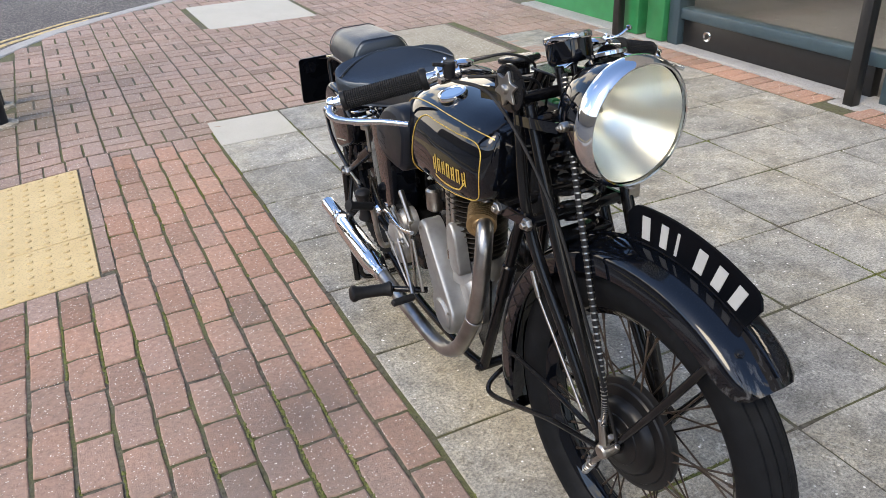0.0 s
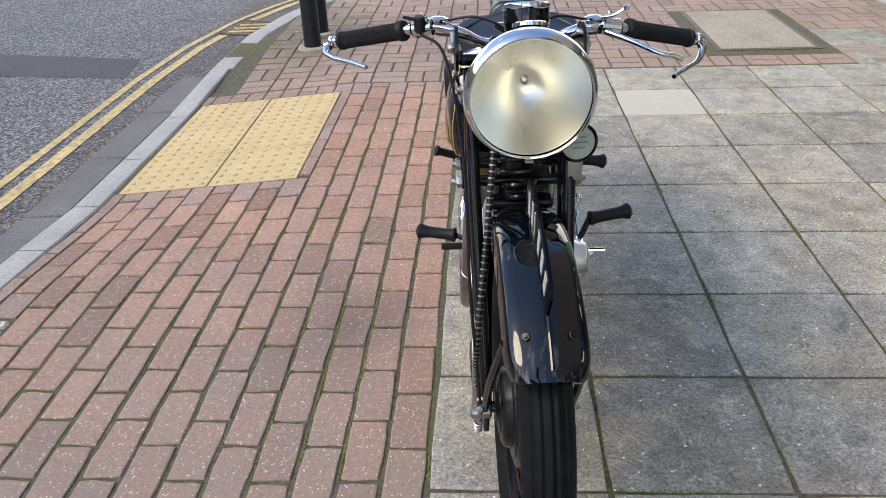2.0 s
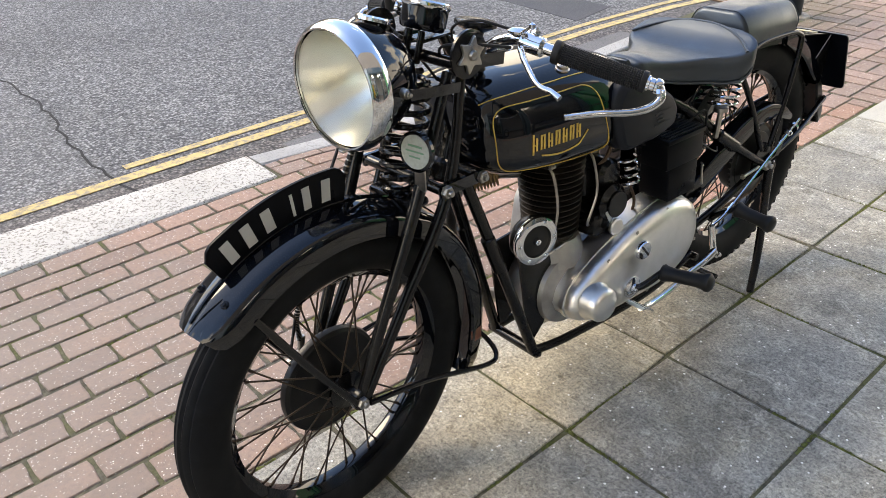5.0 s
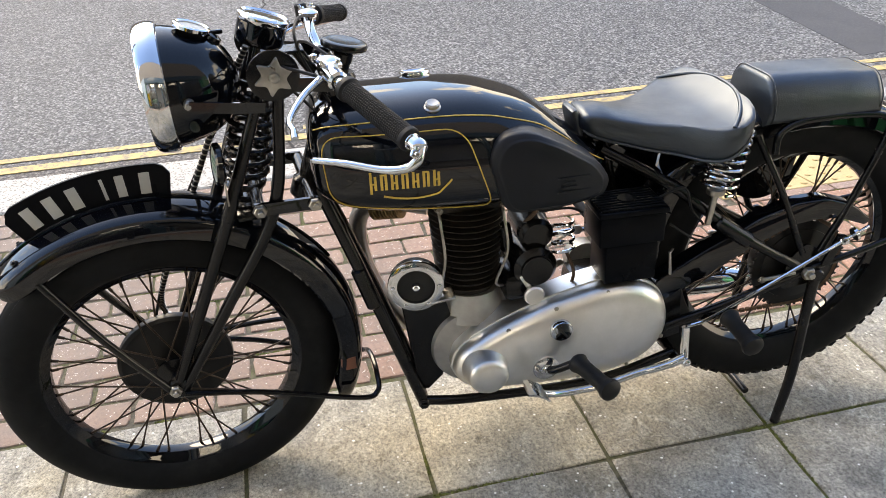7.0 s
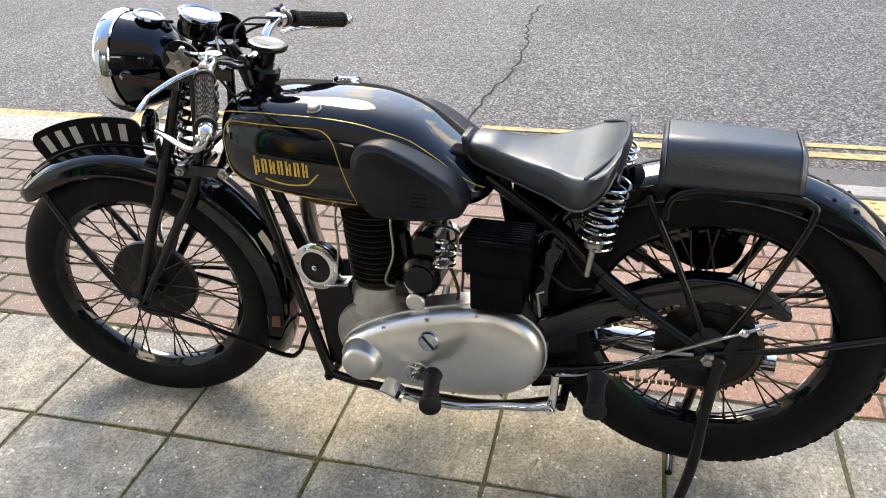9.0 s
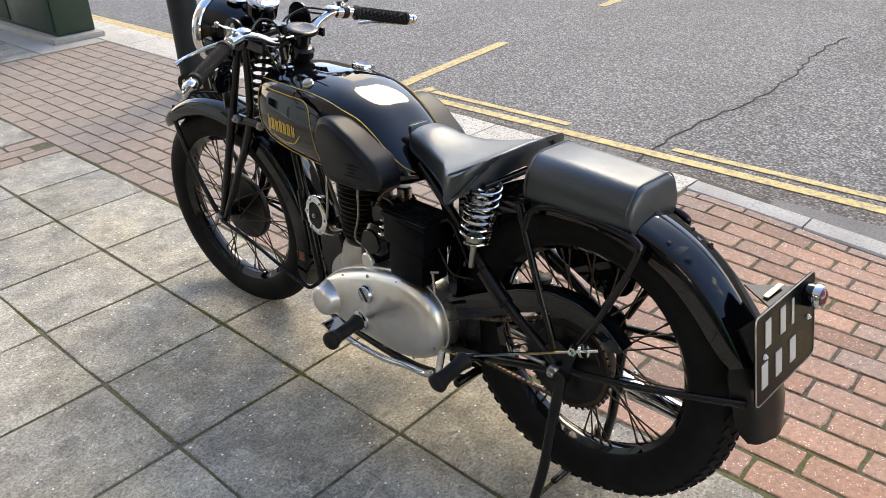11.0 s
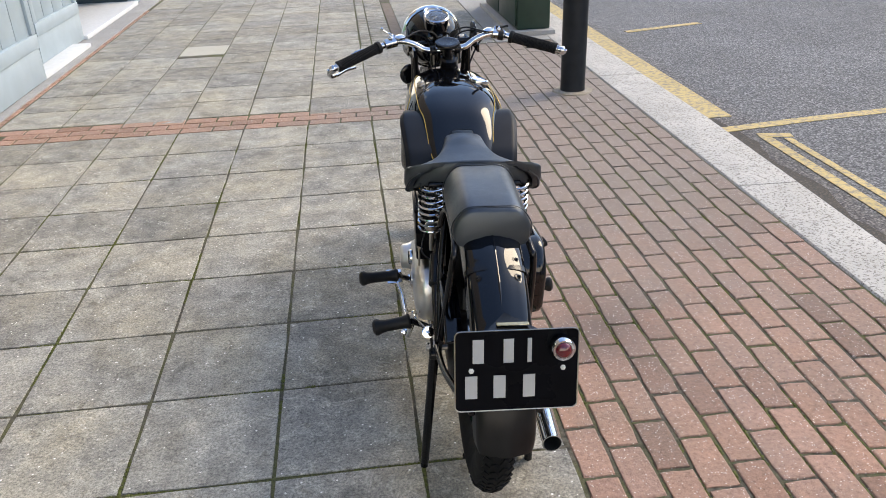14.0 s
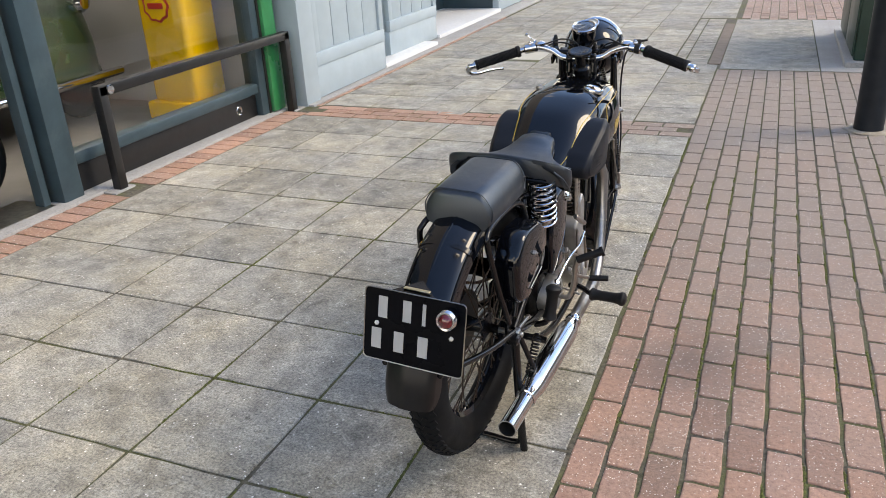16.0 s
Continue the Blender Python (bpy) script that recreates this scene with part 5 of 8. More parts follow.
# -- girder fork --
fork = mk("girder_fork", M_BLACK_WORN, lambda bm: (rod(bm, (-0.116, -1.24, 0.775), (0.116, -1.24, 0.775), 0.012, 12), rod(bm, (-0.116, -1.133, 0.77), (0.116, -1.133, 0.77), 0.013, 12),
                                                   rod(bm, (-0.12, -1.185, 1.02), (0.12, -1.185, 1.02), 0.012, 12), box(bm, (0.14, 0.05, 0.02), Matrix.Translation((0, -1.26, 0.735)), 0.008)), None, "black girder front fork", True, rest="cross_rod")
for s in (1, -1):
    mk("girder_blade", M_BLACK_WORN, lambda bm, s=s: tube(bm, [(0.083 * s, -1.478, 0.345), (0.089 * s, -1.39, 0.55), (0.098 * s, -1.295, 0.775), (0.1 * s, -1.205, 1.01)], 0.0125, 12, radii=[0.011, 0.0135, 0.0135, 0.011]), fork, "", True)
    mk("girder_blade", M_BLACK_WORN, lambda bm, s=s: tube(bm, [(0.085 * s, -1.458, 0.35), (0.091 * s, -1.34, 0.54), (0.1 * s, -1.212, 0.76), (0.103 * s, -1.172, 1.0)], 0.012, 12, radii=[0.0105, 0.013, 0.013, 0.0105]), fork, "", True)
    mk("fork_end", M_BLACK_WORN, lambda bm, s=s: rod(bm, (0.074 * s, -1.47, 0.355), (0.094 * s, -1.47, 0.355), 0.026, 18), fork, "", True)
    mk("lower_link", M_BLACK, lambda bm, s=s: (ribbon(bm, [(0.113 * s, -1.25, 0.775), (0.113 * s, -1.125, 0.77)], 0.026, 0.008 * s, (1, 0, 0)), ), fork, "", True)
    mk("link_bolt", M_STEEL, lambda bm, s=s: (bolt(bm, (0.121 * s, -1.24, 0.775), (s, 0, 0), 0.014, 0.012), bolt(bm, (0.121 * s, -1.133, 0.77), (s, 0, 0), 0.014, 0.01)), fork, "bright hexagonal link bolts", True)
    mk("upper_link", M_BLACK, lambda bm, s=s: ribbon(bm, [(0.116 * s, -1.2, 1.028), (0.116 * s, -1.07, 1.01)], 0.026, 0.008 * s, (1, 0, 0)), fork, "", True)
    mk("damper_disc", M_BLACK_WORN, lambda bm, s=s: lathe(bm, [(0, 0), (0.047, 0), (0.047, 0.006), (0.04, 0.008), (0, 0.008)], Matrix.Translation((0.124 * s, -1.178, 1.043)) @ frame_to((s, 0, 0)), 28), fork, "", True)

    def star(bm, s=s):
        pts = []
        for i in range(12):
            r = 0.039 if i % 2 == 0 else 0.021
            pts.append((r * math.cos(math.pi * i / 6 + 0.3), r * math.sin(math.pi * i / 6 + 0.3)))
        m = Matrix.Translation((0.133 * s, -1.178, 1.043)) @ frame_to((s, 0, 0))
        outline_solid(bm, rounded(pts, 0.006, 3), 0.004, m, 0.002, 0.002)
        lathe(bm, [(0.011, 0.004), (0.009, 0.012), (0.006, 0.014), (0, 0.014)], m, 12)
    mk("damper_star", M_STEEL, star, fork, "worn star-shaped damper knob", True)
    mk("lamp_arm", M_BLACK, lambda bm, s=s: ribbon(bm, spline([(0.122 * s, -1.2, 0.985), (0.128 * s, -1.26, 0.995), (0.125 * s, -1.33, 1.005)], 6), 0.02, 0.006 * s, (1, 0, 0)), fork, "", True)


def fork_spring(bm):
    a, b = Vector((0, -1.265, 0.745)), Vector((0, -1.2, 0.995))
    fr = frame_to(b - a).to_3x3()
    n, turns = 130, 9.5
    pts = []
    for i in range(n + 1):
        t = i / n
        r = 0.024 + 0.02 * math.sin(math.pi * t) ** 0.7
        pts.append(a + (b - a) * t + fr @ Vector((r * math.cos(2 * math.pi * turns * t), r * math.sin(2 * math.pi * turns * t), 0)))
    tube(bm, pts, 0.0065, 8, smooth=False)


mk("fork_spring", M_BLACK_WORN, fork_spring, fork, "black barrel-shaped fork spring", True)
for s in (1, -1):
    mk("guard_stay", M_BLACK_WORN, lambda bm, s=s: tube(bm, [(0.09 * s, -1.485, 0.352), (0.086 * s, -1.585, 0.51), (0.068 * s, -1.674, 0.668)], 0.0085, 10, n=3), front_guard, "", True)
    if s < 0:
        mk("guard_stay", M_BLACK_WORN, lambda bm, s=s: tube(bm, [(0.088 * s, -1.455, 0.36), (0.08 * s, -1.28, 0.37), (0.068 * s, -1.1, 0.36)], 0.006, 8), front_guard, "", True)
mk("front_stand", M_BLACK_WORN, lambda bm: tube(bm, [(0.1, -1.46, 0.345), (0.102, -1.3, 0.305), (0.094, -1.085, 0.215), (0.084, -1.035, 0.215), (0.045, -1.027, 0.239), (0, -1.025, 0.245), (-0.045, -1.027, 0.239), (-0.084, -1.035, 0.215), (-0.094, -1.085, 0.215), (-0.102, -1.3, 0.305), (-0.1, -1.46, 0.345)], 0.0065, 8), None, "folded wire front-wheel stand behind the mudguard", True)

# brake plate, its arm and the cables on the right of the front wheel
mk("brake_plate", M_DRUM, lambda bm: (lathe(bm, [(0.0, -0.066), (0.03, -0.066), (0.034, -0.062), (0.056, -0.06), (0.06, -0.054), (0.0, -0.054)], AXF, 40), box(bm, (0.012, 0.022, 0.1), Matrix.Translation((-0.082, -1.45, 0.31)) @ Matrix.Rotation(0.3, 4, "X"), 0.004)), front_wheel, "", True)
mk("brake_arm", M_STEEL, lambda bm: (rod(bm, (-0.085, -1.475, 0.36), (-0.1, -1.5, 0.4), 0.007), rod(bm, (-0.1, -1.52, 0.39), (-0.1, -1.455, 0.3), 0.006), bolt(bm, (-0.09, -1.44, 0.29), (-1, 0, 0), 0.01), coil(bm, (-0.1, -1.455, 0.3), (-0.1, -1.43, 0.255), 0.008, 0.002, 6)), front_wheel, "bright brake arm with return spring", True)
mk("speedometer_drive", M_STEEL, lambda bm: (rod(bm, (-0.075, -1.49, 0.36), (-0.12, -1.49, 0.36), 0.016, 14), rod(bm, (-0.108, -1.492, 0.35), (-0.106, -1.475, 0.43), 0.008, 10)), front_wheel, "", True)
CABLE = spline([(-0.107, -1.482, 0.42), (-0.106, -1.475, 0.5), (-0.08, -1.384, 0.7), (-0.054, -1.29, 0.908), (-0.02, -1.21, 1.06)], 36)
speedo_cable = mk("speedometer_cable", M_RUBBER, lambda bm: tube(bm, CABLE[::6], 0.0062, 8), None, "black speedometer cable wound with bright wire", True)
mk("winding", M_STEEL, lambda bm: [rod(bm, CABLE[k], CABLE[k] * 0.45 + CABLE[k + 1] * 0.55, 0.0074, 8) for k in range(0, len(CABLE) - 1, 2)], speedo_cable, "bright wire winding", True)
mk("brake_cable", M_RUBBER, lambda bm: tube(bm, [(-0.1, -1.515, 0.4), (-0.115, -1.43, 0.62), (-0.12, -1.3, 0.85), (-0.15, -1.16, 1.02), (-0.2, -1.08, 1.05)], 0.0035, 6), None, "thin black control cable", True)
mk("brake_rod_front", M_STEEL, lambda bm: (rod(bm, (-0.108, -1.42, 0.41), (-0.103, -1.25, 0.612), 0.0036), rod(bm, (-0.103, -1.258, 0.603), (-0.103, -1.232, 0.656), 0.006)), front_wheel, "", True)


# -- headlamp --
LC = Vector((0, -1.312, 1.006))
LM = Matrix.Translation(LC) @ frame_to((0, -1, -0.02)) @ Matrix.Scale(1.06, 4)
lamp = mk("headlamp", M_BLACK, lambda bm: lathe(bm, [(0, -0.075), (0.018, -0.0745), (0.036, -0.07), (0.056, -0.06), (0.075, -0.043), (0.09, -0.02), (0.1, 0.008), (0.107, 0.038), (0.109, 0.058), (0.106, 0.058), (0.1, 0.02), (0.07, -0.04), (0.0, -0.066)], LM, 56), None, "large round headlamp, black body and chrome rim", True)
mk("lamp_rim", M_CHROME, lambda bm: lathe(bm, [(0.1095, 0.046), (0.114, 0.048), (0.1168, 0.056), (0.117, 0.066), (0.115, 0.077), (0.1125, 0.083), (0.108, 0.0875), (0.105, 0.0865), (0.1055, 0.082), (0.108, 0.07), (0.109, 0.05)], LM, 64, closed=True), lamp, "broad chrome lamp rim", True)
mk("reflector", M_REFLECT, lambda bm: lathe(bm, [(0.0, -0.03)] + [(0.01 + 0.095 * t, -0.03 + 0.106 * t * t) for t in (0, 0.12, 0.25, 0.4, 0.55, 0.7, 0.85, 1.0)], LM, 56), lamp, "aged silvered reflector", True)
mk("bulb", M_STEEL, lambda bm: (lathe(bm, [(0, -0.008), (0.005, -0.01), (0.007, -0.016), (0.006, -0.022), (0.008, -0.027), (0, -0.027)], LM, 14),), lamp, "", True)
lg = mk("lamp_glass", M_GLASS, lambda bm: lathe(bm, [(0.0, 0.0945), (0.03, 0.0935), (0.06, 0.091), (0.088, 0.086), (0.102, 0.082), (0.102, 0.0795), (0.088, 0.083), (0.06, 0.088), (0.03, 0.0905), (0.0, 0.0915)], LM, 56), lamp, "slightly domed lamp glass", True)
lg.visible_shadow = False
mk("rim_clip", M_STEEL, lambda bm: box(bm, (0.016, 0.03, 0.006), Matrix.Translation(LC + Vector((0, -0.072, -0.125))), 0.002, 1), lamp, "", True)
for s in (1, -1):
    mk("pivot_bolt", M_STEEL, lambda bm, s=s: (lathe(bm, [(0.0, 0.0), (0.0095, 0.0), (0.0095, 0.02), (0.008, 0.023), (0, 0.023)], Matrix.Translation((0.1 * s, -1.33, 1.005)) @ frame_to((s, 0, 0)), 18), bolt(bm, (0.123 * s, -1.33, 1.005), (s, 0, 0), 0.008, 0.005)), lamp, "", True)
AM = Matrix.Translation((0.006, -1.302, 1.113)) @ frame_to((0, 0.36, 1))
mk("ammeter", M_CHROME, lambda bm: lathe(bm, [(0.03, -0.004), (0.034, -0.002), (0.034, 0.004), (0.03, 0.006), (0.026, 0.004), (0.026, -0.004)], AM, 28, closed=True), lamp, "round chrome-ringed ammeter", True)
mk("ammeter_face", M_DIAL, lambda bm: lathe(bm, [(0.0265, 0.0), (0.026, 0.0015), (0, 0.002)], AM, 26), lamp, "pale ammeter dial", True)
mk("lamp_switch", M_BLACK, lambda bm: (lathe(bm, [(0, -0.01), (0.016, -0.01), (0.016, 0.008), (0.008, 0.012), (0, 0.012)], Matrix.Translation((0, -1.27, 1.085)) @ frame_to((0, 0.8, 1)), 18), box(bm, (0.006, 0.03, 0.008), Matrix.Translation((0, -1.263, 1.098)), 0.002, 1)), lamp, "", True)

# tax disc holder on the fork's left
TM = Matrix.Translation((0.108, -1.3, 0.88)) @ frame_to((0.12, -1, 0.1))
tax = mk("disc_holder", M_BLACK, lambda bm: lathe(bm, [(0, -0.006), (0.036, -0.006), (0.041, -0.002), (0.041, 0.006), (0.037, 0.009), (0.034, 0.006), (0, 0.004)], TM, 32), None, "round black holder with a pale paper disc", True)
mk("paper_disc", plain("pale_green_paper", (0.34, 0.37, 0.33), 0.6, 0, 0.12, 140, 0.0), lambda bm: lathe(bm, [(0.034, 0.0062), (0.034, 0.0072), (0, 0.0075)], TM, 28), tax, "", True)
for k, (w, h) in enumerate(((0.034, 0.004), (0.044, 0.003), (0.026, 0.003))):
    mk("bar", plain("faded_green_ink", (0.12, 0.25, 0.16), 0.6), lambda bm, w=w, h=h, k=k: box(bm, (w, h, 0.0008), TM @ Matrix.Translation((0, 0.012 - 0.011 * k, 0.0082))), tax, "", True, 0)
mk("holder_strap", M_STEEL, lambda bm: box(bm, (0.03, 0.004, 0.05), Matrix.Translation((0.108, -1.295, 0.82)), 0.001, 1), tax, "", True)


# -- handlebar and its fittings --
bar = mk("handlebar", M_CHROME, lambda bm: tube(bm, [(-0.4, -0.967, 1.006), (-0.3, -1.015, 1.032), (-0.232, -1.048, 1.05), (-0.17, -1.06, 1.06), (-0.115, -1.062, 1.045), (-0.07, -1.055, 1.022), (0, -1.053, 1.017), (0.07, -1.055, 1.022), (0.115, -1.062, 1.045), (0.17, -1.06, 1.06), (0.232, -1.048, 1.05), (0.3, -1.015, 1.032), (0.4, -0.967, 1.006)], 0.0113, 14), None, "chrome handlebar swept back to black grips", "bar")
mk("bar_clamp", M_BLACK_WORN, lambda bm: [(rod(bm, (x - 0.012, -1.053, 1.018), (x + 0.012, -1.053, 1.018), 0.019, 16), rod(bm, (x, -1.053, 1.015), (x, -1.045, 0.965), 0.012, 12)) for x in (-0.045, 0.045)], bar, "", "bar")
for s in (1, -1):
    a, b = Vector((0.24 * s, -1.044, 1.048)), Vector((0.398 * s, -0.968, 1.0065))
    m = Matrix.Translation(a) @ frame_to(b - a)
    ln = (b - a).length

    def grip(bm, m=m, ln=ln):
        prof = [(0.012, 0), (0.021, 0), (0.0225, 0.004), (0.0225, 0.012), (0.0185, 0.016)]
        z = 0.016
        while z < ln - 0.012:
            prof += [(0.0192, z + 0.001), (0.0192, z + 0.0028), (0.0178, z + 0.0034), (0.0178, z + 0.0042)]
            z += 0.0045
        prof += [(0.0205, ln - 0.01), (0.0205, ln - 0.002), (0.018, ln), (0.012, ln)]
        lathe(bm, prof, m, 56)
        bm.verts.ensure_lookup_table()
        inv = m.inverted()
        for i, v in enumerate(bm.verts):
            q = inv @ v.co
            if i % 2 and 0.014 < q.z < ln - 0.012:
                q.x, q.y = q.x * 0.935, q.y * 0.935
                v.co = m @ q
    mk("grip", M_GRIP, grip, bar, "black ribbed rubber grip", "bar", 30)
    mk("bar_end", M_CHROME, lambda bm, s=s, m=m, ln=ln: lathe(bm, [(0, ln - 0.004), (0.0145, ln - 0.004), (0.0145, ln + 0.004), (0.012, ln + 0.006), (0.012, ln + 0.014), (0.0145, ln + 0.016), (0.0145, ln + 0.024), (0.011, ln + 0.029), (0, ln + 0.03)], m, 20), bar, "", "bar")
    mk("inverted_lever", M_CHROME, lambda bm, s=s: (tube(bm, [(0.416 * s, -0.955, 1.002), (0.428 * s, -0.965, 0.985), (0.421 * s, -0.985, 0.97), (0.402 * s, -1.02, 0.965), (0.368 * s, -1.072, 0.968), (0.332 * s, -1.118, 0.964)] if s > 0 else
                                                         [(-0.416, -0.96, 1.0), (-0.43, -0.98, 0.99), (-0.424, -1.0, 0.983), (-0.4, -1.04, 0.985), (-0.36, -1.085, 0.99), (-0.322, -1.118, 0.988)], 0.006, 10, radii=[0.009, 0.009, 0.0075, 0.0065, 0.006, 0.0052]),
                                                    bolt(bm, (0.424 * s, -0.97, 0.995), (s, 0.3, 0.3), 0.008)), bar, "chrome lever pivoted at the bar's end", "bar")
    mk("control_clamp", M_CHROME, lambda bm, s=s: (rod(bm, (0.175 * s, -1.062, 1.06), (0.225 * s, -1.052, 1.052), 0.0185, 16), bolt(bm, (0.2 * s, -1.05, 1.072), (0, 0.2, 1), 0.009), bolt(bm, (0.19 * s, -1.07, 1.072), (0.2 * s, -0.5, 1), 0.007), lathe(bm, [(0, 0), (0.02, 0), (0.021, 0.004), (0.012, 0.009), (0, 0.01)], Matrix.Translation((0.165 * s, -1.06, 1.072)) @ frame_to((0, 0.1, 1)), 20)), bar, "", "bar")
    mk("control_cable", M_RUBBER, lambda bm, s=s: (tube(bm, [(0.17 * s, -1.085, 1.05), (0.11 * s, -1.16, 1.06), (0.05 * s, -1.16, 1.03), (0.05 * s, -1.08, 0.93), (0.06 * s, -1.04, 0.85)], 0.0032, 6), tube(bm, [(0.15 * s, -1.05, 1.07), (0.08 * s, -1.09, 1.085), (0.02 * s, -1.1, 1.05), (0.04 * s, -1.05, 0.94)], 0.003, 6)), bar, "", "bar")
mk("clutch_lever", M_CHROME, lambda bm: (tube(bm, [(0.19, -1.08, 1.05), (0.235, -1.115, 1.04), (0.29, -1.145, 1.022), (0.32, -1.143, 1.016), (0.34, -1.143, 1.008)], 0.006, 10, radii=[0.0068, 0.006, 0.0052, 0.0054, 0.0062])), bar, "long chrome clutch lever", "bar")
mk("air_lever", M_CHROME, lambda bm: (tube(bm, [(0.17, -1.06, 1.075), (0.2, -1.085, 1.085), (0.225, -1.09, 1.1)], 0.003, 8), lathe(bm, [(0, -0.007), (0.006, -0.003), (0.006, 0.003), (0, 0.007)], Matrix.Translation((0.227, -1.09, 1.102)), 10)), bar, "", "bar")
mk("dip_switch", M_RUBBER, lambda bm: (rod(bm, (-0.205, -1.07, 1.05), (-0.205, -1.073, 1.085), 0.013, 16), rod(bm, (-0.213, -1.075, 1.078), (-0.24, -1.07, 1.082), 0.004), rod(bm, (-0.22, -1.052, 1.052), (-0.195, -1.055, 1.056), 0.019, 14)), bar, "black dip switch", "bar")
SM = Matrix.Translation((0.014, -1.188, 1.072)) @ frame_to((0, 0.34, 1))
speedo = mk("speedometer", M_BLACK, lambda bm: lathe(bm, [(0, 0), (0.04, 0.0), (0.044, 0.004), (0.046, 0.012), (0.046, 0.046), (0.0, 0.046)], SM, 40), None, "round black speedometer with chrome bezel", True)
mk("bezel", M_CHROME, lambda bm: lathe(bm, [(0.0465, 0.042), (0.049, 0.046), (0.0485, 0.053), (0.044, 0.056), (0.04, 0.053), (0.041, 0.046)], SM, 40, closed=True), speedo, "", True)
mk("dial", M_DARK, lambda bm: lathe(bm, [(0.042, 0.0465), (0.042, 0.048), (0, 0.048)], SM, 32), speedo, "dark dial with pale ticks", True)
for i in range(13):
    a = radians(-130 + 260 * i / 12)
    mk("dial_tick", M_DIAL, lambda bm, a=a: box(bm, (0.0016, 0.008, 0.0006), SM @ Matrix.Rotation(a, 4, "Z") @ Matrix.Translation((0, -0.033, 0.0485))), speedo, "", True, 0)
mk("needle", M_WHITE, lambda bm: box(bm, (0.0014, 0.03, 0.0006), SM @ Matrix.Rotation(2.3, 4, "Z") @ Matrix.Translation((0, 0.012, 0.0495))), speedo, "", True, 0)
gl = mk("dial_glass", M_GLASS, lambda bm: lathe(bm, [(0, 0.0545), (0.03, 0.054), (0.042, 0.052), (0.042, 0.0505), (0.03, 0.0525), (0, 0.053)], SM, 32), speedo, "", True)
gl.visible_shadow = False
mk("speedometer_bracket", M_BLACK_WORN, lambda bm: (box(bm, (0.05, 0.09, 0.006), Matrix.Translation((0, -1.15, 1.05)), 0.002, 1), rod(bm, (-0.018, -1.19, 1.07), (-0.018, -1.21, 1.01), 0.009), rod(bm, (0.018, -1.19, 1.07), (0.018, -1.21, 1.01), 0.007), rod(bm, (0, -1.12, 1.05), (0, -1.09, 1.0), 0.012)), speedo, "", True)
DM = Matrix.Translation((0.006, -1.026, 1.044)) @ frame_to((0, 0.22, 1))
mk("steering_damper", M_BLACK_WORN, lambda bm: (lathe(bm, [(0, -0.03), (0.019, -0.03), (0.021, -0.012), (0.036, -0.005), (0.0455, 0.0), (0.0465, 0.006), (0.044, 0.011), (0.036, 0.0135), (0.03, 0.012), (0, 0.012)], DM, 36), rod(bm, (0, -1.047, 0.975), (0.006, -1.03, 1.032), 0.02, 18)), None, "black steering damper knob", True)


# -- tank --
TS = [(-1.118, 0.085, 0.905, 0.8), (-1.11, 0.118, 0.928, 0.774), (-1.09, 0.138, 0.943, 0.754), (-1.05, 0.153, 0.951, 0.735), (-0.98, 0.164, 0.955, 0.722), (-0.88, 0.17, 0.955, 0.715), (-0.78, 0.17, 0.948, 0.711), (-0.72, 0.163, 0.933, 0.711),
      (-0.66, 0.143, 0.91, 0.71), (-0.6, 0.131, 0.866, 0.716), (-0.545, 0.113, 0.82, 0.722), (-0.51, 0.092, 0.79, 0.732), (-0.492, 0.065, 0.77, 0.742)]


def tank_at(y):
    return [smooth_table(TS, y, k) for k in (1, 2, 3)]


def tank_point(y, a, lift=0.0):
    """On the tank's skin; a runs round from the left side (0) over the top (90)."""
    w, top, bot = tank_at(y)
    zc = bot + (top - bot) * 0.42
    c, s = math.cos(radians(a)), math.sin(radians(a))
    if s >= 0:
        x = (w + lift) * math.copysign(abs(c) ** 0.64, c)
        z = zc + (top - zc + lift) * s ** 0.84
    else:
        x = (w + lift) * math.copysign(abs(c) ** 0.5, c)
        z = zc - (zc - bot + lift) * (-s) ** 0.6
    return Vector((x, y, z))


def tank_side(y, z, side, lift=0.0):
    """The skin's point at a height on one side."""
    lo, hi = -80.0, 88.0
    for _ in range(26):
        mid = (lo + hi) / 2
        if tank_point(y, mid, lift).z < z:
            lo = mid
        else:
            hi = mid
    p = tank_point(y, (lo + hi) / 2, lift)
    return Vector((p.x * side, y, p.z))


def tank_skin(bm):
    ys = -0.805 - 0.313 * np.cos(np.linspace(0, math.pi, 64))
    loft(bm, [even_ring([tank_point(float(y), a) for a in np.arange(0, 360, 1.0)], 96) for y in ys])
    bmesh.ops.smooth_vert(bm, verts=bm.verts, factor=0.5, use_axis_x=True, use_axis_y=True, use_axis_z=True)


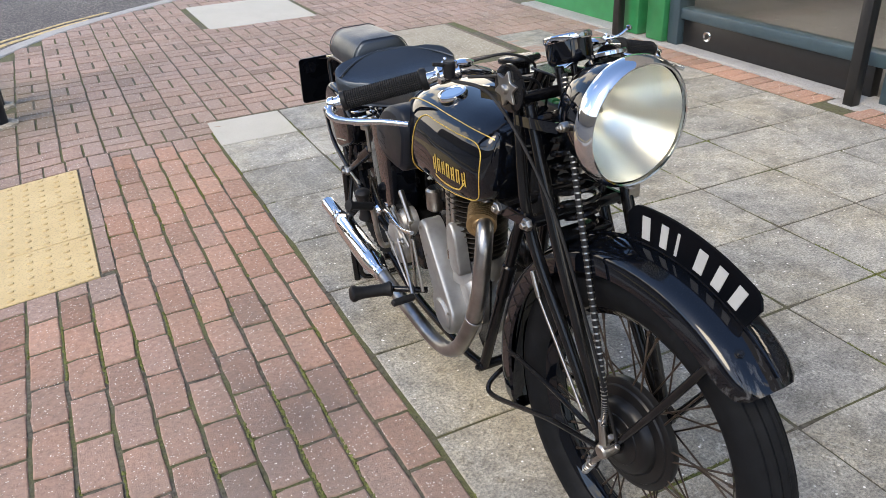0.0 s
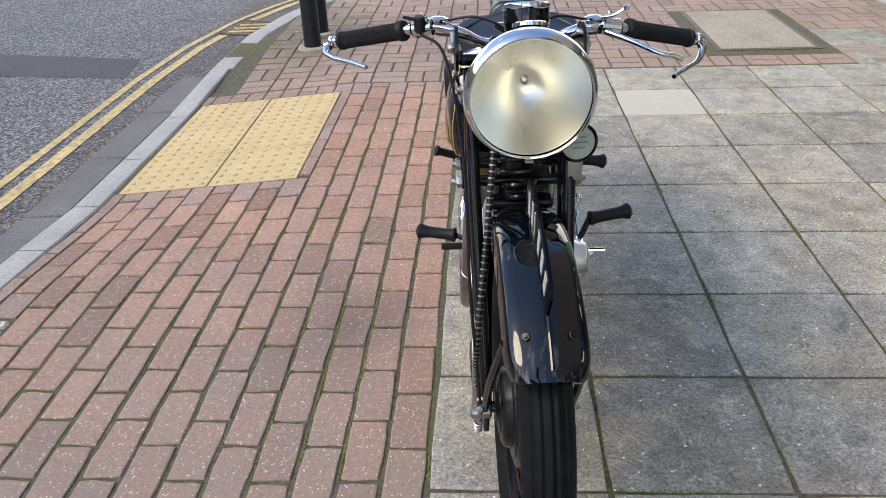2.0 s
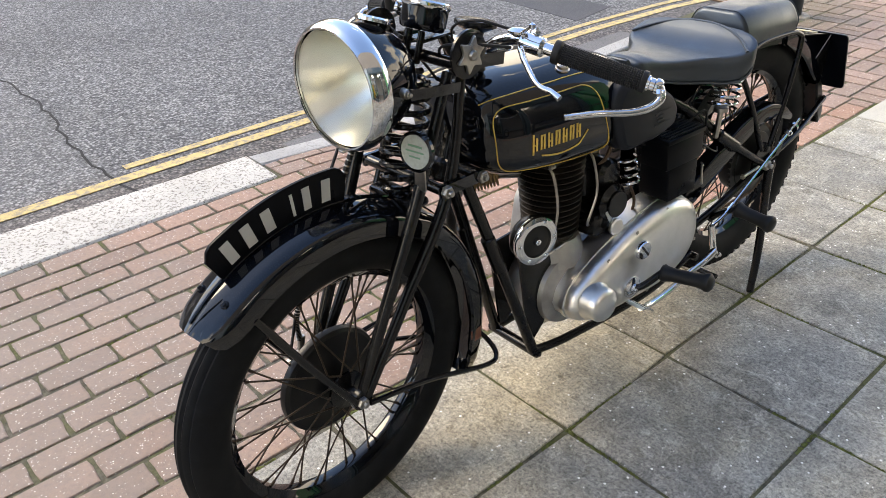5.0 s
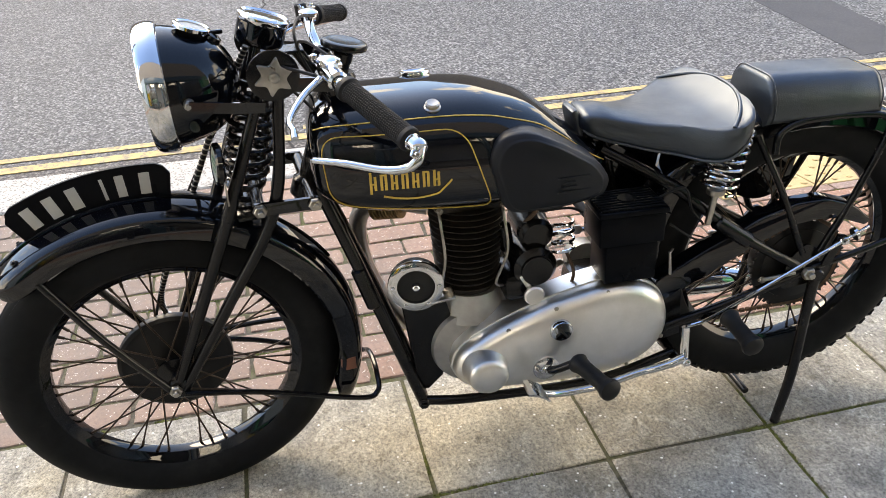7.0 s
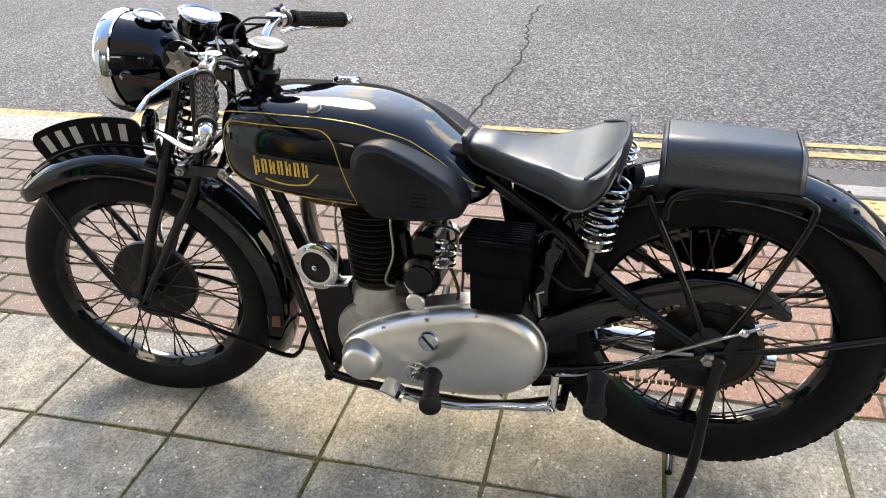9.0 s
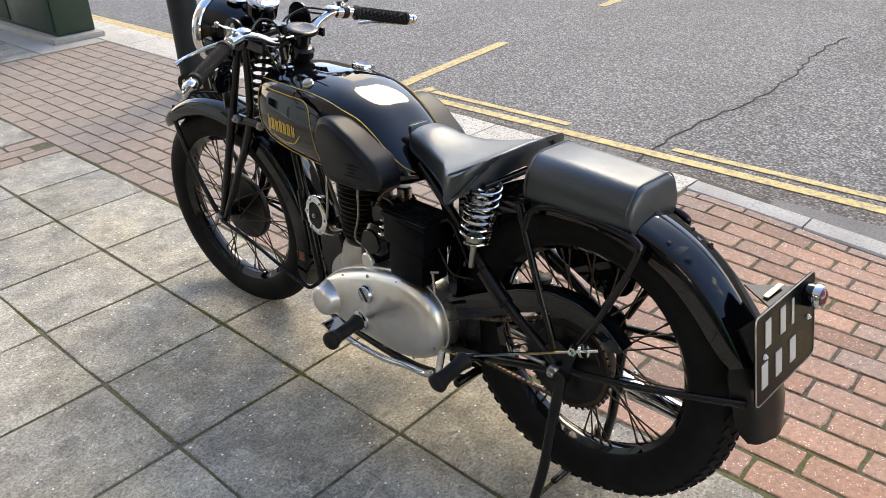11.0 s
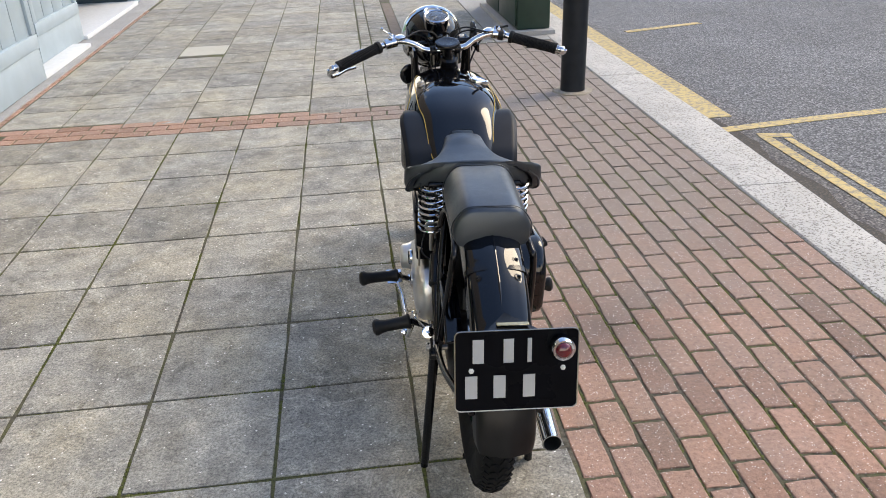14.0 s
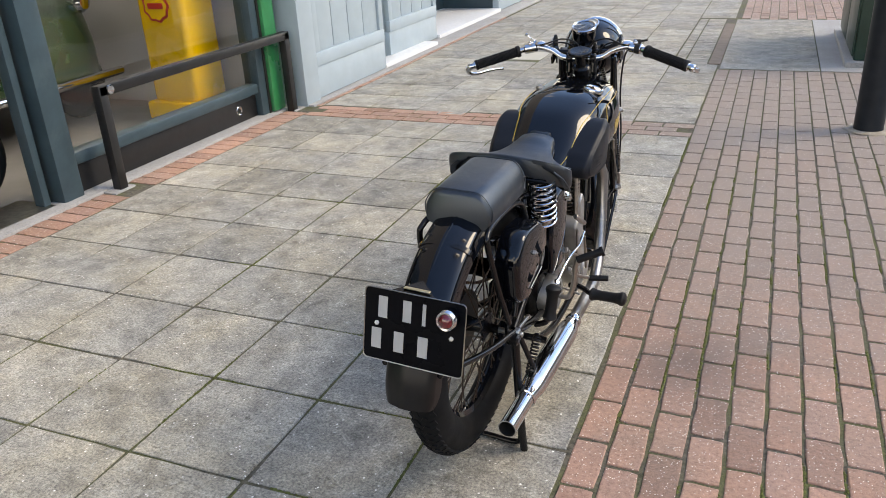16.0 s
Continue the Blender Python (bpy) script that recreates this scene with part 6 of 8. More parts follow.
tank = mk("fuel_tank", M_BLACK, tank_skin, None, "glossy black teardrop petrol tank lined in gold", smooth=60)
for side in (1, -1):
    panel = rounded([(-1.098, 0.904), (-0.82, 0.904), (-0.76, 0.719), (-1.086, 0.762)], 0.045, 8)
    pts = []
    for (y0, z0), (y1, z1) in zip(panel, panel[1:] + panel[:1]):
        pts += [tank_side(y0 + (y1 - y0) * k / 4, z0 + (z1 - z0) * k / 4, side, 0.0006) for k in range(4)]
    mk("gold_line", M_GOLD, lambda bm, pts=pts: tube(bm, pts + pts[:1], 0.0014, 5, smooth=False), tank, "fine gold panel line")
    edge = [tank_point(y, a, 0.0006) for y, a in zip(np.linspace(-1.105, -0.5, 40), np.interp(np.linspace(-1.105, -0.5, 40), [-1.105, -0.9, -0.75, -0.6, -0.5], [46, 48, 48, 44, 30]))]
    edge = [Vector((p.x * side, p.y, p.z)) for p in edge]
    mk("gold_line", M_GOLD, lambda bm, e=edge: tube(bm, e, 0.0014, 5, smooth=False), tank, "fine gold shoulder line")

    def emblem_stroke(bm, k, side=side):
        # one upright pair with its cross stroke
        y = (-1.008 if side > 0 else -1.052) + 0.0205 * k
        tall = k == (0 if side > 0 else 6)
        for dy, hh in ((0.0, 0.047 if tall else 0.034), (0.0085, 0.03)):
            z0 = 0.796 - (0.008 if tall and dy == 0 else 0)
            ribbon(bm, [tank_side(y + dy, z0, side, 0.0007), tank_side(y + dy, z0 + hh, side, 0.0007)], 0.0052, 0.0008, (side, 0, 0))
        zc = 0.828 if k % 2 else 0.81
        ribbon(bm, [tank_side(y - 0.001, zc, side, 0.0008), tank_side(y + 0.0105, zc, side, 0.0008)], 0.0035, 0.0008, (side, 0, 0))

    def flourish(bm, side=side):
        n = 22
        fl = []
        for i in range(n):
            t = i / (n - 1)
            fl.append(tank_side(-0.985 + 0.135 * t if side > 0 else -0.923 - 0.13 * t, 0.79 - 0.017 * math.sin(math.pi * (0.15 + 0.8 * t)) + 0.024 * max(0, t - 0.8) * 4, side, 0.0008))
        ribbon(bm, fl, 0.0038, 0.0008, (side, 0, 0))
    for k in range(7):
        mk("emblem_stroke", M_GOLD, lambda bm, k=k: emblem_stroke(bm, k), tank, smooth=0, split=False)
    mk("emblem_flourish", M_GOLD, flourish, tank, "curved gilt flourish", smooth=0)

    def knee(bm, side=side):
        o = rounded([(-0.778, 0.835), (-0.756, 0.885), (-0.7, 0.893), (-0.635, 0.864), (-0.545, 0.805), (-0.52, 0.765), (-0.528, 0.732), (-0.6, 0.719), (-0.742, 0.716)], 0.03, 5)
        rings = []
        c = Vector((-0.658, 0.795))
        for k, xx in ((1.0, -0.085), (1.0, -0.004), (0.993, 0.003), (0.97, 0.008), (0.9, 0.0115), (0.885, 0.013), (0.865, 0.016), (0.84, 0.0172)):
            ring = []
            for y, z in o:
                q = Vector((y, z)) - c
                y1, z1 = c.x + q.x * k, c.y + q.y * k
                base = float(np.interp(y1, [-0.78, -0.66, -0.5], [0.168, 0.176, 0.158]))
                ring.append(Vector((side * (base + xx), y1, z1)))
            rings.append(ring)
        loft(bm, rings)
    kg = mk("knee_grip", M_KNEE, knee, tank, "moulded black rubber knee grip")

    def knee_mark(bm, side=side):
        for k in range(4):
            z = 0.757 + 0.01 * k
            yy = (-0.64, -0.57) if k in (0, 3) else (-0.63, -0.6)
            ribbon(bm, [Vector((side * (float(np.interp(y, [-0.78, -0.66, -0.5], [0.168, 0.176, 0.158])) + 0.0168), y, z)) for y in yy], 0.003, 0.0012 * side, (1, 0, 0))
    mk("moulded_mark", M_KNEE, knee_mark, tank, smooth=0, split=False)
CAPM = Matrix.Translation((-0.088, -0.877, 0.936)) @ frame_to((-0.22, 0, 1))
cap = mk("filler_cap", M_CHROME, lambda bm: lathe(bm, [(0, -0.008), (0.036, -0.008), (0.036, -0.002), (0.03, 0.0), (0.03, 0.006), (0.035, 0.007), (0.0365, 0.012), (0.0345, 0.019), (0.028, 0.021), (0.026, 0.0185), (0, 0.0185)], CAPM, 36), tank, "round chrome filler cap")
mk("tank_cap", M_STEEL, lambda bm: lathe(bm, [(0, -0.01), (0.017, -0.01), (0.017, -0.002), (0.014, 0.0), (0.014, 0.006), (0.011, 0.009), (0, 0.0075)], Matrix.Translation((0.111, -0.873, 0.94)) @ frame_to((0.35, 0, 1)), 6 * 4), tank, "small chrome gauge cap")
mk("tank_bolt", M_STEEL, lambda bm: [bolt(bm, (s * 0.14, -0.83, 0.735), (s, 0, -0.4), 0.008) for s in (-1,)], tank)


# -- engine --
crank = mk("crankcase", M_CASTING, lambda bm: (lathe(bm, [(0, -0.075), (0.085, -0.075), (0.105, -0.06), (0.115, -0.03), (0.117, 0.0), (0.115, 0.03), (0.1, 0.07), (0, 0.085)], Matrix.Translation((0, -0.79, 0.32)) @ frame_to((1, 0, 0)), 48),
                                               lathe(bm, [(0, 0), (0.088, 0), (0.078, 0.05), (0.07, 0.07), (0, 0.07)], Matrix.Translation((0, -0.785, 0.39)), 32)), None, "dull alloy crankcase")
mk("sump_bolt", M_STEEL, lambda bm: bolt(bm, (0.02, -0.83, 0.215), (0, 0, -1), 0.012), crank)


def cylinder(bm):
    lathe(bm, [(0, 0.44), (0.06, 0.44), (0.062, 0.47), (0.058, 0.475), (0.058, 0.7), (0, 0.7)], Matrix.Translation((0, -0.79, 0)), 32)


cyl = mk("cylinder", M_FIN, cylinder, None, "finned black iron cylinder")
for k in range(14):
    z = 0.478 + 0.0155 * k
    r = 0.074 + 0.0011 * k
    mk("fin", M_FIN if k < 11 else M_FIN, lambda bm, z=z, r=r: lathe(bm, [(0.055, z - 0.0015), (r - 0.001, z - 0.0012), (r, z), (r - 0.001, z + 0.0012), (0.055, z + 0.0015)], Matrix.Translation((0, -0.79, 0)), 40), cyl)


def head(bm):
    box(bm, (0.15, 0.17, 0.05), Matrix.Translation((0, -0.79, 0.7)), 0.02)
    rod(bm, (-0.07, -0.83, 0.705), (0.075, -0.83, 0.705), 0.018)
    rod(bm, (-0.07, -0.75, 0.705), (0.075, -0.75, 0.705), 0.018)


mk("cylinder_head", M_FIN, head, cyl)
for s, y in ((1, -0.862), (1, -0.722)):
    mk("oil_pipe", M_STEEL, lambda bm, y=y: (tube(bm, [(0.06, y, 0.69), (0.082, y, 0.66), (0.09, y + 0.005, 0.58), (0.085, y - 0.005 if y < -0.8 else y - 0.02, 0.5), (0.06, y + 0.02, 0.475)], 0.0035, 8), bolt(bm, (0.07, y, 0.69), (1, 0, 0.2), 0.008)), cyl, "thin bright oil pipe")
mk("pushrod_tube", M_STEEL, lambda bm: [rod(bm, (-0.085, y, 0.45), (-0.07, y + 0.005, 0.7), 0.009) for y in (-0.8, -0.77)], cyl)
mk("sparking_plug", M_WHITE, lambda bm: (rod(bm, (0.0, -0.86, 0.69), (0.03, -0.915, 0.7), 0.009), ), cyl)
mk("engine_plate", M_BLACK_WORN, lambda bm: [outline_solid(bm, [(-0.955, 0.465), (-0.86, 0.475), (-0.83, 0.36), (-0.87, 0.24), (-0.905, 0.205), (-0.925, 0.21)], 0.006, Matrix.Translation((x, 0, 0)) @ Matrix(((0, 0, 1, 0), (1, 0, 0, 0), (0, 1, 0, 0), (0, 0, 0, 1)))) for x in (0.052, -0.058)], frame_main)

# timing side covers, on the right
SIDE = Matrix(((0, 0, -1, 0), (1, 0, 0, 0), (0, 1, 0, 0), (0, 0, 0, 1)))      # outline (y, z), growing to the right side


def timing(bm):
    low = [(-0.772 + 0.07 * math.cos(a), 0.29 + 0.07 * math.sin(a)) for a in np.linspace(math.pi * 0.8, 2.15 * math.pi, 22)]
    up = [(-0.672 + 0.034 * math.cos(a), 0.5 + 0.034 * math.sin(a)) for a in np.linspace(-0.1, math.pi * 0.85, 10)]
    outline_solid(bm, low + up, 0.046, Matrix.Translation((-0.065, 0, 0)) @ SIDE, 0.01, 0.012)
    outline_solid(bm, rounded([(-0.85, 0.43), (-0.79, 0.43), (-0.775, 0.55), (-0.8, 0.585), (-0.83, 0.55)], 0.02), 0.026, Matrix.Translation((-0.06, 0, 0)) @ SIDE, 0.008, 0.01)
    lathe(bm, [(0, 0.132), (0.04, 0.132), (0.047, 0.126), (0.049, 0.11), (0, 0.11)], Matrix.Translation((0, -0.778, 0.288)) @ frame_to((-1, 0, 0)), 32)


timing_cover = mk("timing_cover", M_CASTING, timing, crank, "smooth alloy timing cover")
mk("cover_screw", M_STEEL, lambda bm: [bolt(bm, (-0.127, y, z), (-1, 0, 0), 0.005, 0.002) for y, z in ((-0.672, 0.515), (-0.7, 0.44), (-0.718, 0.37), (-0.72, 0.27), (-0.822, 0.262), (-0.826, 0.315))], crank)

# primary chaincase, on the left
LEFT = Matrix(((0, 0, 1, 0), (1, 0, 0, 0), (0, 1, 0, 0), (0, 0, 0, 1)))
CASE = [(-0.856, 0.305), (-0.838, 0.352), (-0.775, 0.398), (-0.7, 0.432), (-0.61, 0.463), (-0.5, 0.488), (-0.43, 0.482), (-0.37, 0.447), (-0.345, 0.39), (-0.352, 0.325), (-0.4, 0.272), (-0.51, 0.236), (-0.68, 0.236), (-0.79, 0.25), (-0.838, 0.27)]
CASE_LINE = [(p.x, p.y) for p in (Vector((q.x, q.y)) for q in spline([(x, y, 0) for x, y in CASE + CASE[:1]], 4)[:-1])]


def chaincase(bm):
    c = Vector((-0.6, 0.36))
    rings = []
    for k, x in ((0.0, 0.05), (0.0, 0.1), (-0.004, 0.101), (-0.004, 0.113), (0.0, 0.114), (0.0, 0.128), (0.004, 0.14), (0.014, 0.15), (0.03, 0.157), (0.06, 0.161), (0.1, 0.163)):
        ring = []
        for y, z in CASE_LINE:
            v = Vector((y, z)) - c
            v = v * (1 - k / v.length) if k else v
            ring.append(Vector((x, c.x + v.x, c.y + v.y)))
        rings.append(ring)
    loft(bm, rings)
    lathe(bm, [(0.056, 0.128), (0.054, 0.158), (0.047, 0.172), (0.046, 0.188), (0.04, 0.196), (0.03, 0.199), (0, 0.2)], Matrix.Translation((0, -0.785, 0.316)) @ frame_to((1, 0, 0)), 40)


case = mk("primary_chaincase", M_ALLOY, chaincase, None, "large polished alloy primary chaincase", smooth=50)
mk("case_screw", M_STEEL, lambda bm: [lathe(bm, [(0, 0), (0.0055, 0), (0.0055, 0.002), (0.003, 0.003), (0, 0.001)], Matrix.Translation((0.149, y, z)) @ frame_to((1, 0, 0)), 10) for y, z in ((-0.825, 0.345), (-0.73, 0.408), (-0.62, 0.449), (-0.5, 0.474), (-0.39, 0.437), (-0.36, 0.33), (-0.44, 0.262), (-0.56, 0.246), (-0.76, 0.257))], case)
mk("inspection_cap", M_CHROME, lambda bm: (lathe(bm, [(0, 0.16), (0.026, 0.16), (0.027, 0.168), (0.024, 0.173), (0, 0.174)], Matrix.Translation((0, -0.612, 0.4)) @ frame_to((1, 0, 0)), 28)), case, "chrome slotted inspection cap")
# slot drawn as a dark bar, its shade put into the colour
mk("cap_slot", M_DARK, lambda bm: box(bm, (0.002, 0.042, 0.005), Matrix.Translation((0.1745, -0.612, 0.4)) @ Matrix.Rotation(-0.9, 4, "X")), case, smooth=0)

# gearbox and kickstarter, on the right
gear = mk("gearbox", M_BLACK_WORN, lambda bm: (box(bm, (0.15, 0.2, 0.17), Matrix.Translation((-0.01, -0.44, 0.36)), 0.03), box(bm, (0.1, 0.16, 0.12), Matrix.Translation((0, -0.62, 0.33)), 0.02)), None, "grimy gearbox behind the engine")
mk("gearbox_cover", M_CASTING, lambda bm: (lathe(bm, [(0, 0.13), (0.05, 0.13), (0.066, 0.122), (0.072, 0.105), (0.072, 0.07), (0, 0.07)], Matrix.Translation((0, -0.42, 0.345)) @ frame_to((-1, 0, 0)), 36),
                                         lathe(bm, [(0, 0.12), (0.036, 0.12), (0.045, 0.11), (0.047, 0.07), (0, 0.07)], Matrix.Translation((0, -0.475, 0.435)) @ frame_to((-1, 0, 0)), 28)), gear, "round alloy gearbox end cover")
mk("gear_linkage", M_STEEL, lambda bm: (rod(bm, (-0.14, -0.475, 0.49), (-0.14, -0.6, 0.42), 0.005), rod(bm, (-0.135, -0.6, 0.52), (-0.14, -0.62, 0.27), 0.0045), bolt(bm, (-0.13, -0.475, 0.49), (-1, 0, 0), 0.014), bolt(bm, (-0.13, -0.45, 0.44), (-1, 0, 0), 0.012), bolt(bm, (-0.13, -0.52, 0.4), (-1, 0, 0), 0.01),
                                        rod(bm, (-0.135, -0.56, 0.585), (-0.145, -0.652, 0.525), 0.009), rod(bm, (-0.145, -0.407, 0.386), (-0.15, -0.619, 0.257), 0.004)), gear)
mk("operating_arm", M_CHROME, lambda bm: (tube(bm, [(-0.14, -0.345, 0.43), (-0.15, -0.45, 0.478), (-0.152, -0.57, 0.475), (-0.146, -0.65, 0.492)], 0.006, 10), lathe(bm, [(0, 0), (0.017, 0), (0.018, 0.008), (0.011, 0.015), (0, 0.016)], Matrix.Translation((-0.14, -0.34, 0.43)) @ frame_to((-1, -0.2, 0.3)), 18)), gear, "bright curved operating arm")
mk("gear_rod", M_STEEL, lambda bm: rod(bm, (-0.148, -0.654, 0.475), (-0.15, -0.703, 0.326), 0.0048), gear)
kick = mk("kickstarter", M_STEEL, lambda bm: tube(bm, [(-0.13, -0.42, 0.345), (-0.165, -0.42, 0.35), (-0.178, -0.425, 0.4), (-0.182, -0.42, 0.47), (-0.19, -0.425, 0.495)], 0.009, 10), None, "steel kickstart lever with rubber pedal")
mk("kick_pedal", M_RUBBER, lambda bm: (rod(bm, (-0.185, -0.42, 0.49), (-0.262, -0.447, 0.525), 0.013, 14), lathe(bm, [(0, -0.004), (0.017, -0.004), (0.017, 0.006), (0, 0.008)], Matrix.Translation((-0.26, -0.446, 0.524)) @ frame_to((-0.077, -0.027, 0.035)), 14)), kick)
mk("gear_pedal", M_STEEL, lambda bm: tube(bm, [(-0.14, -0.5, 0.4), (-0.155, -0.6, 0.34), (-0.172, -0.675, 0.302)], 0.0065, 8), gear)
mk("pedal_rubber", M_RUBBER, lambda bm: rod(bm, (-0.17, -0.674, 0.3), (-0.24, -0.686, 0.306), 0.011, 12), gear)

# magneto, carburettor, horn, battery
mag = mk("magneto", M_BLACK_WORN, lambda bm: (rod(bm, (-0.04, -0.652, 0.528), (0.1, -0.652, 0.528), 0.05, 28), rod(bm, (-0.05, -0.645, 0.6), (0.075, -0.645, 0.6), 0.04, 24), box(bm, (0.11, 0.075, 0.07), Matrix.Translation((0.035, -0.685, 0.478)), 0.016), rod(bm, (0.1, -0.652, 0.528), (0.108, -0.652, 0.528), 0.036, 24), rod(bm, (0.03, -0.7, 0.55), (0.03, -0.712, 0.62), 0.016, 14)), None, "dusty black magneto and dynamo")
mk("magneto_cap", M_ALLOY, lambda bm: (lathe(bm, [(0, 0), (0.023, 0), (0.024, 0.008), (0.02, 0.012), (0, 0.013)], Matrix.Translation((0.105, -0.66, 0.468)) @ frame_to((1, 0, 0)), 24), box(bm, (0.006, 0.012, 0.05), Matrix.Translation((0.1, -0.675, 0.495)) @ Matrix.Rotation(0.5, 4, "X"), 0.002, 1)), mag, "round alloy cap")
carb = mk("carburettor", M_STEEL, lambda bm: (rod(bm, (-0.01, -0.68, 0.585), (-0.01, -0.6, 0.6), 0.026, 20), rod(bm, (-0.01, -0.63, 0.53), (-0.01, -0.63, 0.67), 0.021, 20), rod(bm, (-0.055, -0.62, 0.53), (-0.055, -0.62, 0.6), 0.026, 20)), None, "grey metal carburettor")
mk("cable_coil", M_CHROME, lambda bm: coil(bm, (0.08, -0.59, 0.635), (0.095, -0.59, 0.565), 0.024, 0.0036, 3.6), carb, "bright coiled pipe")
mk("fuel_pipe", M_RUSTY, lambda bm: (tube(bm, [(0.03, -0.6, 0.7), (0.05, -0.62, 0.68), (0.06, -0.66, 0.64), (0.02, -0.68, 0.6)], 0.005, 8), tube(bm, [(0.08, -0.58, 0.56), (0.085, -0.56, 0.5), (0.08, -0.57, 0.45)], 0.004, 8), rod(bm, (0.0, -0.68, 0.706), (0.09, -0.6, 0.704), 0.011)), carb, "short copper and rubber pipes")
HM = Matrix.Translation((0.06, -0.921, 0.517)) @ frame_to((1, -0.12, 0.03))
horn = mk("horn", M_BLACK_WORN, lambda bm: lathe(bm, [(0, -0.03), (0.03, -0.03), (0.055, -0.012), (0.06, 0.0), (0.06, 0.02), (0, 0.02)], HM, 36), None, "round electric horn with chrome ring")
mk("horn_ring", M_CHROME, lambda bm: lathe(bm, [(0.061, 0.014), (0.063, 0.02), (0.062, 0.027), (0.052, 0.031), (0.042, 0.03), (0.04, 0.024), (0.04, 0.018)], HM, 40, closed=True), horn, "broad chrome ring")
mk("horn_face", M_DARK, lambda bm: lathe(bm, [(0.041, 0.022), (0.03, 0.025), (0.01, 0.026), (0.008, 0.032), (0, 0.033)], HM, 30), horn)
mk("horn_screw", M_CHROME, lambda bm: [bolt(bm, HM @ Vector((0.052 * math.cos(a), 0.052 * math.sin(a), 0.03)), HM.to_3x3() @ Vector((0, 0, 1)), 0.005, 0.003) for a in np.linspace(0, 2 * math.pi, 7)[:-1]] + [bolt(bm, HM @ Vector((0, 0, 0.031)), HM.to_3x3() @ Vector((0, 0, 1)), 0.008, 0.005)], horn)
mk("horn_bracket", M_STEEL, lambda bm: box(bm, (0.05, 0.06, 0.006), Matrix.Translation((0.075, -0.868, 0.478)) @ Matrix.Rotation(0.15, 4, "X"), 0.002, 1), horn, "pale folded bracket")

bat = mk("battery", M_PLATE, lambda bm: span(bm, (0.055, -0.532, 0.594), (0.16, -0.382, 0.666), 0.006), None, "black battery case with ribbed lid")
mk("battery_body", M_PLATE, lambda bm: span(bm, (0.06, -0.514, 0.5), (0.157, -0.394, 0.596), 0.005), bat)
mk("battery_lid", M_PLATE, lambda bm: span(bm, (0.052, -0.536, 0.666), (0.163, -0.378, 0.68), 0.004), bat)
for k in range(9):
    mk("lid_rib", M_PLATE, lambda bm, k=k: span(bm, (0.058 + 0.0115 * k, -0.53, 0.68), (0.0635 + 0.0115 * k, -0.384, 0.6855), 0.0012, 1), bat, smooth=0)
mk("lid_oval", M_PLATE, lambda bm: lathe(bm, [(0.02, 0.68), (0.019, 0.6875), (0, 0.688)], Matrix.Translation((0.108, -0.457, 0)), 20), bat)
mk("battery_strap", M_STEEL, lambda bm: (rod(bm, (0.15, -0.362, 0.56), (0.15, -0.355, 0.5), 0.0035), rod(bm, (0.155, -0.365, 0.56), (0.14, -0.35, 0.56), 0.003)), bat)
mk("wiring", M_RUBBER, lambda bm: (tube(bm, [(0.1, -0.388, 0.67), (0.12, -0.33, 0.7), (0.11, -0.3, 0.64), (0.115, -0.27, 0.6)], 0.003, 6), tube(bm, [(0.1, -0.55, 0.66), (0.09, -0.58, 0.67), (0.07, -0.64, 0.66)], 0.003, 6), tube(bm, [(0.13, -0.36, 0.62), (0.145, -0.3, 0.58), (0.12, -0.25, 0.57)], 0.0025, 6)), bat)
oil = mk("oil_tank", M_BLACK, lambda bm: outline_solid(bm, rounded([(-0.46, 0.46), (-0.33, 0.46), (-0.3, 0.6), (-0.33, 0.74), (-0.46, 0.75)], 0.03), 0.07, Matrix.Translation((-0.05, 0, 0)) @ SIDE, 0.012, 0.012), None, "black oil tank under the saddle")
mk("oil_cap", M_CHROME, lambda bm: lathe(bm, [(0, 0), (0.02, 0), (0.021, 0.01), (0.016, 0.016), (0, 0.018)], Matrix.Translation((-0.126, -0.45, 0.7)) @ frame_to((-1, -0.25, 0.5)), 20), oil)
tool = mk("tool_box", M_BLACK, lambda bm: outline_solid(bm, rounded([(-0.165, 0.6), (-0.02, 0.535), (0.06, 0.56), (0.085, 0.7), (0.03, 0.765), (-0.11, 0.755), (-0.165, 0.7)], 0.035), 0.05, Matrix.Translation((-0.085, 0, 0)) @ SIDE, 0.016, 0.02), None, "glossy black tool box beside the rear wheel")
mk("box_catch", M_STEEL, lambda bm: (bolt(bm, (-0.155, -0.04, 0.68), (-1, 0, 0), 0.007), rod(bm, (-0.157, -0.12, 0.6), (-0.157, -0.02, 0.575), 0.002)), tool)

# exhaust
pipe = mk("exhaust_pipe", M_EXHAUST, lambda bm: tube(bm, [(-0.035, -0.87, 0.655), (-0.062, -0.95, 0.664), (-0.092, -1.01, 0.64), (-0.112, -1.03, 0.57), (-0.122, -1.015, 0.46), (-0.135, -0.965, 0.34), (-0.148, -0.9, 0.25), (-0.158, -0.8, 0.213), (-0.17, -0.65, 0.228), (-0.185, -0.42, 0.258)], 0.0215, 20), None, "heat-tinted steel exhaust pipe")
mk("finned_collar", M_COLLAR, lambda bm: [lathe(bm, [(0.02, -0.0022), (0.037, -0.0014), (0.037, 0.0014), (0.02, 0.0022)], Matrix.Translation(Vector((-0.055, -0.93, 0.662)).lerp(Vector((-0.087, -0.985, 0.65)), float(t))) @ frame_to((-0.032, -0.055, -0.012)), 24, closed=True) for t in np.linspace(0.0, 1.0, 9)] + [rod(bm, (-0.05, -0.925, 0.663), (-0.09, -0.99, 0.648), 0.026, 20)], pipe, "rusty finned collar nut")
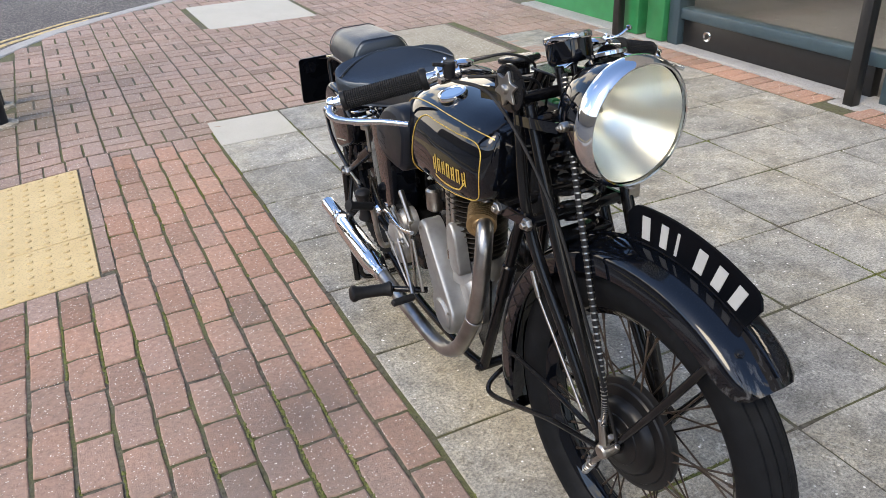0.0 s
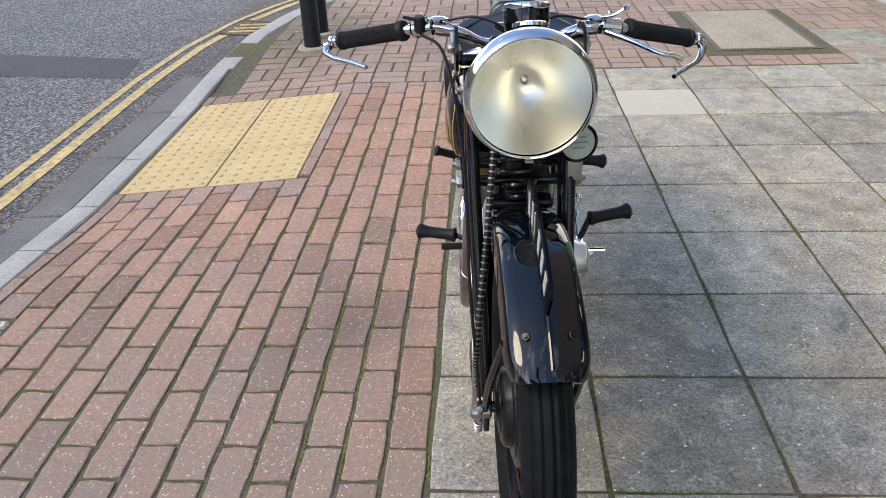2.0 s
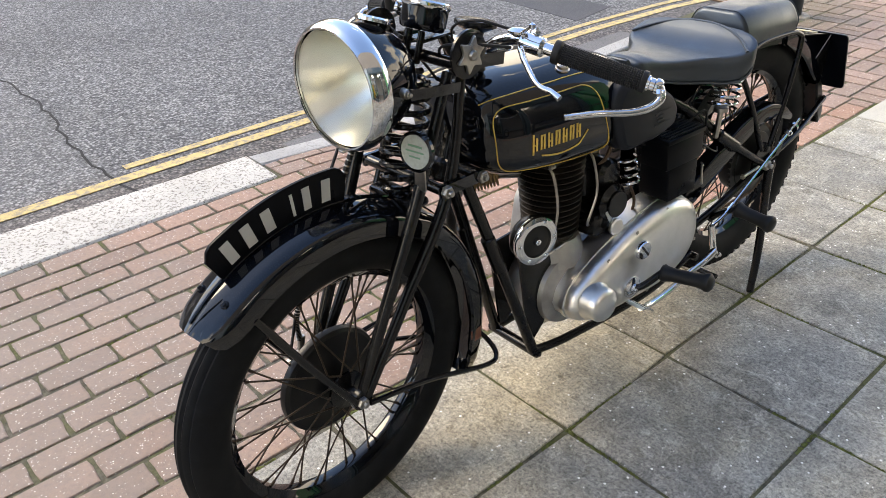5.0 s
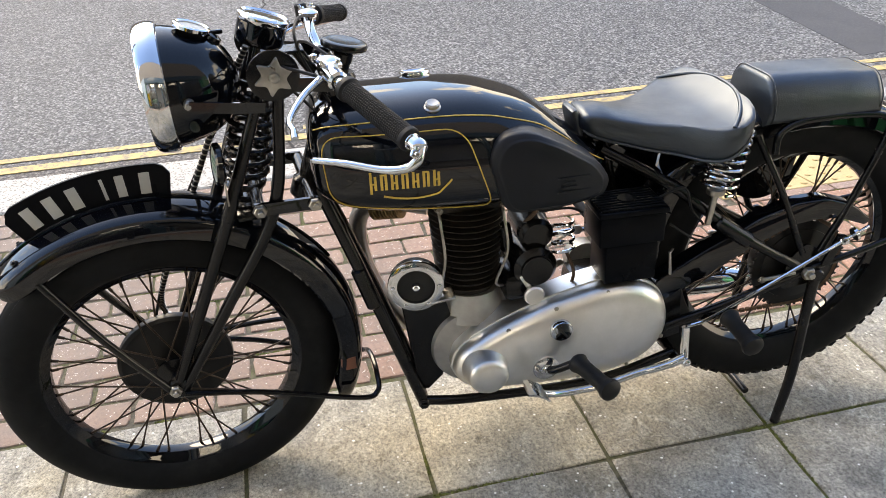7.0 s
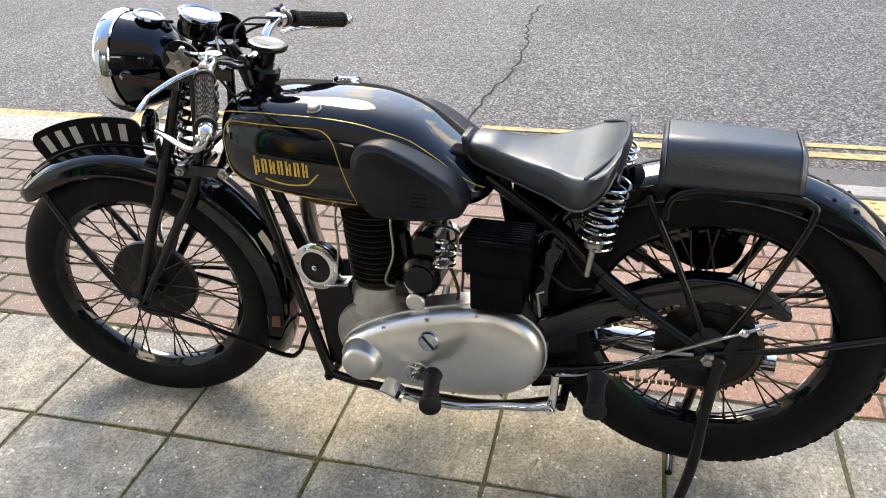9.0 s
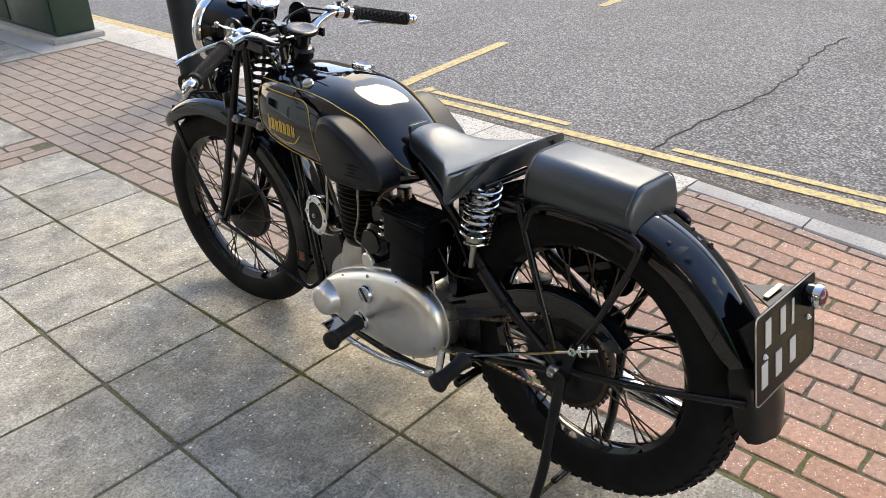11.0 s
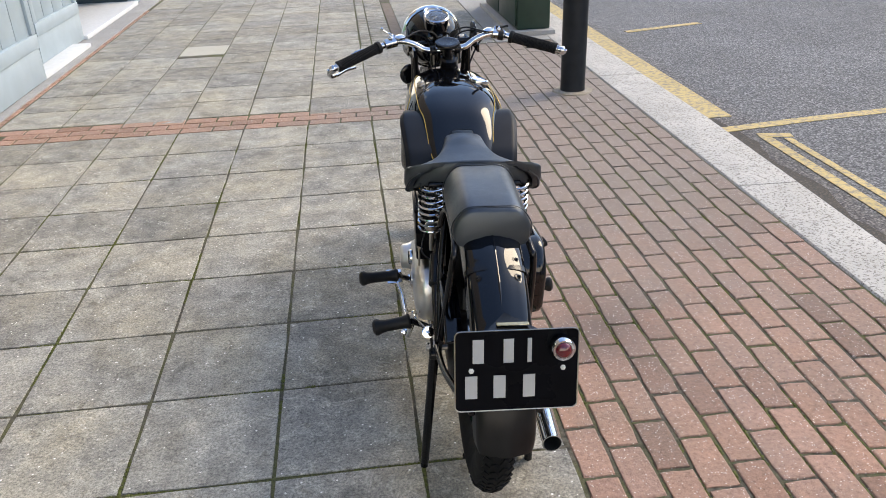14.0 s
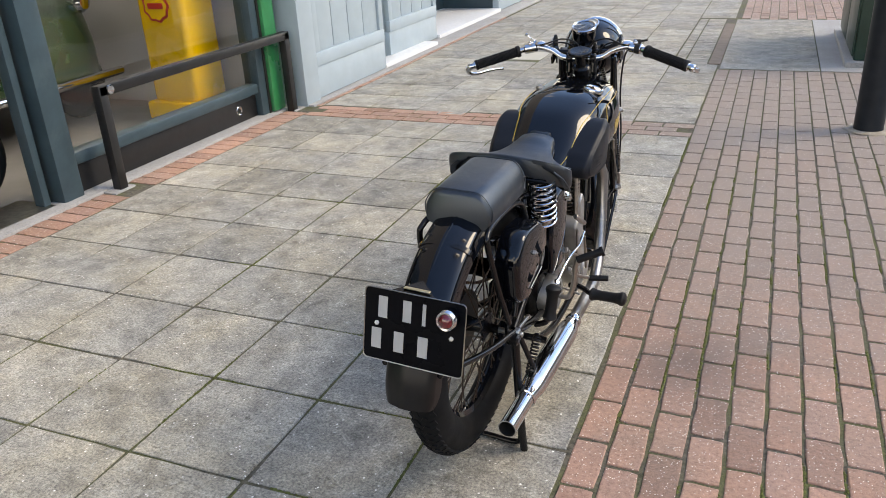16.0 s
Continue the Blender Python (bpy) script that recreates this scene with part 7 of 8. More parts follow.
mk("pipe_band", M_STEEL, lambda bm: lathe(bm, [(0.022, -0.004), (0.024, -0.003), (0.024, 0.003), (0.022, 0.004)], Matrix.Translation((-0.127, -0.995, 0.4)) @ frame_to((-0.012, 0.05, -0.11)), 24, closed=True), pipe)
s0, s1 = Vector((-0.184, -0.44, 0.2555)), Vector((-0.173, 0.196, 0.241))
sl = (s1 - s0).length
SIL = Matrix.Translation(s0) @ frame_to(s1 - s0)
sil = mk("silencer", M_CHROME, lambda bm: lathe(bm, [(0.021, -0.01), (0.0245, 0.0), (0.0245, 0.03), (0.03, 0.05), (0.0375, 0.09), (0.0385, 0.12), (0.0385, 0.4), (0.036, 0.43), (0.03, 0.455), (0.0265, 0.47)], SIL, 36), None, "long chrome silencer with a tail pipe")
mk("tail_pipe", M_CHROME, lambda bm: lathe(bm, [(0.0265, 0.45), (0.0265, sl - 0.004), (0.0275, sl), (0.0245, sl), (0.024, sl - 0.06), (0, sl - 0.07)], SIL, 30), sil)
mk("silencer_clip", M_CHROME, lambda bm: (lathe(bm, [(0.027, 0.468), (0.031, 0.47), (0.031, 0.486), (0.027, 0.488)], SIL, 28, closed=True), bolt(bm, SIL @ Vector((0.02, 0.028, 0.477)), (0.3, 0, 1), 0.007), lathe(bm, [(0.0245, 0.008), (0.028, 0.01), (0.028, 0.024), (0.0245, 0.026)], SIL, 28, closed=True)), sil)
# dark lining puts the hollow end's shade into the colour
mk("pipe_bore", M_DARK, lambda bm: lathe(bm, [(0.0238, sl - 0.002), (0.0235, sl - 0.05), (0, sl - 0.05)], SIL, 24), sil)
mk("silencer_stay", M_BLACK_WORN, lambda bm: (rod(bm, (-0.125, -0.02, 0.42), (-0.175, -0.06, 0.26), 0.008), coil(bm, (-0.15, -0.13, 0.36), (-0.16, -0.03, 0.28), 0.011, 0.003, 12)), sil)

# -- saddle and pillion pad --
SAD = [(-0.548, 0.03, 0.856, 0.85, 0.838), (-0.535, 0.052, 0.872, 0.862, 0.826), (-0.5, 0.06, 0.872, 0.858, 0.81), (-0.45, 0.072, 0.858, 0.848, 0.796), (-0.4, 0.092, 0.849, 0.843, 0.785), (-0.35, 0.122, 0.846, 0.845, 0.78), (-0.312, 0.158, 0.846, 0.847, 0.777),
       (-0.282, 0.184, 0.851, 0.852, 0.782), (-0.255, 0.193, 0.862, 0.861, 0.8), (-0.233, 0.187, 0.876, 0.873, 0.826), (-0.218, 0.165, 0.889, 0.884, 0.854), (-0.21, 0.128, 0.895, 0.89, 0.872)]


def saddle(bm):
    ys = np.linspace(-0.548, -0.21, 48)
    rings = []
    for y in ys:
        w, c, e, s = [smooth_table(SAD, y, k) for k in (1, 2, 3, 4)]
        half = [(w * 0.96, s), (w + 0.002, s + (e - s) * 0.25), (w + 0.003, s + (e - s) * 0.6), (w + 0.001, e - 0.004), (w * 0.975, e), (w * 0.9, e + (c - e) * 0.25), (w * 0.65, e + (c - e) * 0.6), (w * 0.35, e + (c - e) * 0.92), (0, c)]
        top = half + [(-x, z) for x, z in half[-2::-1]]
        under = [(x * 0.93, max(z - 0.012, s) if i not in (0, len(top) - 1) else z) for i, (x, z) in enumerate(top)][::-1]
        rings.append([Vector((x, y, z)) for x, z in top + under])
    loft(bm, rings)


seat = mk("saddle", M_SADDLE, saddle, None, "black leather sprung saddle, creased and shiny", smooth=48)


def saddle_piping(s):
    def f(bm):
        line = [Vector((s * (smooth_table(SAD, y, 1) * 0.975 + 0.002), y, smooth_table(SAD, y, 4))) for y in np.linspace(-0.54, -0.215, 30)]
        tube(bm, line, 0.0035, 6, smooth=False)
    mk("piping", M_SADDLE, f, seat)


both(saddle_piping)


def rear_lip(bm):
    pts = []
    for t in np.linspace(-1, 1, 33):
        pts.append(Vector((0.186 * t, -0.205 - 0.066 * abs(t) ** 2.6, 0.8955 - 0.04 * abs(t) ** 2.2)))
    tube(bm, pts, 0.0042, 8, smooth=False)
    # skirt hanging from the edge, curling inwards below
    rows = []
    for i, p in enumerate(pts):
        t = abs(i / 16 - 1)
        drop = 0.05 + 0.014 * t * t
        rows.append([p + Vector((0, 0.0035, 0)), p + Vector((0, 0.009, -0.4 * drop)), p + Vector((0, 0.003, -drop)), p + Vector((0, -0.002, -drop)), p + Vector((0, 0.004, -0.4 * drop)), p + Vector((0, -0.003, -0.002))])
    loft(bm, rows)


mk("rear_roll", M_SADDLE, rear_lip, seat, "turned-down leather edge")
mk("saddle_bracket", M_BLACK_WORN, lambda bm: (rod(bm, (-0.05, -0.51, 0.81), (0.05, -0.51, 0.81), 0.01), box(bm, (0.03, 0.05, 0.06), Matrix.Translation((0, -0.5, 0.825)), 0.006), rod(bm, (0.04, -0.5, 0.82), (0.12, -0.23, 0.825), 0.007), rod(bm, (-0.04, -0.5, 0.82), (-0.12, -0.23, 0.825), 0.007), rod(bm, (-0.13, -0.215, 0.825), (0.13, -0.215, 0.825), 0.008)), seat)
mk("saddle_nose_guard", M_SADDLE, lambda bm: box(bm, (0.075, 0.02, 0.075), Matrix.Translation((0, -0.548, 0.838)) @ Matrix.Rotation(0.25, 4, "X"), 0.012), seat)
for s in (1, -1):
    mk("saddle_spring", M_CHROME, lambda bm, s=s: (coil(bm, (0.118 * s, -0.25, 0.684), (0.116 * s, -0.222, 0.828), 0.0375, 0.0042, 7.5, 8, 20), ), seat, "chrome coil saddle spring")
    mk("spring_seat", M_STEEL, lambda bm, s=s: (rod(bm, (0.118 * s, -0.262, 0.6), (0.118 * s, -0.25, 0.688), 0.0075), lathe(bm, [(0, 0), (0.02, 0), (0.02, 0.012), (0.012, 0.018), (0, 0.018)], Matrix.Translation((0.118 * s, -0.252, 0.676)), 18)), seat)


def pad(bm):
    rings = []
    for y, k, dz in ((-0.135, 0.93, -0.006), (-0.13, 0.975, -0.002), (-0.118, 1.0, 0.0), (-0.02, 1.0, -0.002), (0.05, 1.0, -0.005), (0.121, 1.0, -0.009), (0.134, 0.975, -0.012), (0.14, 0.92, -0.017)):
        ring = []
        bot = 0.808 + 0.08 * max(0, y) * 1.4
        for x, z in rounded([(-0.094, bot), (0.094, bot), (0.096, 0.868), (0.066, 0.914), (-0.066, 0.914), (-0.096, 0.868)], 0.03, 6):
            ring.append(Vector((x * k, y, bot + (z - bot) * (1 - (1 - k) * 0.6) + dz)))
        rings.append(ring)
    loft(bm, rings)


pil = mk("pillion_pad", M_SADDLE, pad, None, "thick black leather pillion pad on the mudguard", smooth=50)
for y in (-0.126, 0.129):
    mk("piping", M_SADDLE, lambda bm, y=y: tube(bm, [Vector((x, y, z)) for x, z in (lambda o: o + o[:1])(rounded([(-0.0955, 0.81 + max(0, y) * 0.112), (0.0955, 0.81 + max(0, y) * 0.112), (0.0975, 0.868 - (0.008 if y > 0 else 0)), (0.067, 0.9145 - (0.009 if y > 0 else 0)), (-0.067, 0.9145 - (0.009 if y > 0 else 0)), (-0.0975, 0.868 - (0.008 if y > 0 else 0))], 0.028, 5))], 0.0016, 5, smooth=False), pil)

# rear carrier hoops, struts and stays
for s in (1, -1):
    mk("carrier_hoop", M_BLACK_WORN, lambda bm, s=s: tube(bm, [(0.116 * s, 0.04, 0.485), (0.108 * s, 0.105, 0.62), (0.098 * s, 0.163, 0.77), (0.092 * s, 0.152, 0.804), (0.088 * s, 0.09, 0.814), (0.088 * s, -0.04, 0.814), (0.095 * s, -0.102, 0.793), (0.105 * s, -0.114, 0.748)], 0.0085, 10), rear_guard, "black tubular carrier hoop")
    mk("guard_strut", M_BLACK_WORN, lambda bm, s=s: tube(bm, [(0.116 * s, -0.005, 0.485), (0.106 * s, -0.075, 0.64), (0.085 * s, -0.15, 0.79)], 0.0085, 10), rear_guard)
    mk("tail_stay", M_BLACK_WORN, lambda bm, s=s: tube(bm, [(0.124 * s, 0.02, 0.445), (0.115 * s, 0.2, 0.485), (0.075 * s, 0.42, 0.535)], 0.0085, 10), rear_guard)

# chain guard, brake pedal and rod
GUARD = [(-0.375, 0.455), (-0.25, 0.528), (-0.12, 0.594), (-0.04, 0.62), (0.04, 0.622), (0.11, 0.598), (0.165, 0.552), (0.155, 0.54), (0.09, 0.566), (0.03, 0.574), (-0.04, 0.568), (-0.12, 0.53), (-0.25, 0.455), (-0.375, 0.39)]
cg = mk("chain_guard", M_BLACK, lambda bm: outline_solid(bm, rounded(GUARD, 0.02, 4), 0.036, Matrix.Translation((0.07, 0, 0)) @ LEFT, 0.006, 0.006), None, "long glossy black chain guard")
mk("lower_guard", M_BLACK_WORN, lambda bm: outline_solid(bm, [(-0.39, 0.42), (-0.28, 0.42), (-0.27, 0.27), (-0.38, 0.24)], 0.01, Matrix.Translation((0.06, 0, 0)) @ LEFT), cg)
pedal = mk("brake_pedal", M_CHROME, lambda bm: (tube(bm, [(0.215, -0.672, 0.268), (0.2, -0.62, 0.246), (0.192, -0.52, 0.243), (0.19, -0.43, 0.262), (0.19, -0.36, 0.272), (0.196, -0.318, 0.292)], 0.0085, 10, radii=[0.008, 0.009, 0.009, 0.009, 0.01, 0.012]),
                                               tube(bm, [(0.192, -0.315, 0.27), (0.18, -0.312, 0.31), (0.17, -0.31, 0.36)], 0.01, 10), bolt(bm, (0.2, -0.316, 0.282), (1, 0, 0), 0.011)), None, "chrome brake pedal under the footrest")
mk("pedal_pad", M_CHROME, lambda bm: ribbon(bm, spline([(0.226, -0.712, 0.296), (0.226, -0.698, 0.294), (0.224, -0.678, 0.281), (0.222, -0.664, 0.268)], 5), 0.055, 0.005, (0, 0.4, 1)), pedal, "dished chrome pedal pad")
mk("brake_rod", M_CHROME, lambda bm: (tube(bm, [(0.172, -0.31, 0.362), (0.168, -0.24, 0.378), (0.16, -0.08, 0.455), (0.153, 0.07, 0.53)], 0.0042, 8), rod(bm, (0.155, 0.03, 0.51), (0.15, 0.13, 0.558), 0.0042), bolt(bm, (0.152, 0.07, 0.53), (1, 0, 0), 0.011), lathe(bm, [(0, 0), (0.016, 0), (0.016, 0.008), (0, 0.01)], Matrix.Translation((0.152, 0.092, 0.541)) @ frame_to((0, 0.9, 0.4)), 14)), pedal, "long bright brake rod")
mk("brake_lever", M_BLACK_WORN, lambda bm: (ribbon(bm, [(0.135, 0.045, 0.46), (0.14, 0.07, 0.54)], 0.022, 0.007, (1, 0, 0)),), pedal)
mk("chain_adjuster", M_STEEL, lambda bm: [(rod(bm, (0.126 * s, -0.1, 0.432), (0.126 * s, -0.02, 0.439), 0.005), bolt(bm, (0.126 * s, -0.1, 0.432), (0, -1, 0), 0.008)) for s in (1, -1)], frame_main)


# footrests
def footrest(name, inner, outer, arm, label):
    inner, outer = Vector(inner), Vector(outer)
    d = outer - inner
    m = Matrix.Translation(inner) @ frame_to(d)
    ln = d.length
    t = mk(name, M_RUBBER, lambda bm: (lathe(bm, [(0, 0), (0.021, 0), (0.024, 0.006), (0.021, 0.014), (0.0185, 0.03), (0.0185, ln - 0.035), (0.021, ln - 0.018), (0.0255, ln - 0.008), (0.0245, ln), (0.016, ln + 0.007), (0, ln + 0.008)], m, 26)), None, label)
    mk("peg_arm", M_BLACK_WORN, lambda bm: tube(bm, arm + [inner], 0.0095, 10), t)
    return t


footrest("footrest", (0.215, -0.59, 0.342), (0.338, -0.558, 0.35), [(0.155, -0.645, 0.297), (0.185, -0.635, 0.305)], "black rubber footrest over the brake pedal")
mk("footrest_hub", M_CHROME, lambda bm: (lathe(bm, [(0.0, 0.155), (0.03, 0.155), (0.031, 0.166), (0.022, 0.17), (0, 0.17)], Matrix.Translation((0, -0.645, 0.297)) @ frame_to((1, 0, 0)), 22), bolt(bm, (0.17, -0.645, 0.297), (1, 0, 0), 0.014)), case)
footrest("footrest", (-0.205, -0.58, 0.287), (-0.324, -0.565, 0.298), [(-0.11, -0.63, 0.28), (-0.15, -0.62, 0.288)], "black rubber footrest by the exhaust pipe")
footrest("pillion_footrest", (0.185, -0.216, 0.385), (0.293, -0.21, 0.37), [(0.11, -0.23, 0.33), (0.14, -0.225, 0.36)], "black rubber pillion footrest folded down")
footrest("pillion_footrest", (-0.155, -0.235, 0.36), (-0.16, -0.25, 0.465), [(-0.11, -0.23, 0.33), (-0.14, -0.23, 0.345)], "black rubber pillion footrest folded up")

# rear stand
stand = mk("rear_stand", M_BLACK_WORN, lambda bm: tube(bm, [(-0.135, -0.02, 0.1), (-0.142, -0.025, 0.04), (-0.12, -0.03, 0.014), (-0.04, -0.032, 0.012), (0.04, -0.032, 0.012)], 0.009, 10), None, "black steel rear stand on the paving")
for s in (1, -1):
    mk("stand_leg", M_BLACK_WORN, lambda bm, s=s: (tube(bm, [(0.132 * s, 0.03, 0.42), (0.14 * s, 0.02, 0.3), (0.15 * s, 0.01, 0.15), (0.158 * s, -0.016, 0.0)], 0.0135, 10, radii=[0.014, 0.013, 0.013, 0.012]), rod(bm, (0.115 * s, 0.03, 0.43), (0.145 * s, 0.03, 0.43), 0.018, 14)), stand)

# ---- paving pieces ----
def paver_mesh(name, mat, w, l, chamfer, h=0.04, lump=0.0, seed=0):
    """One block, its top at z = 0, with chamfered, slightly ragged edges."""
    rnd = random.Random(seed)
    rings = []
    at = [(-1, -1), (-0.4, -1), (0.35, -1), (1, -1), (1, -0.3), (1, 0.4), (1, 1), (0.4, 1), (-0.35, 1), (-1, 1), (-1, 0.3), (-1, -0.4)]
    off = [(rnd.uniform(-lump, lump), rnd.uniform(-lump, lump)) for _ in at]
    for k, z in ((0.0, -chamfer), (chamfer * 0.4, -chamfer * 0.3), (chamfer * 1.4, 0.0)):
        r = []
        for (sx, sy), (ox, oy) in zip(at, off):
            c = 0.0015 if abs(sx) == abs(sy) else 0
            r.append(Vector((sx * (w / 2 - k - c) + ox + rnd.uniform(-lump, lump) * 0.5, sy * (l / 2 - k - c) + oy + rnd.uniform(-lump, lump) * 0.5, z)))
        rings.append(r)
    rings.insert(0, [Vector((p.x, p.y, -0.012)) for p in rings[0]])
    bm = bmesh.new()
    loft(bm, rings)
    return mesh_of(bm, name, mat, 0)


def lay(name, mesh, parent, m):
    ob = new(name, mesh)
    ob.parent = parent
    ob.matrix_basis = m
    return ob


class Joined:
    """Many small blocks in one mesh."""

    def __init__(self):
        self.v, self.f = [], []

    def add(self, m, w, l, ch=0.002, h=0.03):
        n = len(self.v)
        for k, z in ((0.0, -h), (0.0, -ch), (ch, 0.0)):
            for sx, sy in ((-1, -1), (1, -1), (1, 1), (-1, 1)):
                self.v.append((m @ Vector((sx * (w / 2 - k), sy * (l / 2 - k), z)))[:])
        for r in (0, 4):
            for i in range(4):
                j = (i + 1) % 4
                self.f.append((n + r + i, n + r + j, n + r + 4 + j, n + r + 4 + i))
        self.f.append((n + 8, n + 9, n + 10, n + 11))

    def object(self, name, mat, parent, label=""):
        me = bpy.data.meshes.new(name)
        me.from_pydata(self.v, [], self.f)
        me.materials.append(mat)
        ob = new(name, me)
        ob.parent = parent
        return tagged(ob, label, kind="stuff")


random.seed(7)
brickwork = thing("brick_paving", "red clay brick paving laid in staggered rows with mossy joints", "brick paving", kind="structure")
bricks = [paver_mesh("brick", M_BRICK, 0.1015, 0.2135, 0.0042, lump=0.0027, seed=s) for s in range(16)]
far = Joined()
PX, PY = 0.1125, 0.2253
TAC = (-1.1, -0.215, 2.83, 4.13)


def brick_column(x, width, stretches, phase):
    """One column of bricks along the street, cut where a stretch (y0, y1) ends."""
    for y0, y1 in stretches:
        k = math.floor((y0 - phase) / PY)
        while phase + k * PY < y1:
            a, b = max(y0, phase + k * PY), min(y1, phase + (k + 1) * PY)
            k += 1
            if b - a < 0.035 or math.hypot(x + 0.62, (a + b) / 2 + 1.77) < 0.12:
                continue
            m = paver_pose(x, (a + b) / 2, 0, 0.0009)
            if b - a > PY - 1e-3 and width > 0.1 and -1.3 < a:
                lay("brick", random.choice(bricks), brickwork, m)
            else:
                far.add(m, width, b - a - 0.011)


for c in range(13):
    x = 0.462 - c * PX
    phase = (1.155 if c % 2 else 1.053) + random.uniform(-0.005, 0.005)
    if c < 6:
        brick_column(x, 0.1035, ((-3.72, 4.29),), phase)
    elif c == 6:
        brick_column(x, 0.1035, ((-3.72, 2.825), (4.135, 4.29)), phase)
        brick_column(-0.183, 0.053, ((2.825, 4.135),), phase)
    else:
        brick_column(x, 0.1035, ((-3.72, 2.825), (4.135, 4.29)), phase)
# two more columns by the narrower, lowered kerb
brick_column(-0.9965, 0.1035, ((1.66, 2.825), (4.135, 4.29)), 1.155)
brick_column(-1.082, 0.05, ((1.66, 2.825), (4.135, 4.29)), 1.053)

# basket-weave beyond the slabs
cell = 0.2235
for i in range(-7, 26):
    for j in range(0, 30):
        x, y = -0.5 + (i + 0.5) * cell * 0.985, 4.3 + (j + 0.5) * cell
        if x > 0.5 and y < 4.6 or x > 3.85 or x < kerb_x(y) + 0.22 or x < -0.2 and y < 4.28:
            continue
        if 2.2 < x < 2.98 and 4.85 < y < 6.15 or 1.06 < x < 2.15 and 7.1 < y < 8.4:
            continue
        if min(math.hypot(x + 0.6, y - 5.2), math.hypot(x + 0.62, y - 5.62)) < 0.1:
            continue
        for s in (-1, 1):
            if (i + j) % 2:
                far.add(paver_pose(x + s * PX / 2, y, 0, 0.001), 0.098, 0.206)
            else:
                far.add(paver_pose(x, y + s * PX / 2, 0, 0.001), 0.206, 0.098)
# rows further along the street
for c in range(12):
    y = -7.08 - (0.11 if c % 2 else 0)
    while y > -13:
        far.add(paver_pose(-0.9 + 0.06 + c * PX, y, 0, 0.001), 0.1035, 0.2145)
        y -= PY
far.object("brick_field", M_BRICK_STUFF, brickwork, "weathered red bricks, greyer further off")

slabs = thing("slab_paving", "square grey concrete paving slabs, scuffed and speckled, moss in the joints", "slab paving", kind="structure")
slab = [paver_mesh("slab", M_SLAB, 0.4405, 0.4405, 0.0035, 0.045, 0.0022, seed=20 + s) for s in range(6)]
pale = paver_mesh("slab", M_PALE_SLAB, 0.4405, 0.4405, 0.0035, 0.045, 0.0022, seed=31)
for i in range(7):
    for j in range(-7, 6):
        x, y = 0.75 + 0.45 * i, 2.031 + 0.45 * j
        is_pale = (i, j) in ((2, 4), (0, 5))
        ob = lay("slab", pale if is_pale else random.choice(slab), slabs, paver_pose(x, y, 0, 0.0007))
        if is_pale:
            tagged(ob, "cream replacement slab")
for i in range(7):
    for j in range(18):
        x, y = 0.75 + 0.45 * i, -1.93 - 0.45 * j
        if i == 0 and -7.2 < y < -3.9:
            continue
        if (i, j) == (4, 5):
            tagged(lay("slab", pale, slabs, paver_pose(x, y, 0, 0.0008)), "cream replacement slab")
            continue
        lay("slab", random.choice(slab), slabs, paver_pose(x, y + (0.1 if i % 3 == 1 else 0), 0, 0.0008))
for i in range(3):
    for j in range(5):
        if 4.5 < 4.73 + 0.45 * j < 5.2 and i == 2:
            lay("slab", slab[1], slabs, paver_pose(3.25, 4.73 + 0.45 * j, 0, 0.001))

band = thing("brick_band", "three-course red brick band laid across the pavement", "brick band", kind="structure")
bb = paver_mesh("brick", M_BRICK, 0.2125, 0.1025, 0.0036, lump=0.0027, seed=3)
for r in range(3):
    for k in range(14):
        x = 0.63 + k * PY + (0.11 if r == 1 else 0)
        if x < 3.62:
            lay("brick", bb, band, paver_pose(x, -1.405 - r * 0.112, 0, 0.001))
header = thing("shop_edging", "single row of red header bricks along the shop foot", "brick edging", kind="structure")
k = 0
y = -7.0
while y < 4.6:
    if not any(a < y < b for a, b in ((0.5, 0.72), (-1.7, -1.42), (2.58, 2.84))):
        lay("brick", bb, header, paver_pose(3.79, y, 0, 0.001))
    y += PX

tact = thing("tactile_paving", "buff blistered tactile paving slabs at the lowered kerb", "tactile paving", kind="structure")
tw, tl = (TAC[1] - TAC[0]) / 2, (TAC[3] - TAC[2]) / 3
bm = bmesh.new()
box(bm, (tw - 0.006, tl - 0.006, 0.04), Matrix.Translation((0, 0, -0.02)), 0.003, 1)
for i in range(6):
    for j in range(6):
        lathe(bm, [(0.0145, -0.001), (0.0125, 0.004), (0.007, 0.0062), (0, 0.0065)], Matrix.Translation(((i - 2.5) * tw / 6, (j - 2.5) * tl / 6, 0)), 8)
tm = mesh_of(bm, "tactile_slab", M_TACTILE, 40)
for i in range(2):
    for j in range(3):
        lay("tactile_slab", tm, tact, paver_pose(TAC[0] + (i + 0.5) * tw, TAC[2] + (j + 0.5) * tl, 0, 0.0005))

# service covers and patches let into the paving
cover = thing("service_cover", "gravel-filled inspection cover in an iron frame", "inspection cover", kind="structure")
bm = bmesh.new()
span(bm, (2.24, 4.88, -0.03), (2.94, 6.08, 0.0), 0.002, 1)
part("frame", bm, M_RUSTY, cover)
bm = bmesh.new()
span(bm, (2.275, 4.915, -0.02), (2.905, 6.045, 0.004), 0.002, 1)
part("infill", bm, M_GRAVEL, cover)
bm = bmesh.new()
span(bm, (1.1, 7.14, -0.03), (2.1, 8.36, 0.002), 0.003, 1)
tagged(part("concrete_patch", bm, M_PALE_SLAB), "pale square concrete cover in the brick paving", "cover", kind="structure")
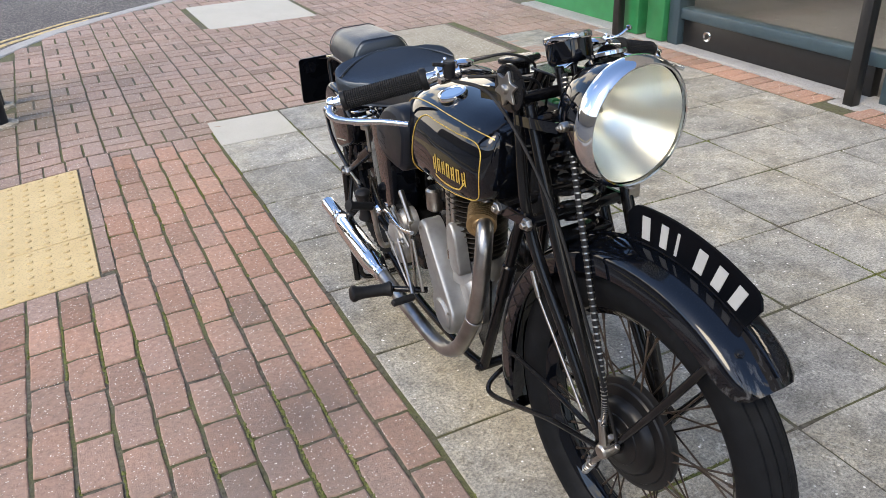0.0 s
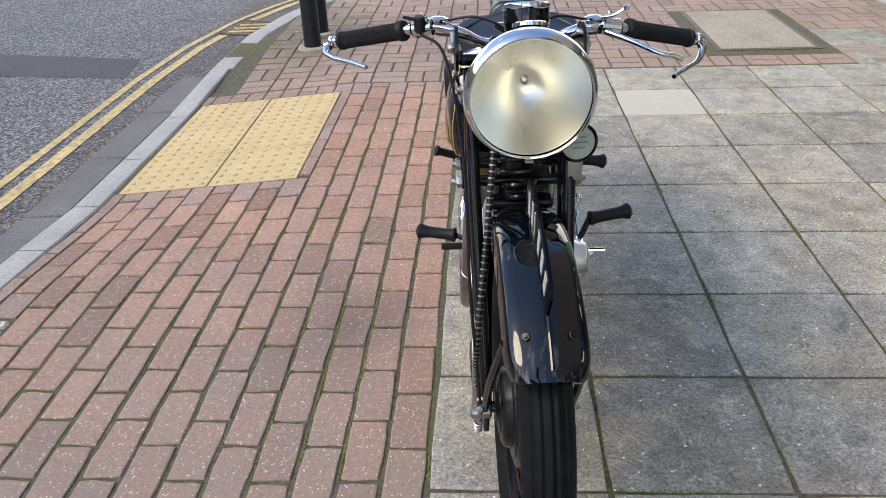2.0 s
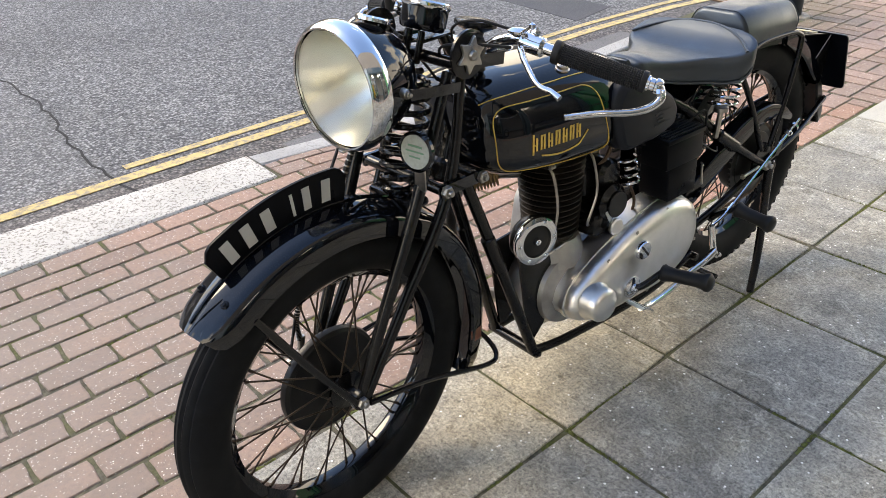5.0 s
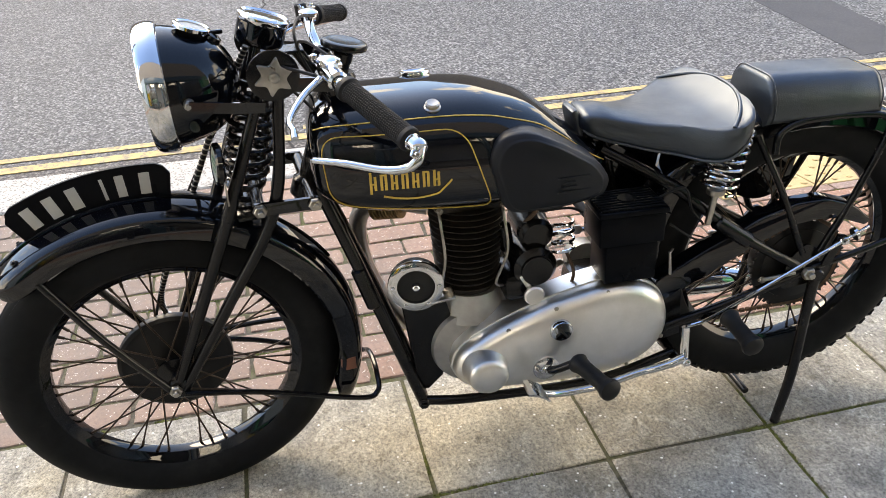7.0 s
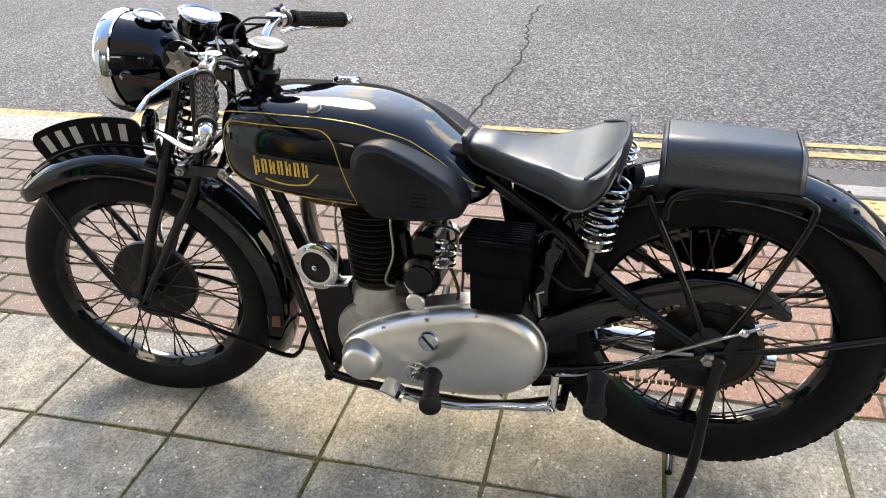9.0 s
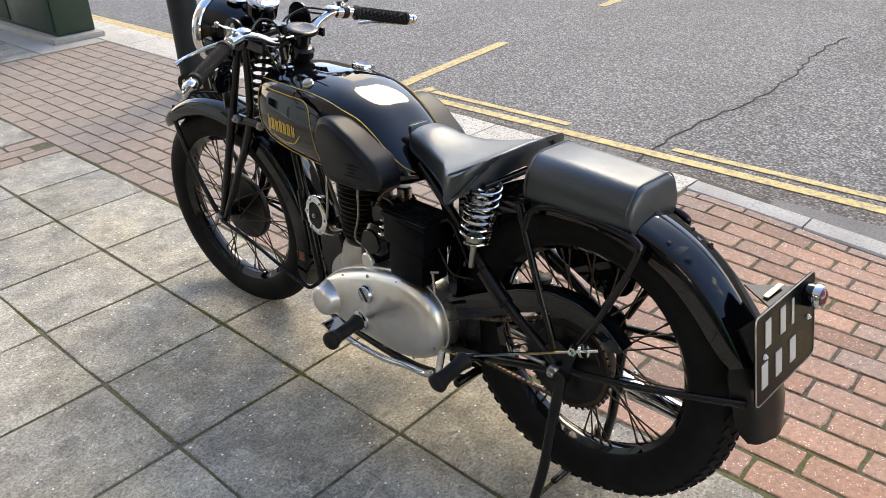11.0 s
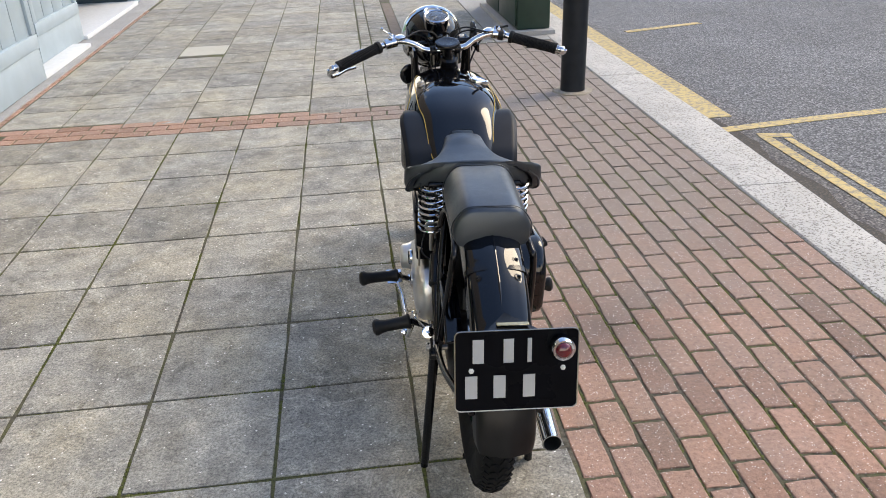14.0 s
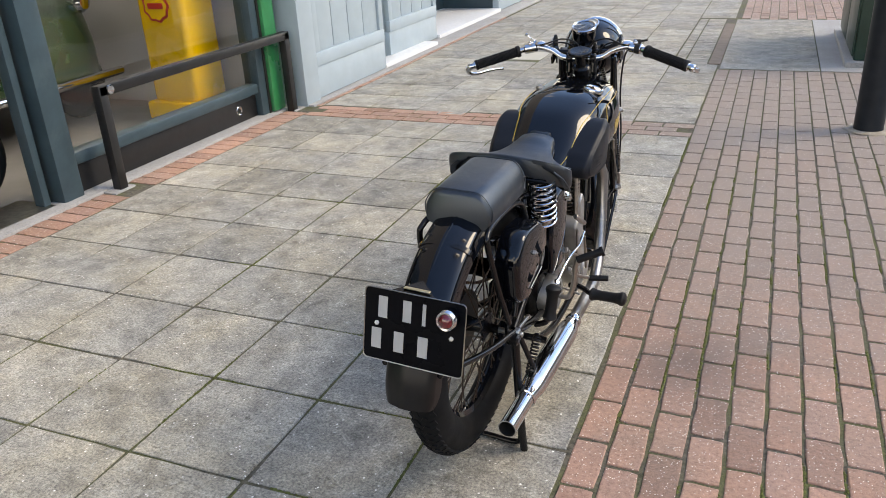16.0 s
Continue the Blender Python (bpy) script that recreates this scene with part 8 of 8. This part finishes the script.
for nm, a, b, mt, lab in (("concrete_patch", (-0.38, -6.98, -0.03), (0.5, -3.76, 0.0), M_SLAB, "scuffed grey concrete patch with paint flecks"),
                          ("concrete_patch", (-0.95, -6.98, -0.03), (-0.39, -3.76, 0.001), M_CONCRETE, "concrete surround of the street cabinet"),
                          ("timber_strip", (0.506, -6.6, -0.03), (0.62, -3.97, 0.003), plain("old_timber", (0.16, 0.12, 0.09), 0.8, 0, 0.2, 12, 0.3), "weathered brown board let into the paving")):
    bm = bmesh.new()
    span(bm, a, b, 0.003, 1)
    tagged(part(nm, bm, mt), lab, "cover", kind="structure")
bs = paver_mesh("brick", M_SLAB, 0.2125, 0.1025, 0.0034, lump=0.002, seed=4)
for k in range(27):
    lay("brick", bs, band, paver_pose(0.74, -4.02 - k * PX, 0, 0.001))
bb2 = paver_mesh("brick", M_SLAB, 0.1, 0.1035, 0.0032, lump=0.0014, seed=5)
for k in range(27):
    lay("brick", bb2, band, paver_pose(0.91, -4.02 - k * PX, 0, 0.001))

# moss cushions in the joints
mv, mf = [], []


def cushion(x, y, r, h):
    n = len(mv)
    z = drop(x, y) - 0.0045
    k = 6
    for i in range(k):
        a = 2 * math.pi * i / k + random.random()
        q = r * random.uniform(0.6, 1.25)
        mv.append((x + q * math.cos(a), y + q * math.sin(a), z))
    mv.append((x + random.uniform(-0.3, 0.3) * r, y + random.uniform(-0.3, 0.3) * r, z + 0.002 + h))
    mf.extend((n + i, n + (i + 1) % k, n + k) for i in range(k))


def mossy_line(a, b, amount):
    a, b = Vector(a), Vector(b)
    n = int((b - a).length / 0.006)
    for i in range(n):
        p = a + (b - a) * (i + random.random()) / n
        if noise.noise(Vector((p.x * 2.3, p.y * 2.3, 5.0))) + 0.45 * noise.noise(Vector((p.x * 11, p.y * 11, 2.0))) > amount:
            cushion(p.x + random.uniform(-0.003, 0.003), p.y + random.uniform(-0.003, 0.003), random.uniform(0.003, 0.0085), random.uniform(0.001, 0.005))


for i in range(6):
    mossy_line((0.525 + 0.45 * i, -1.3, 0), (0.525 + 0.45 * i, 4.5, 0), 0.2 if i else 0.02)
for j in range(-6, 7):
    mossy_line((0.53, 1.806 + 0.45 * j, 0), (2.8, 1.806 + 0.45 * j, 0), 0.24)
for c in range(12):
    mossy_line((0.41 - c * PX, -1.0, 0), (0.41 - c * PX, 2.8 if c > 5 else 4.2, 0), 0.26)
me = bpy.data.meshes.new("moss")
me.from_pydata(mv, [], mf)
me.materials.append(M_MOSS)
tagged(new("moss", me), "low green moss cushions along the paving joints", "moss", kind="stuff")
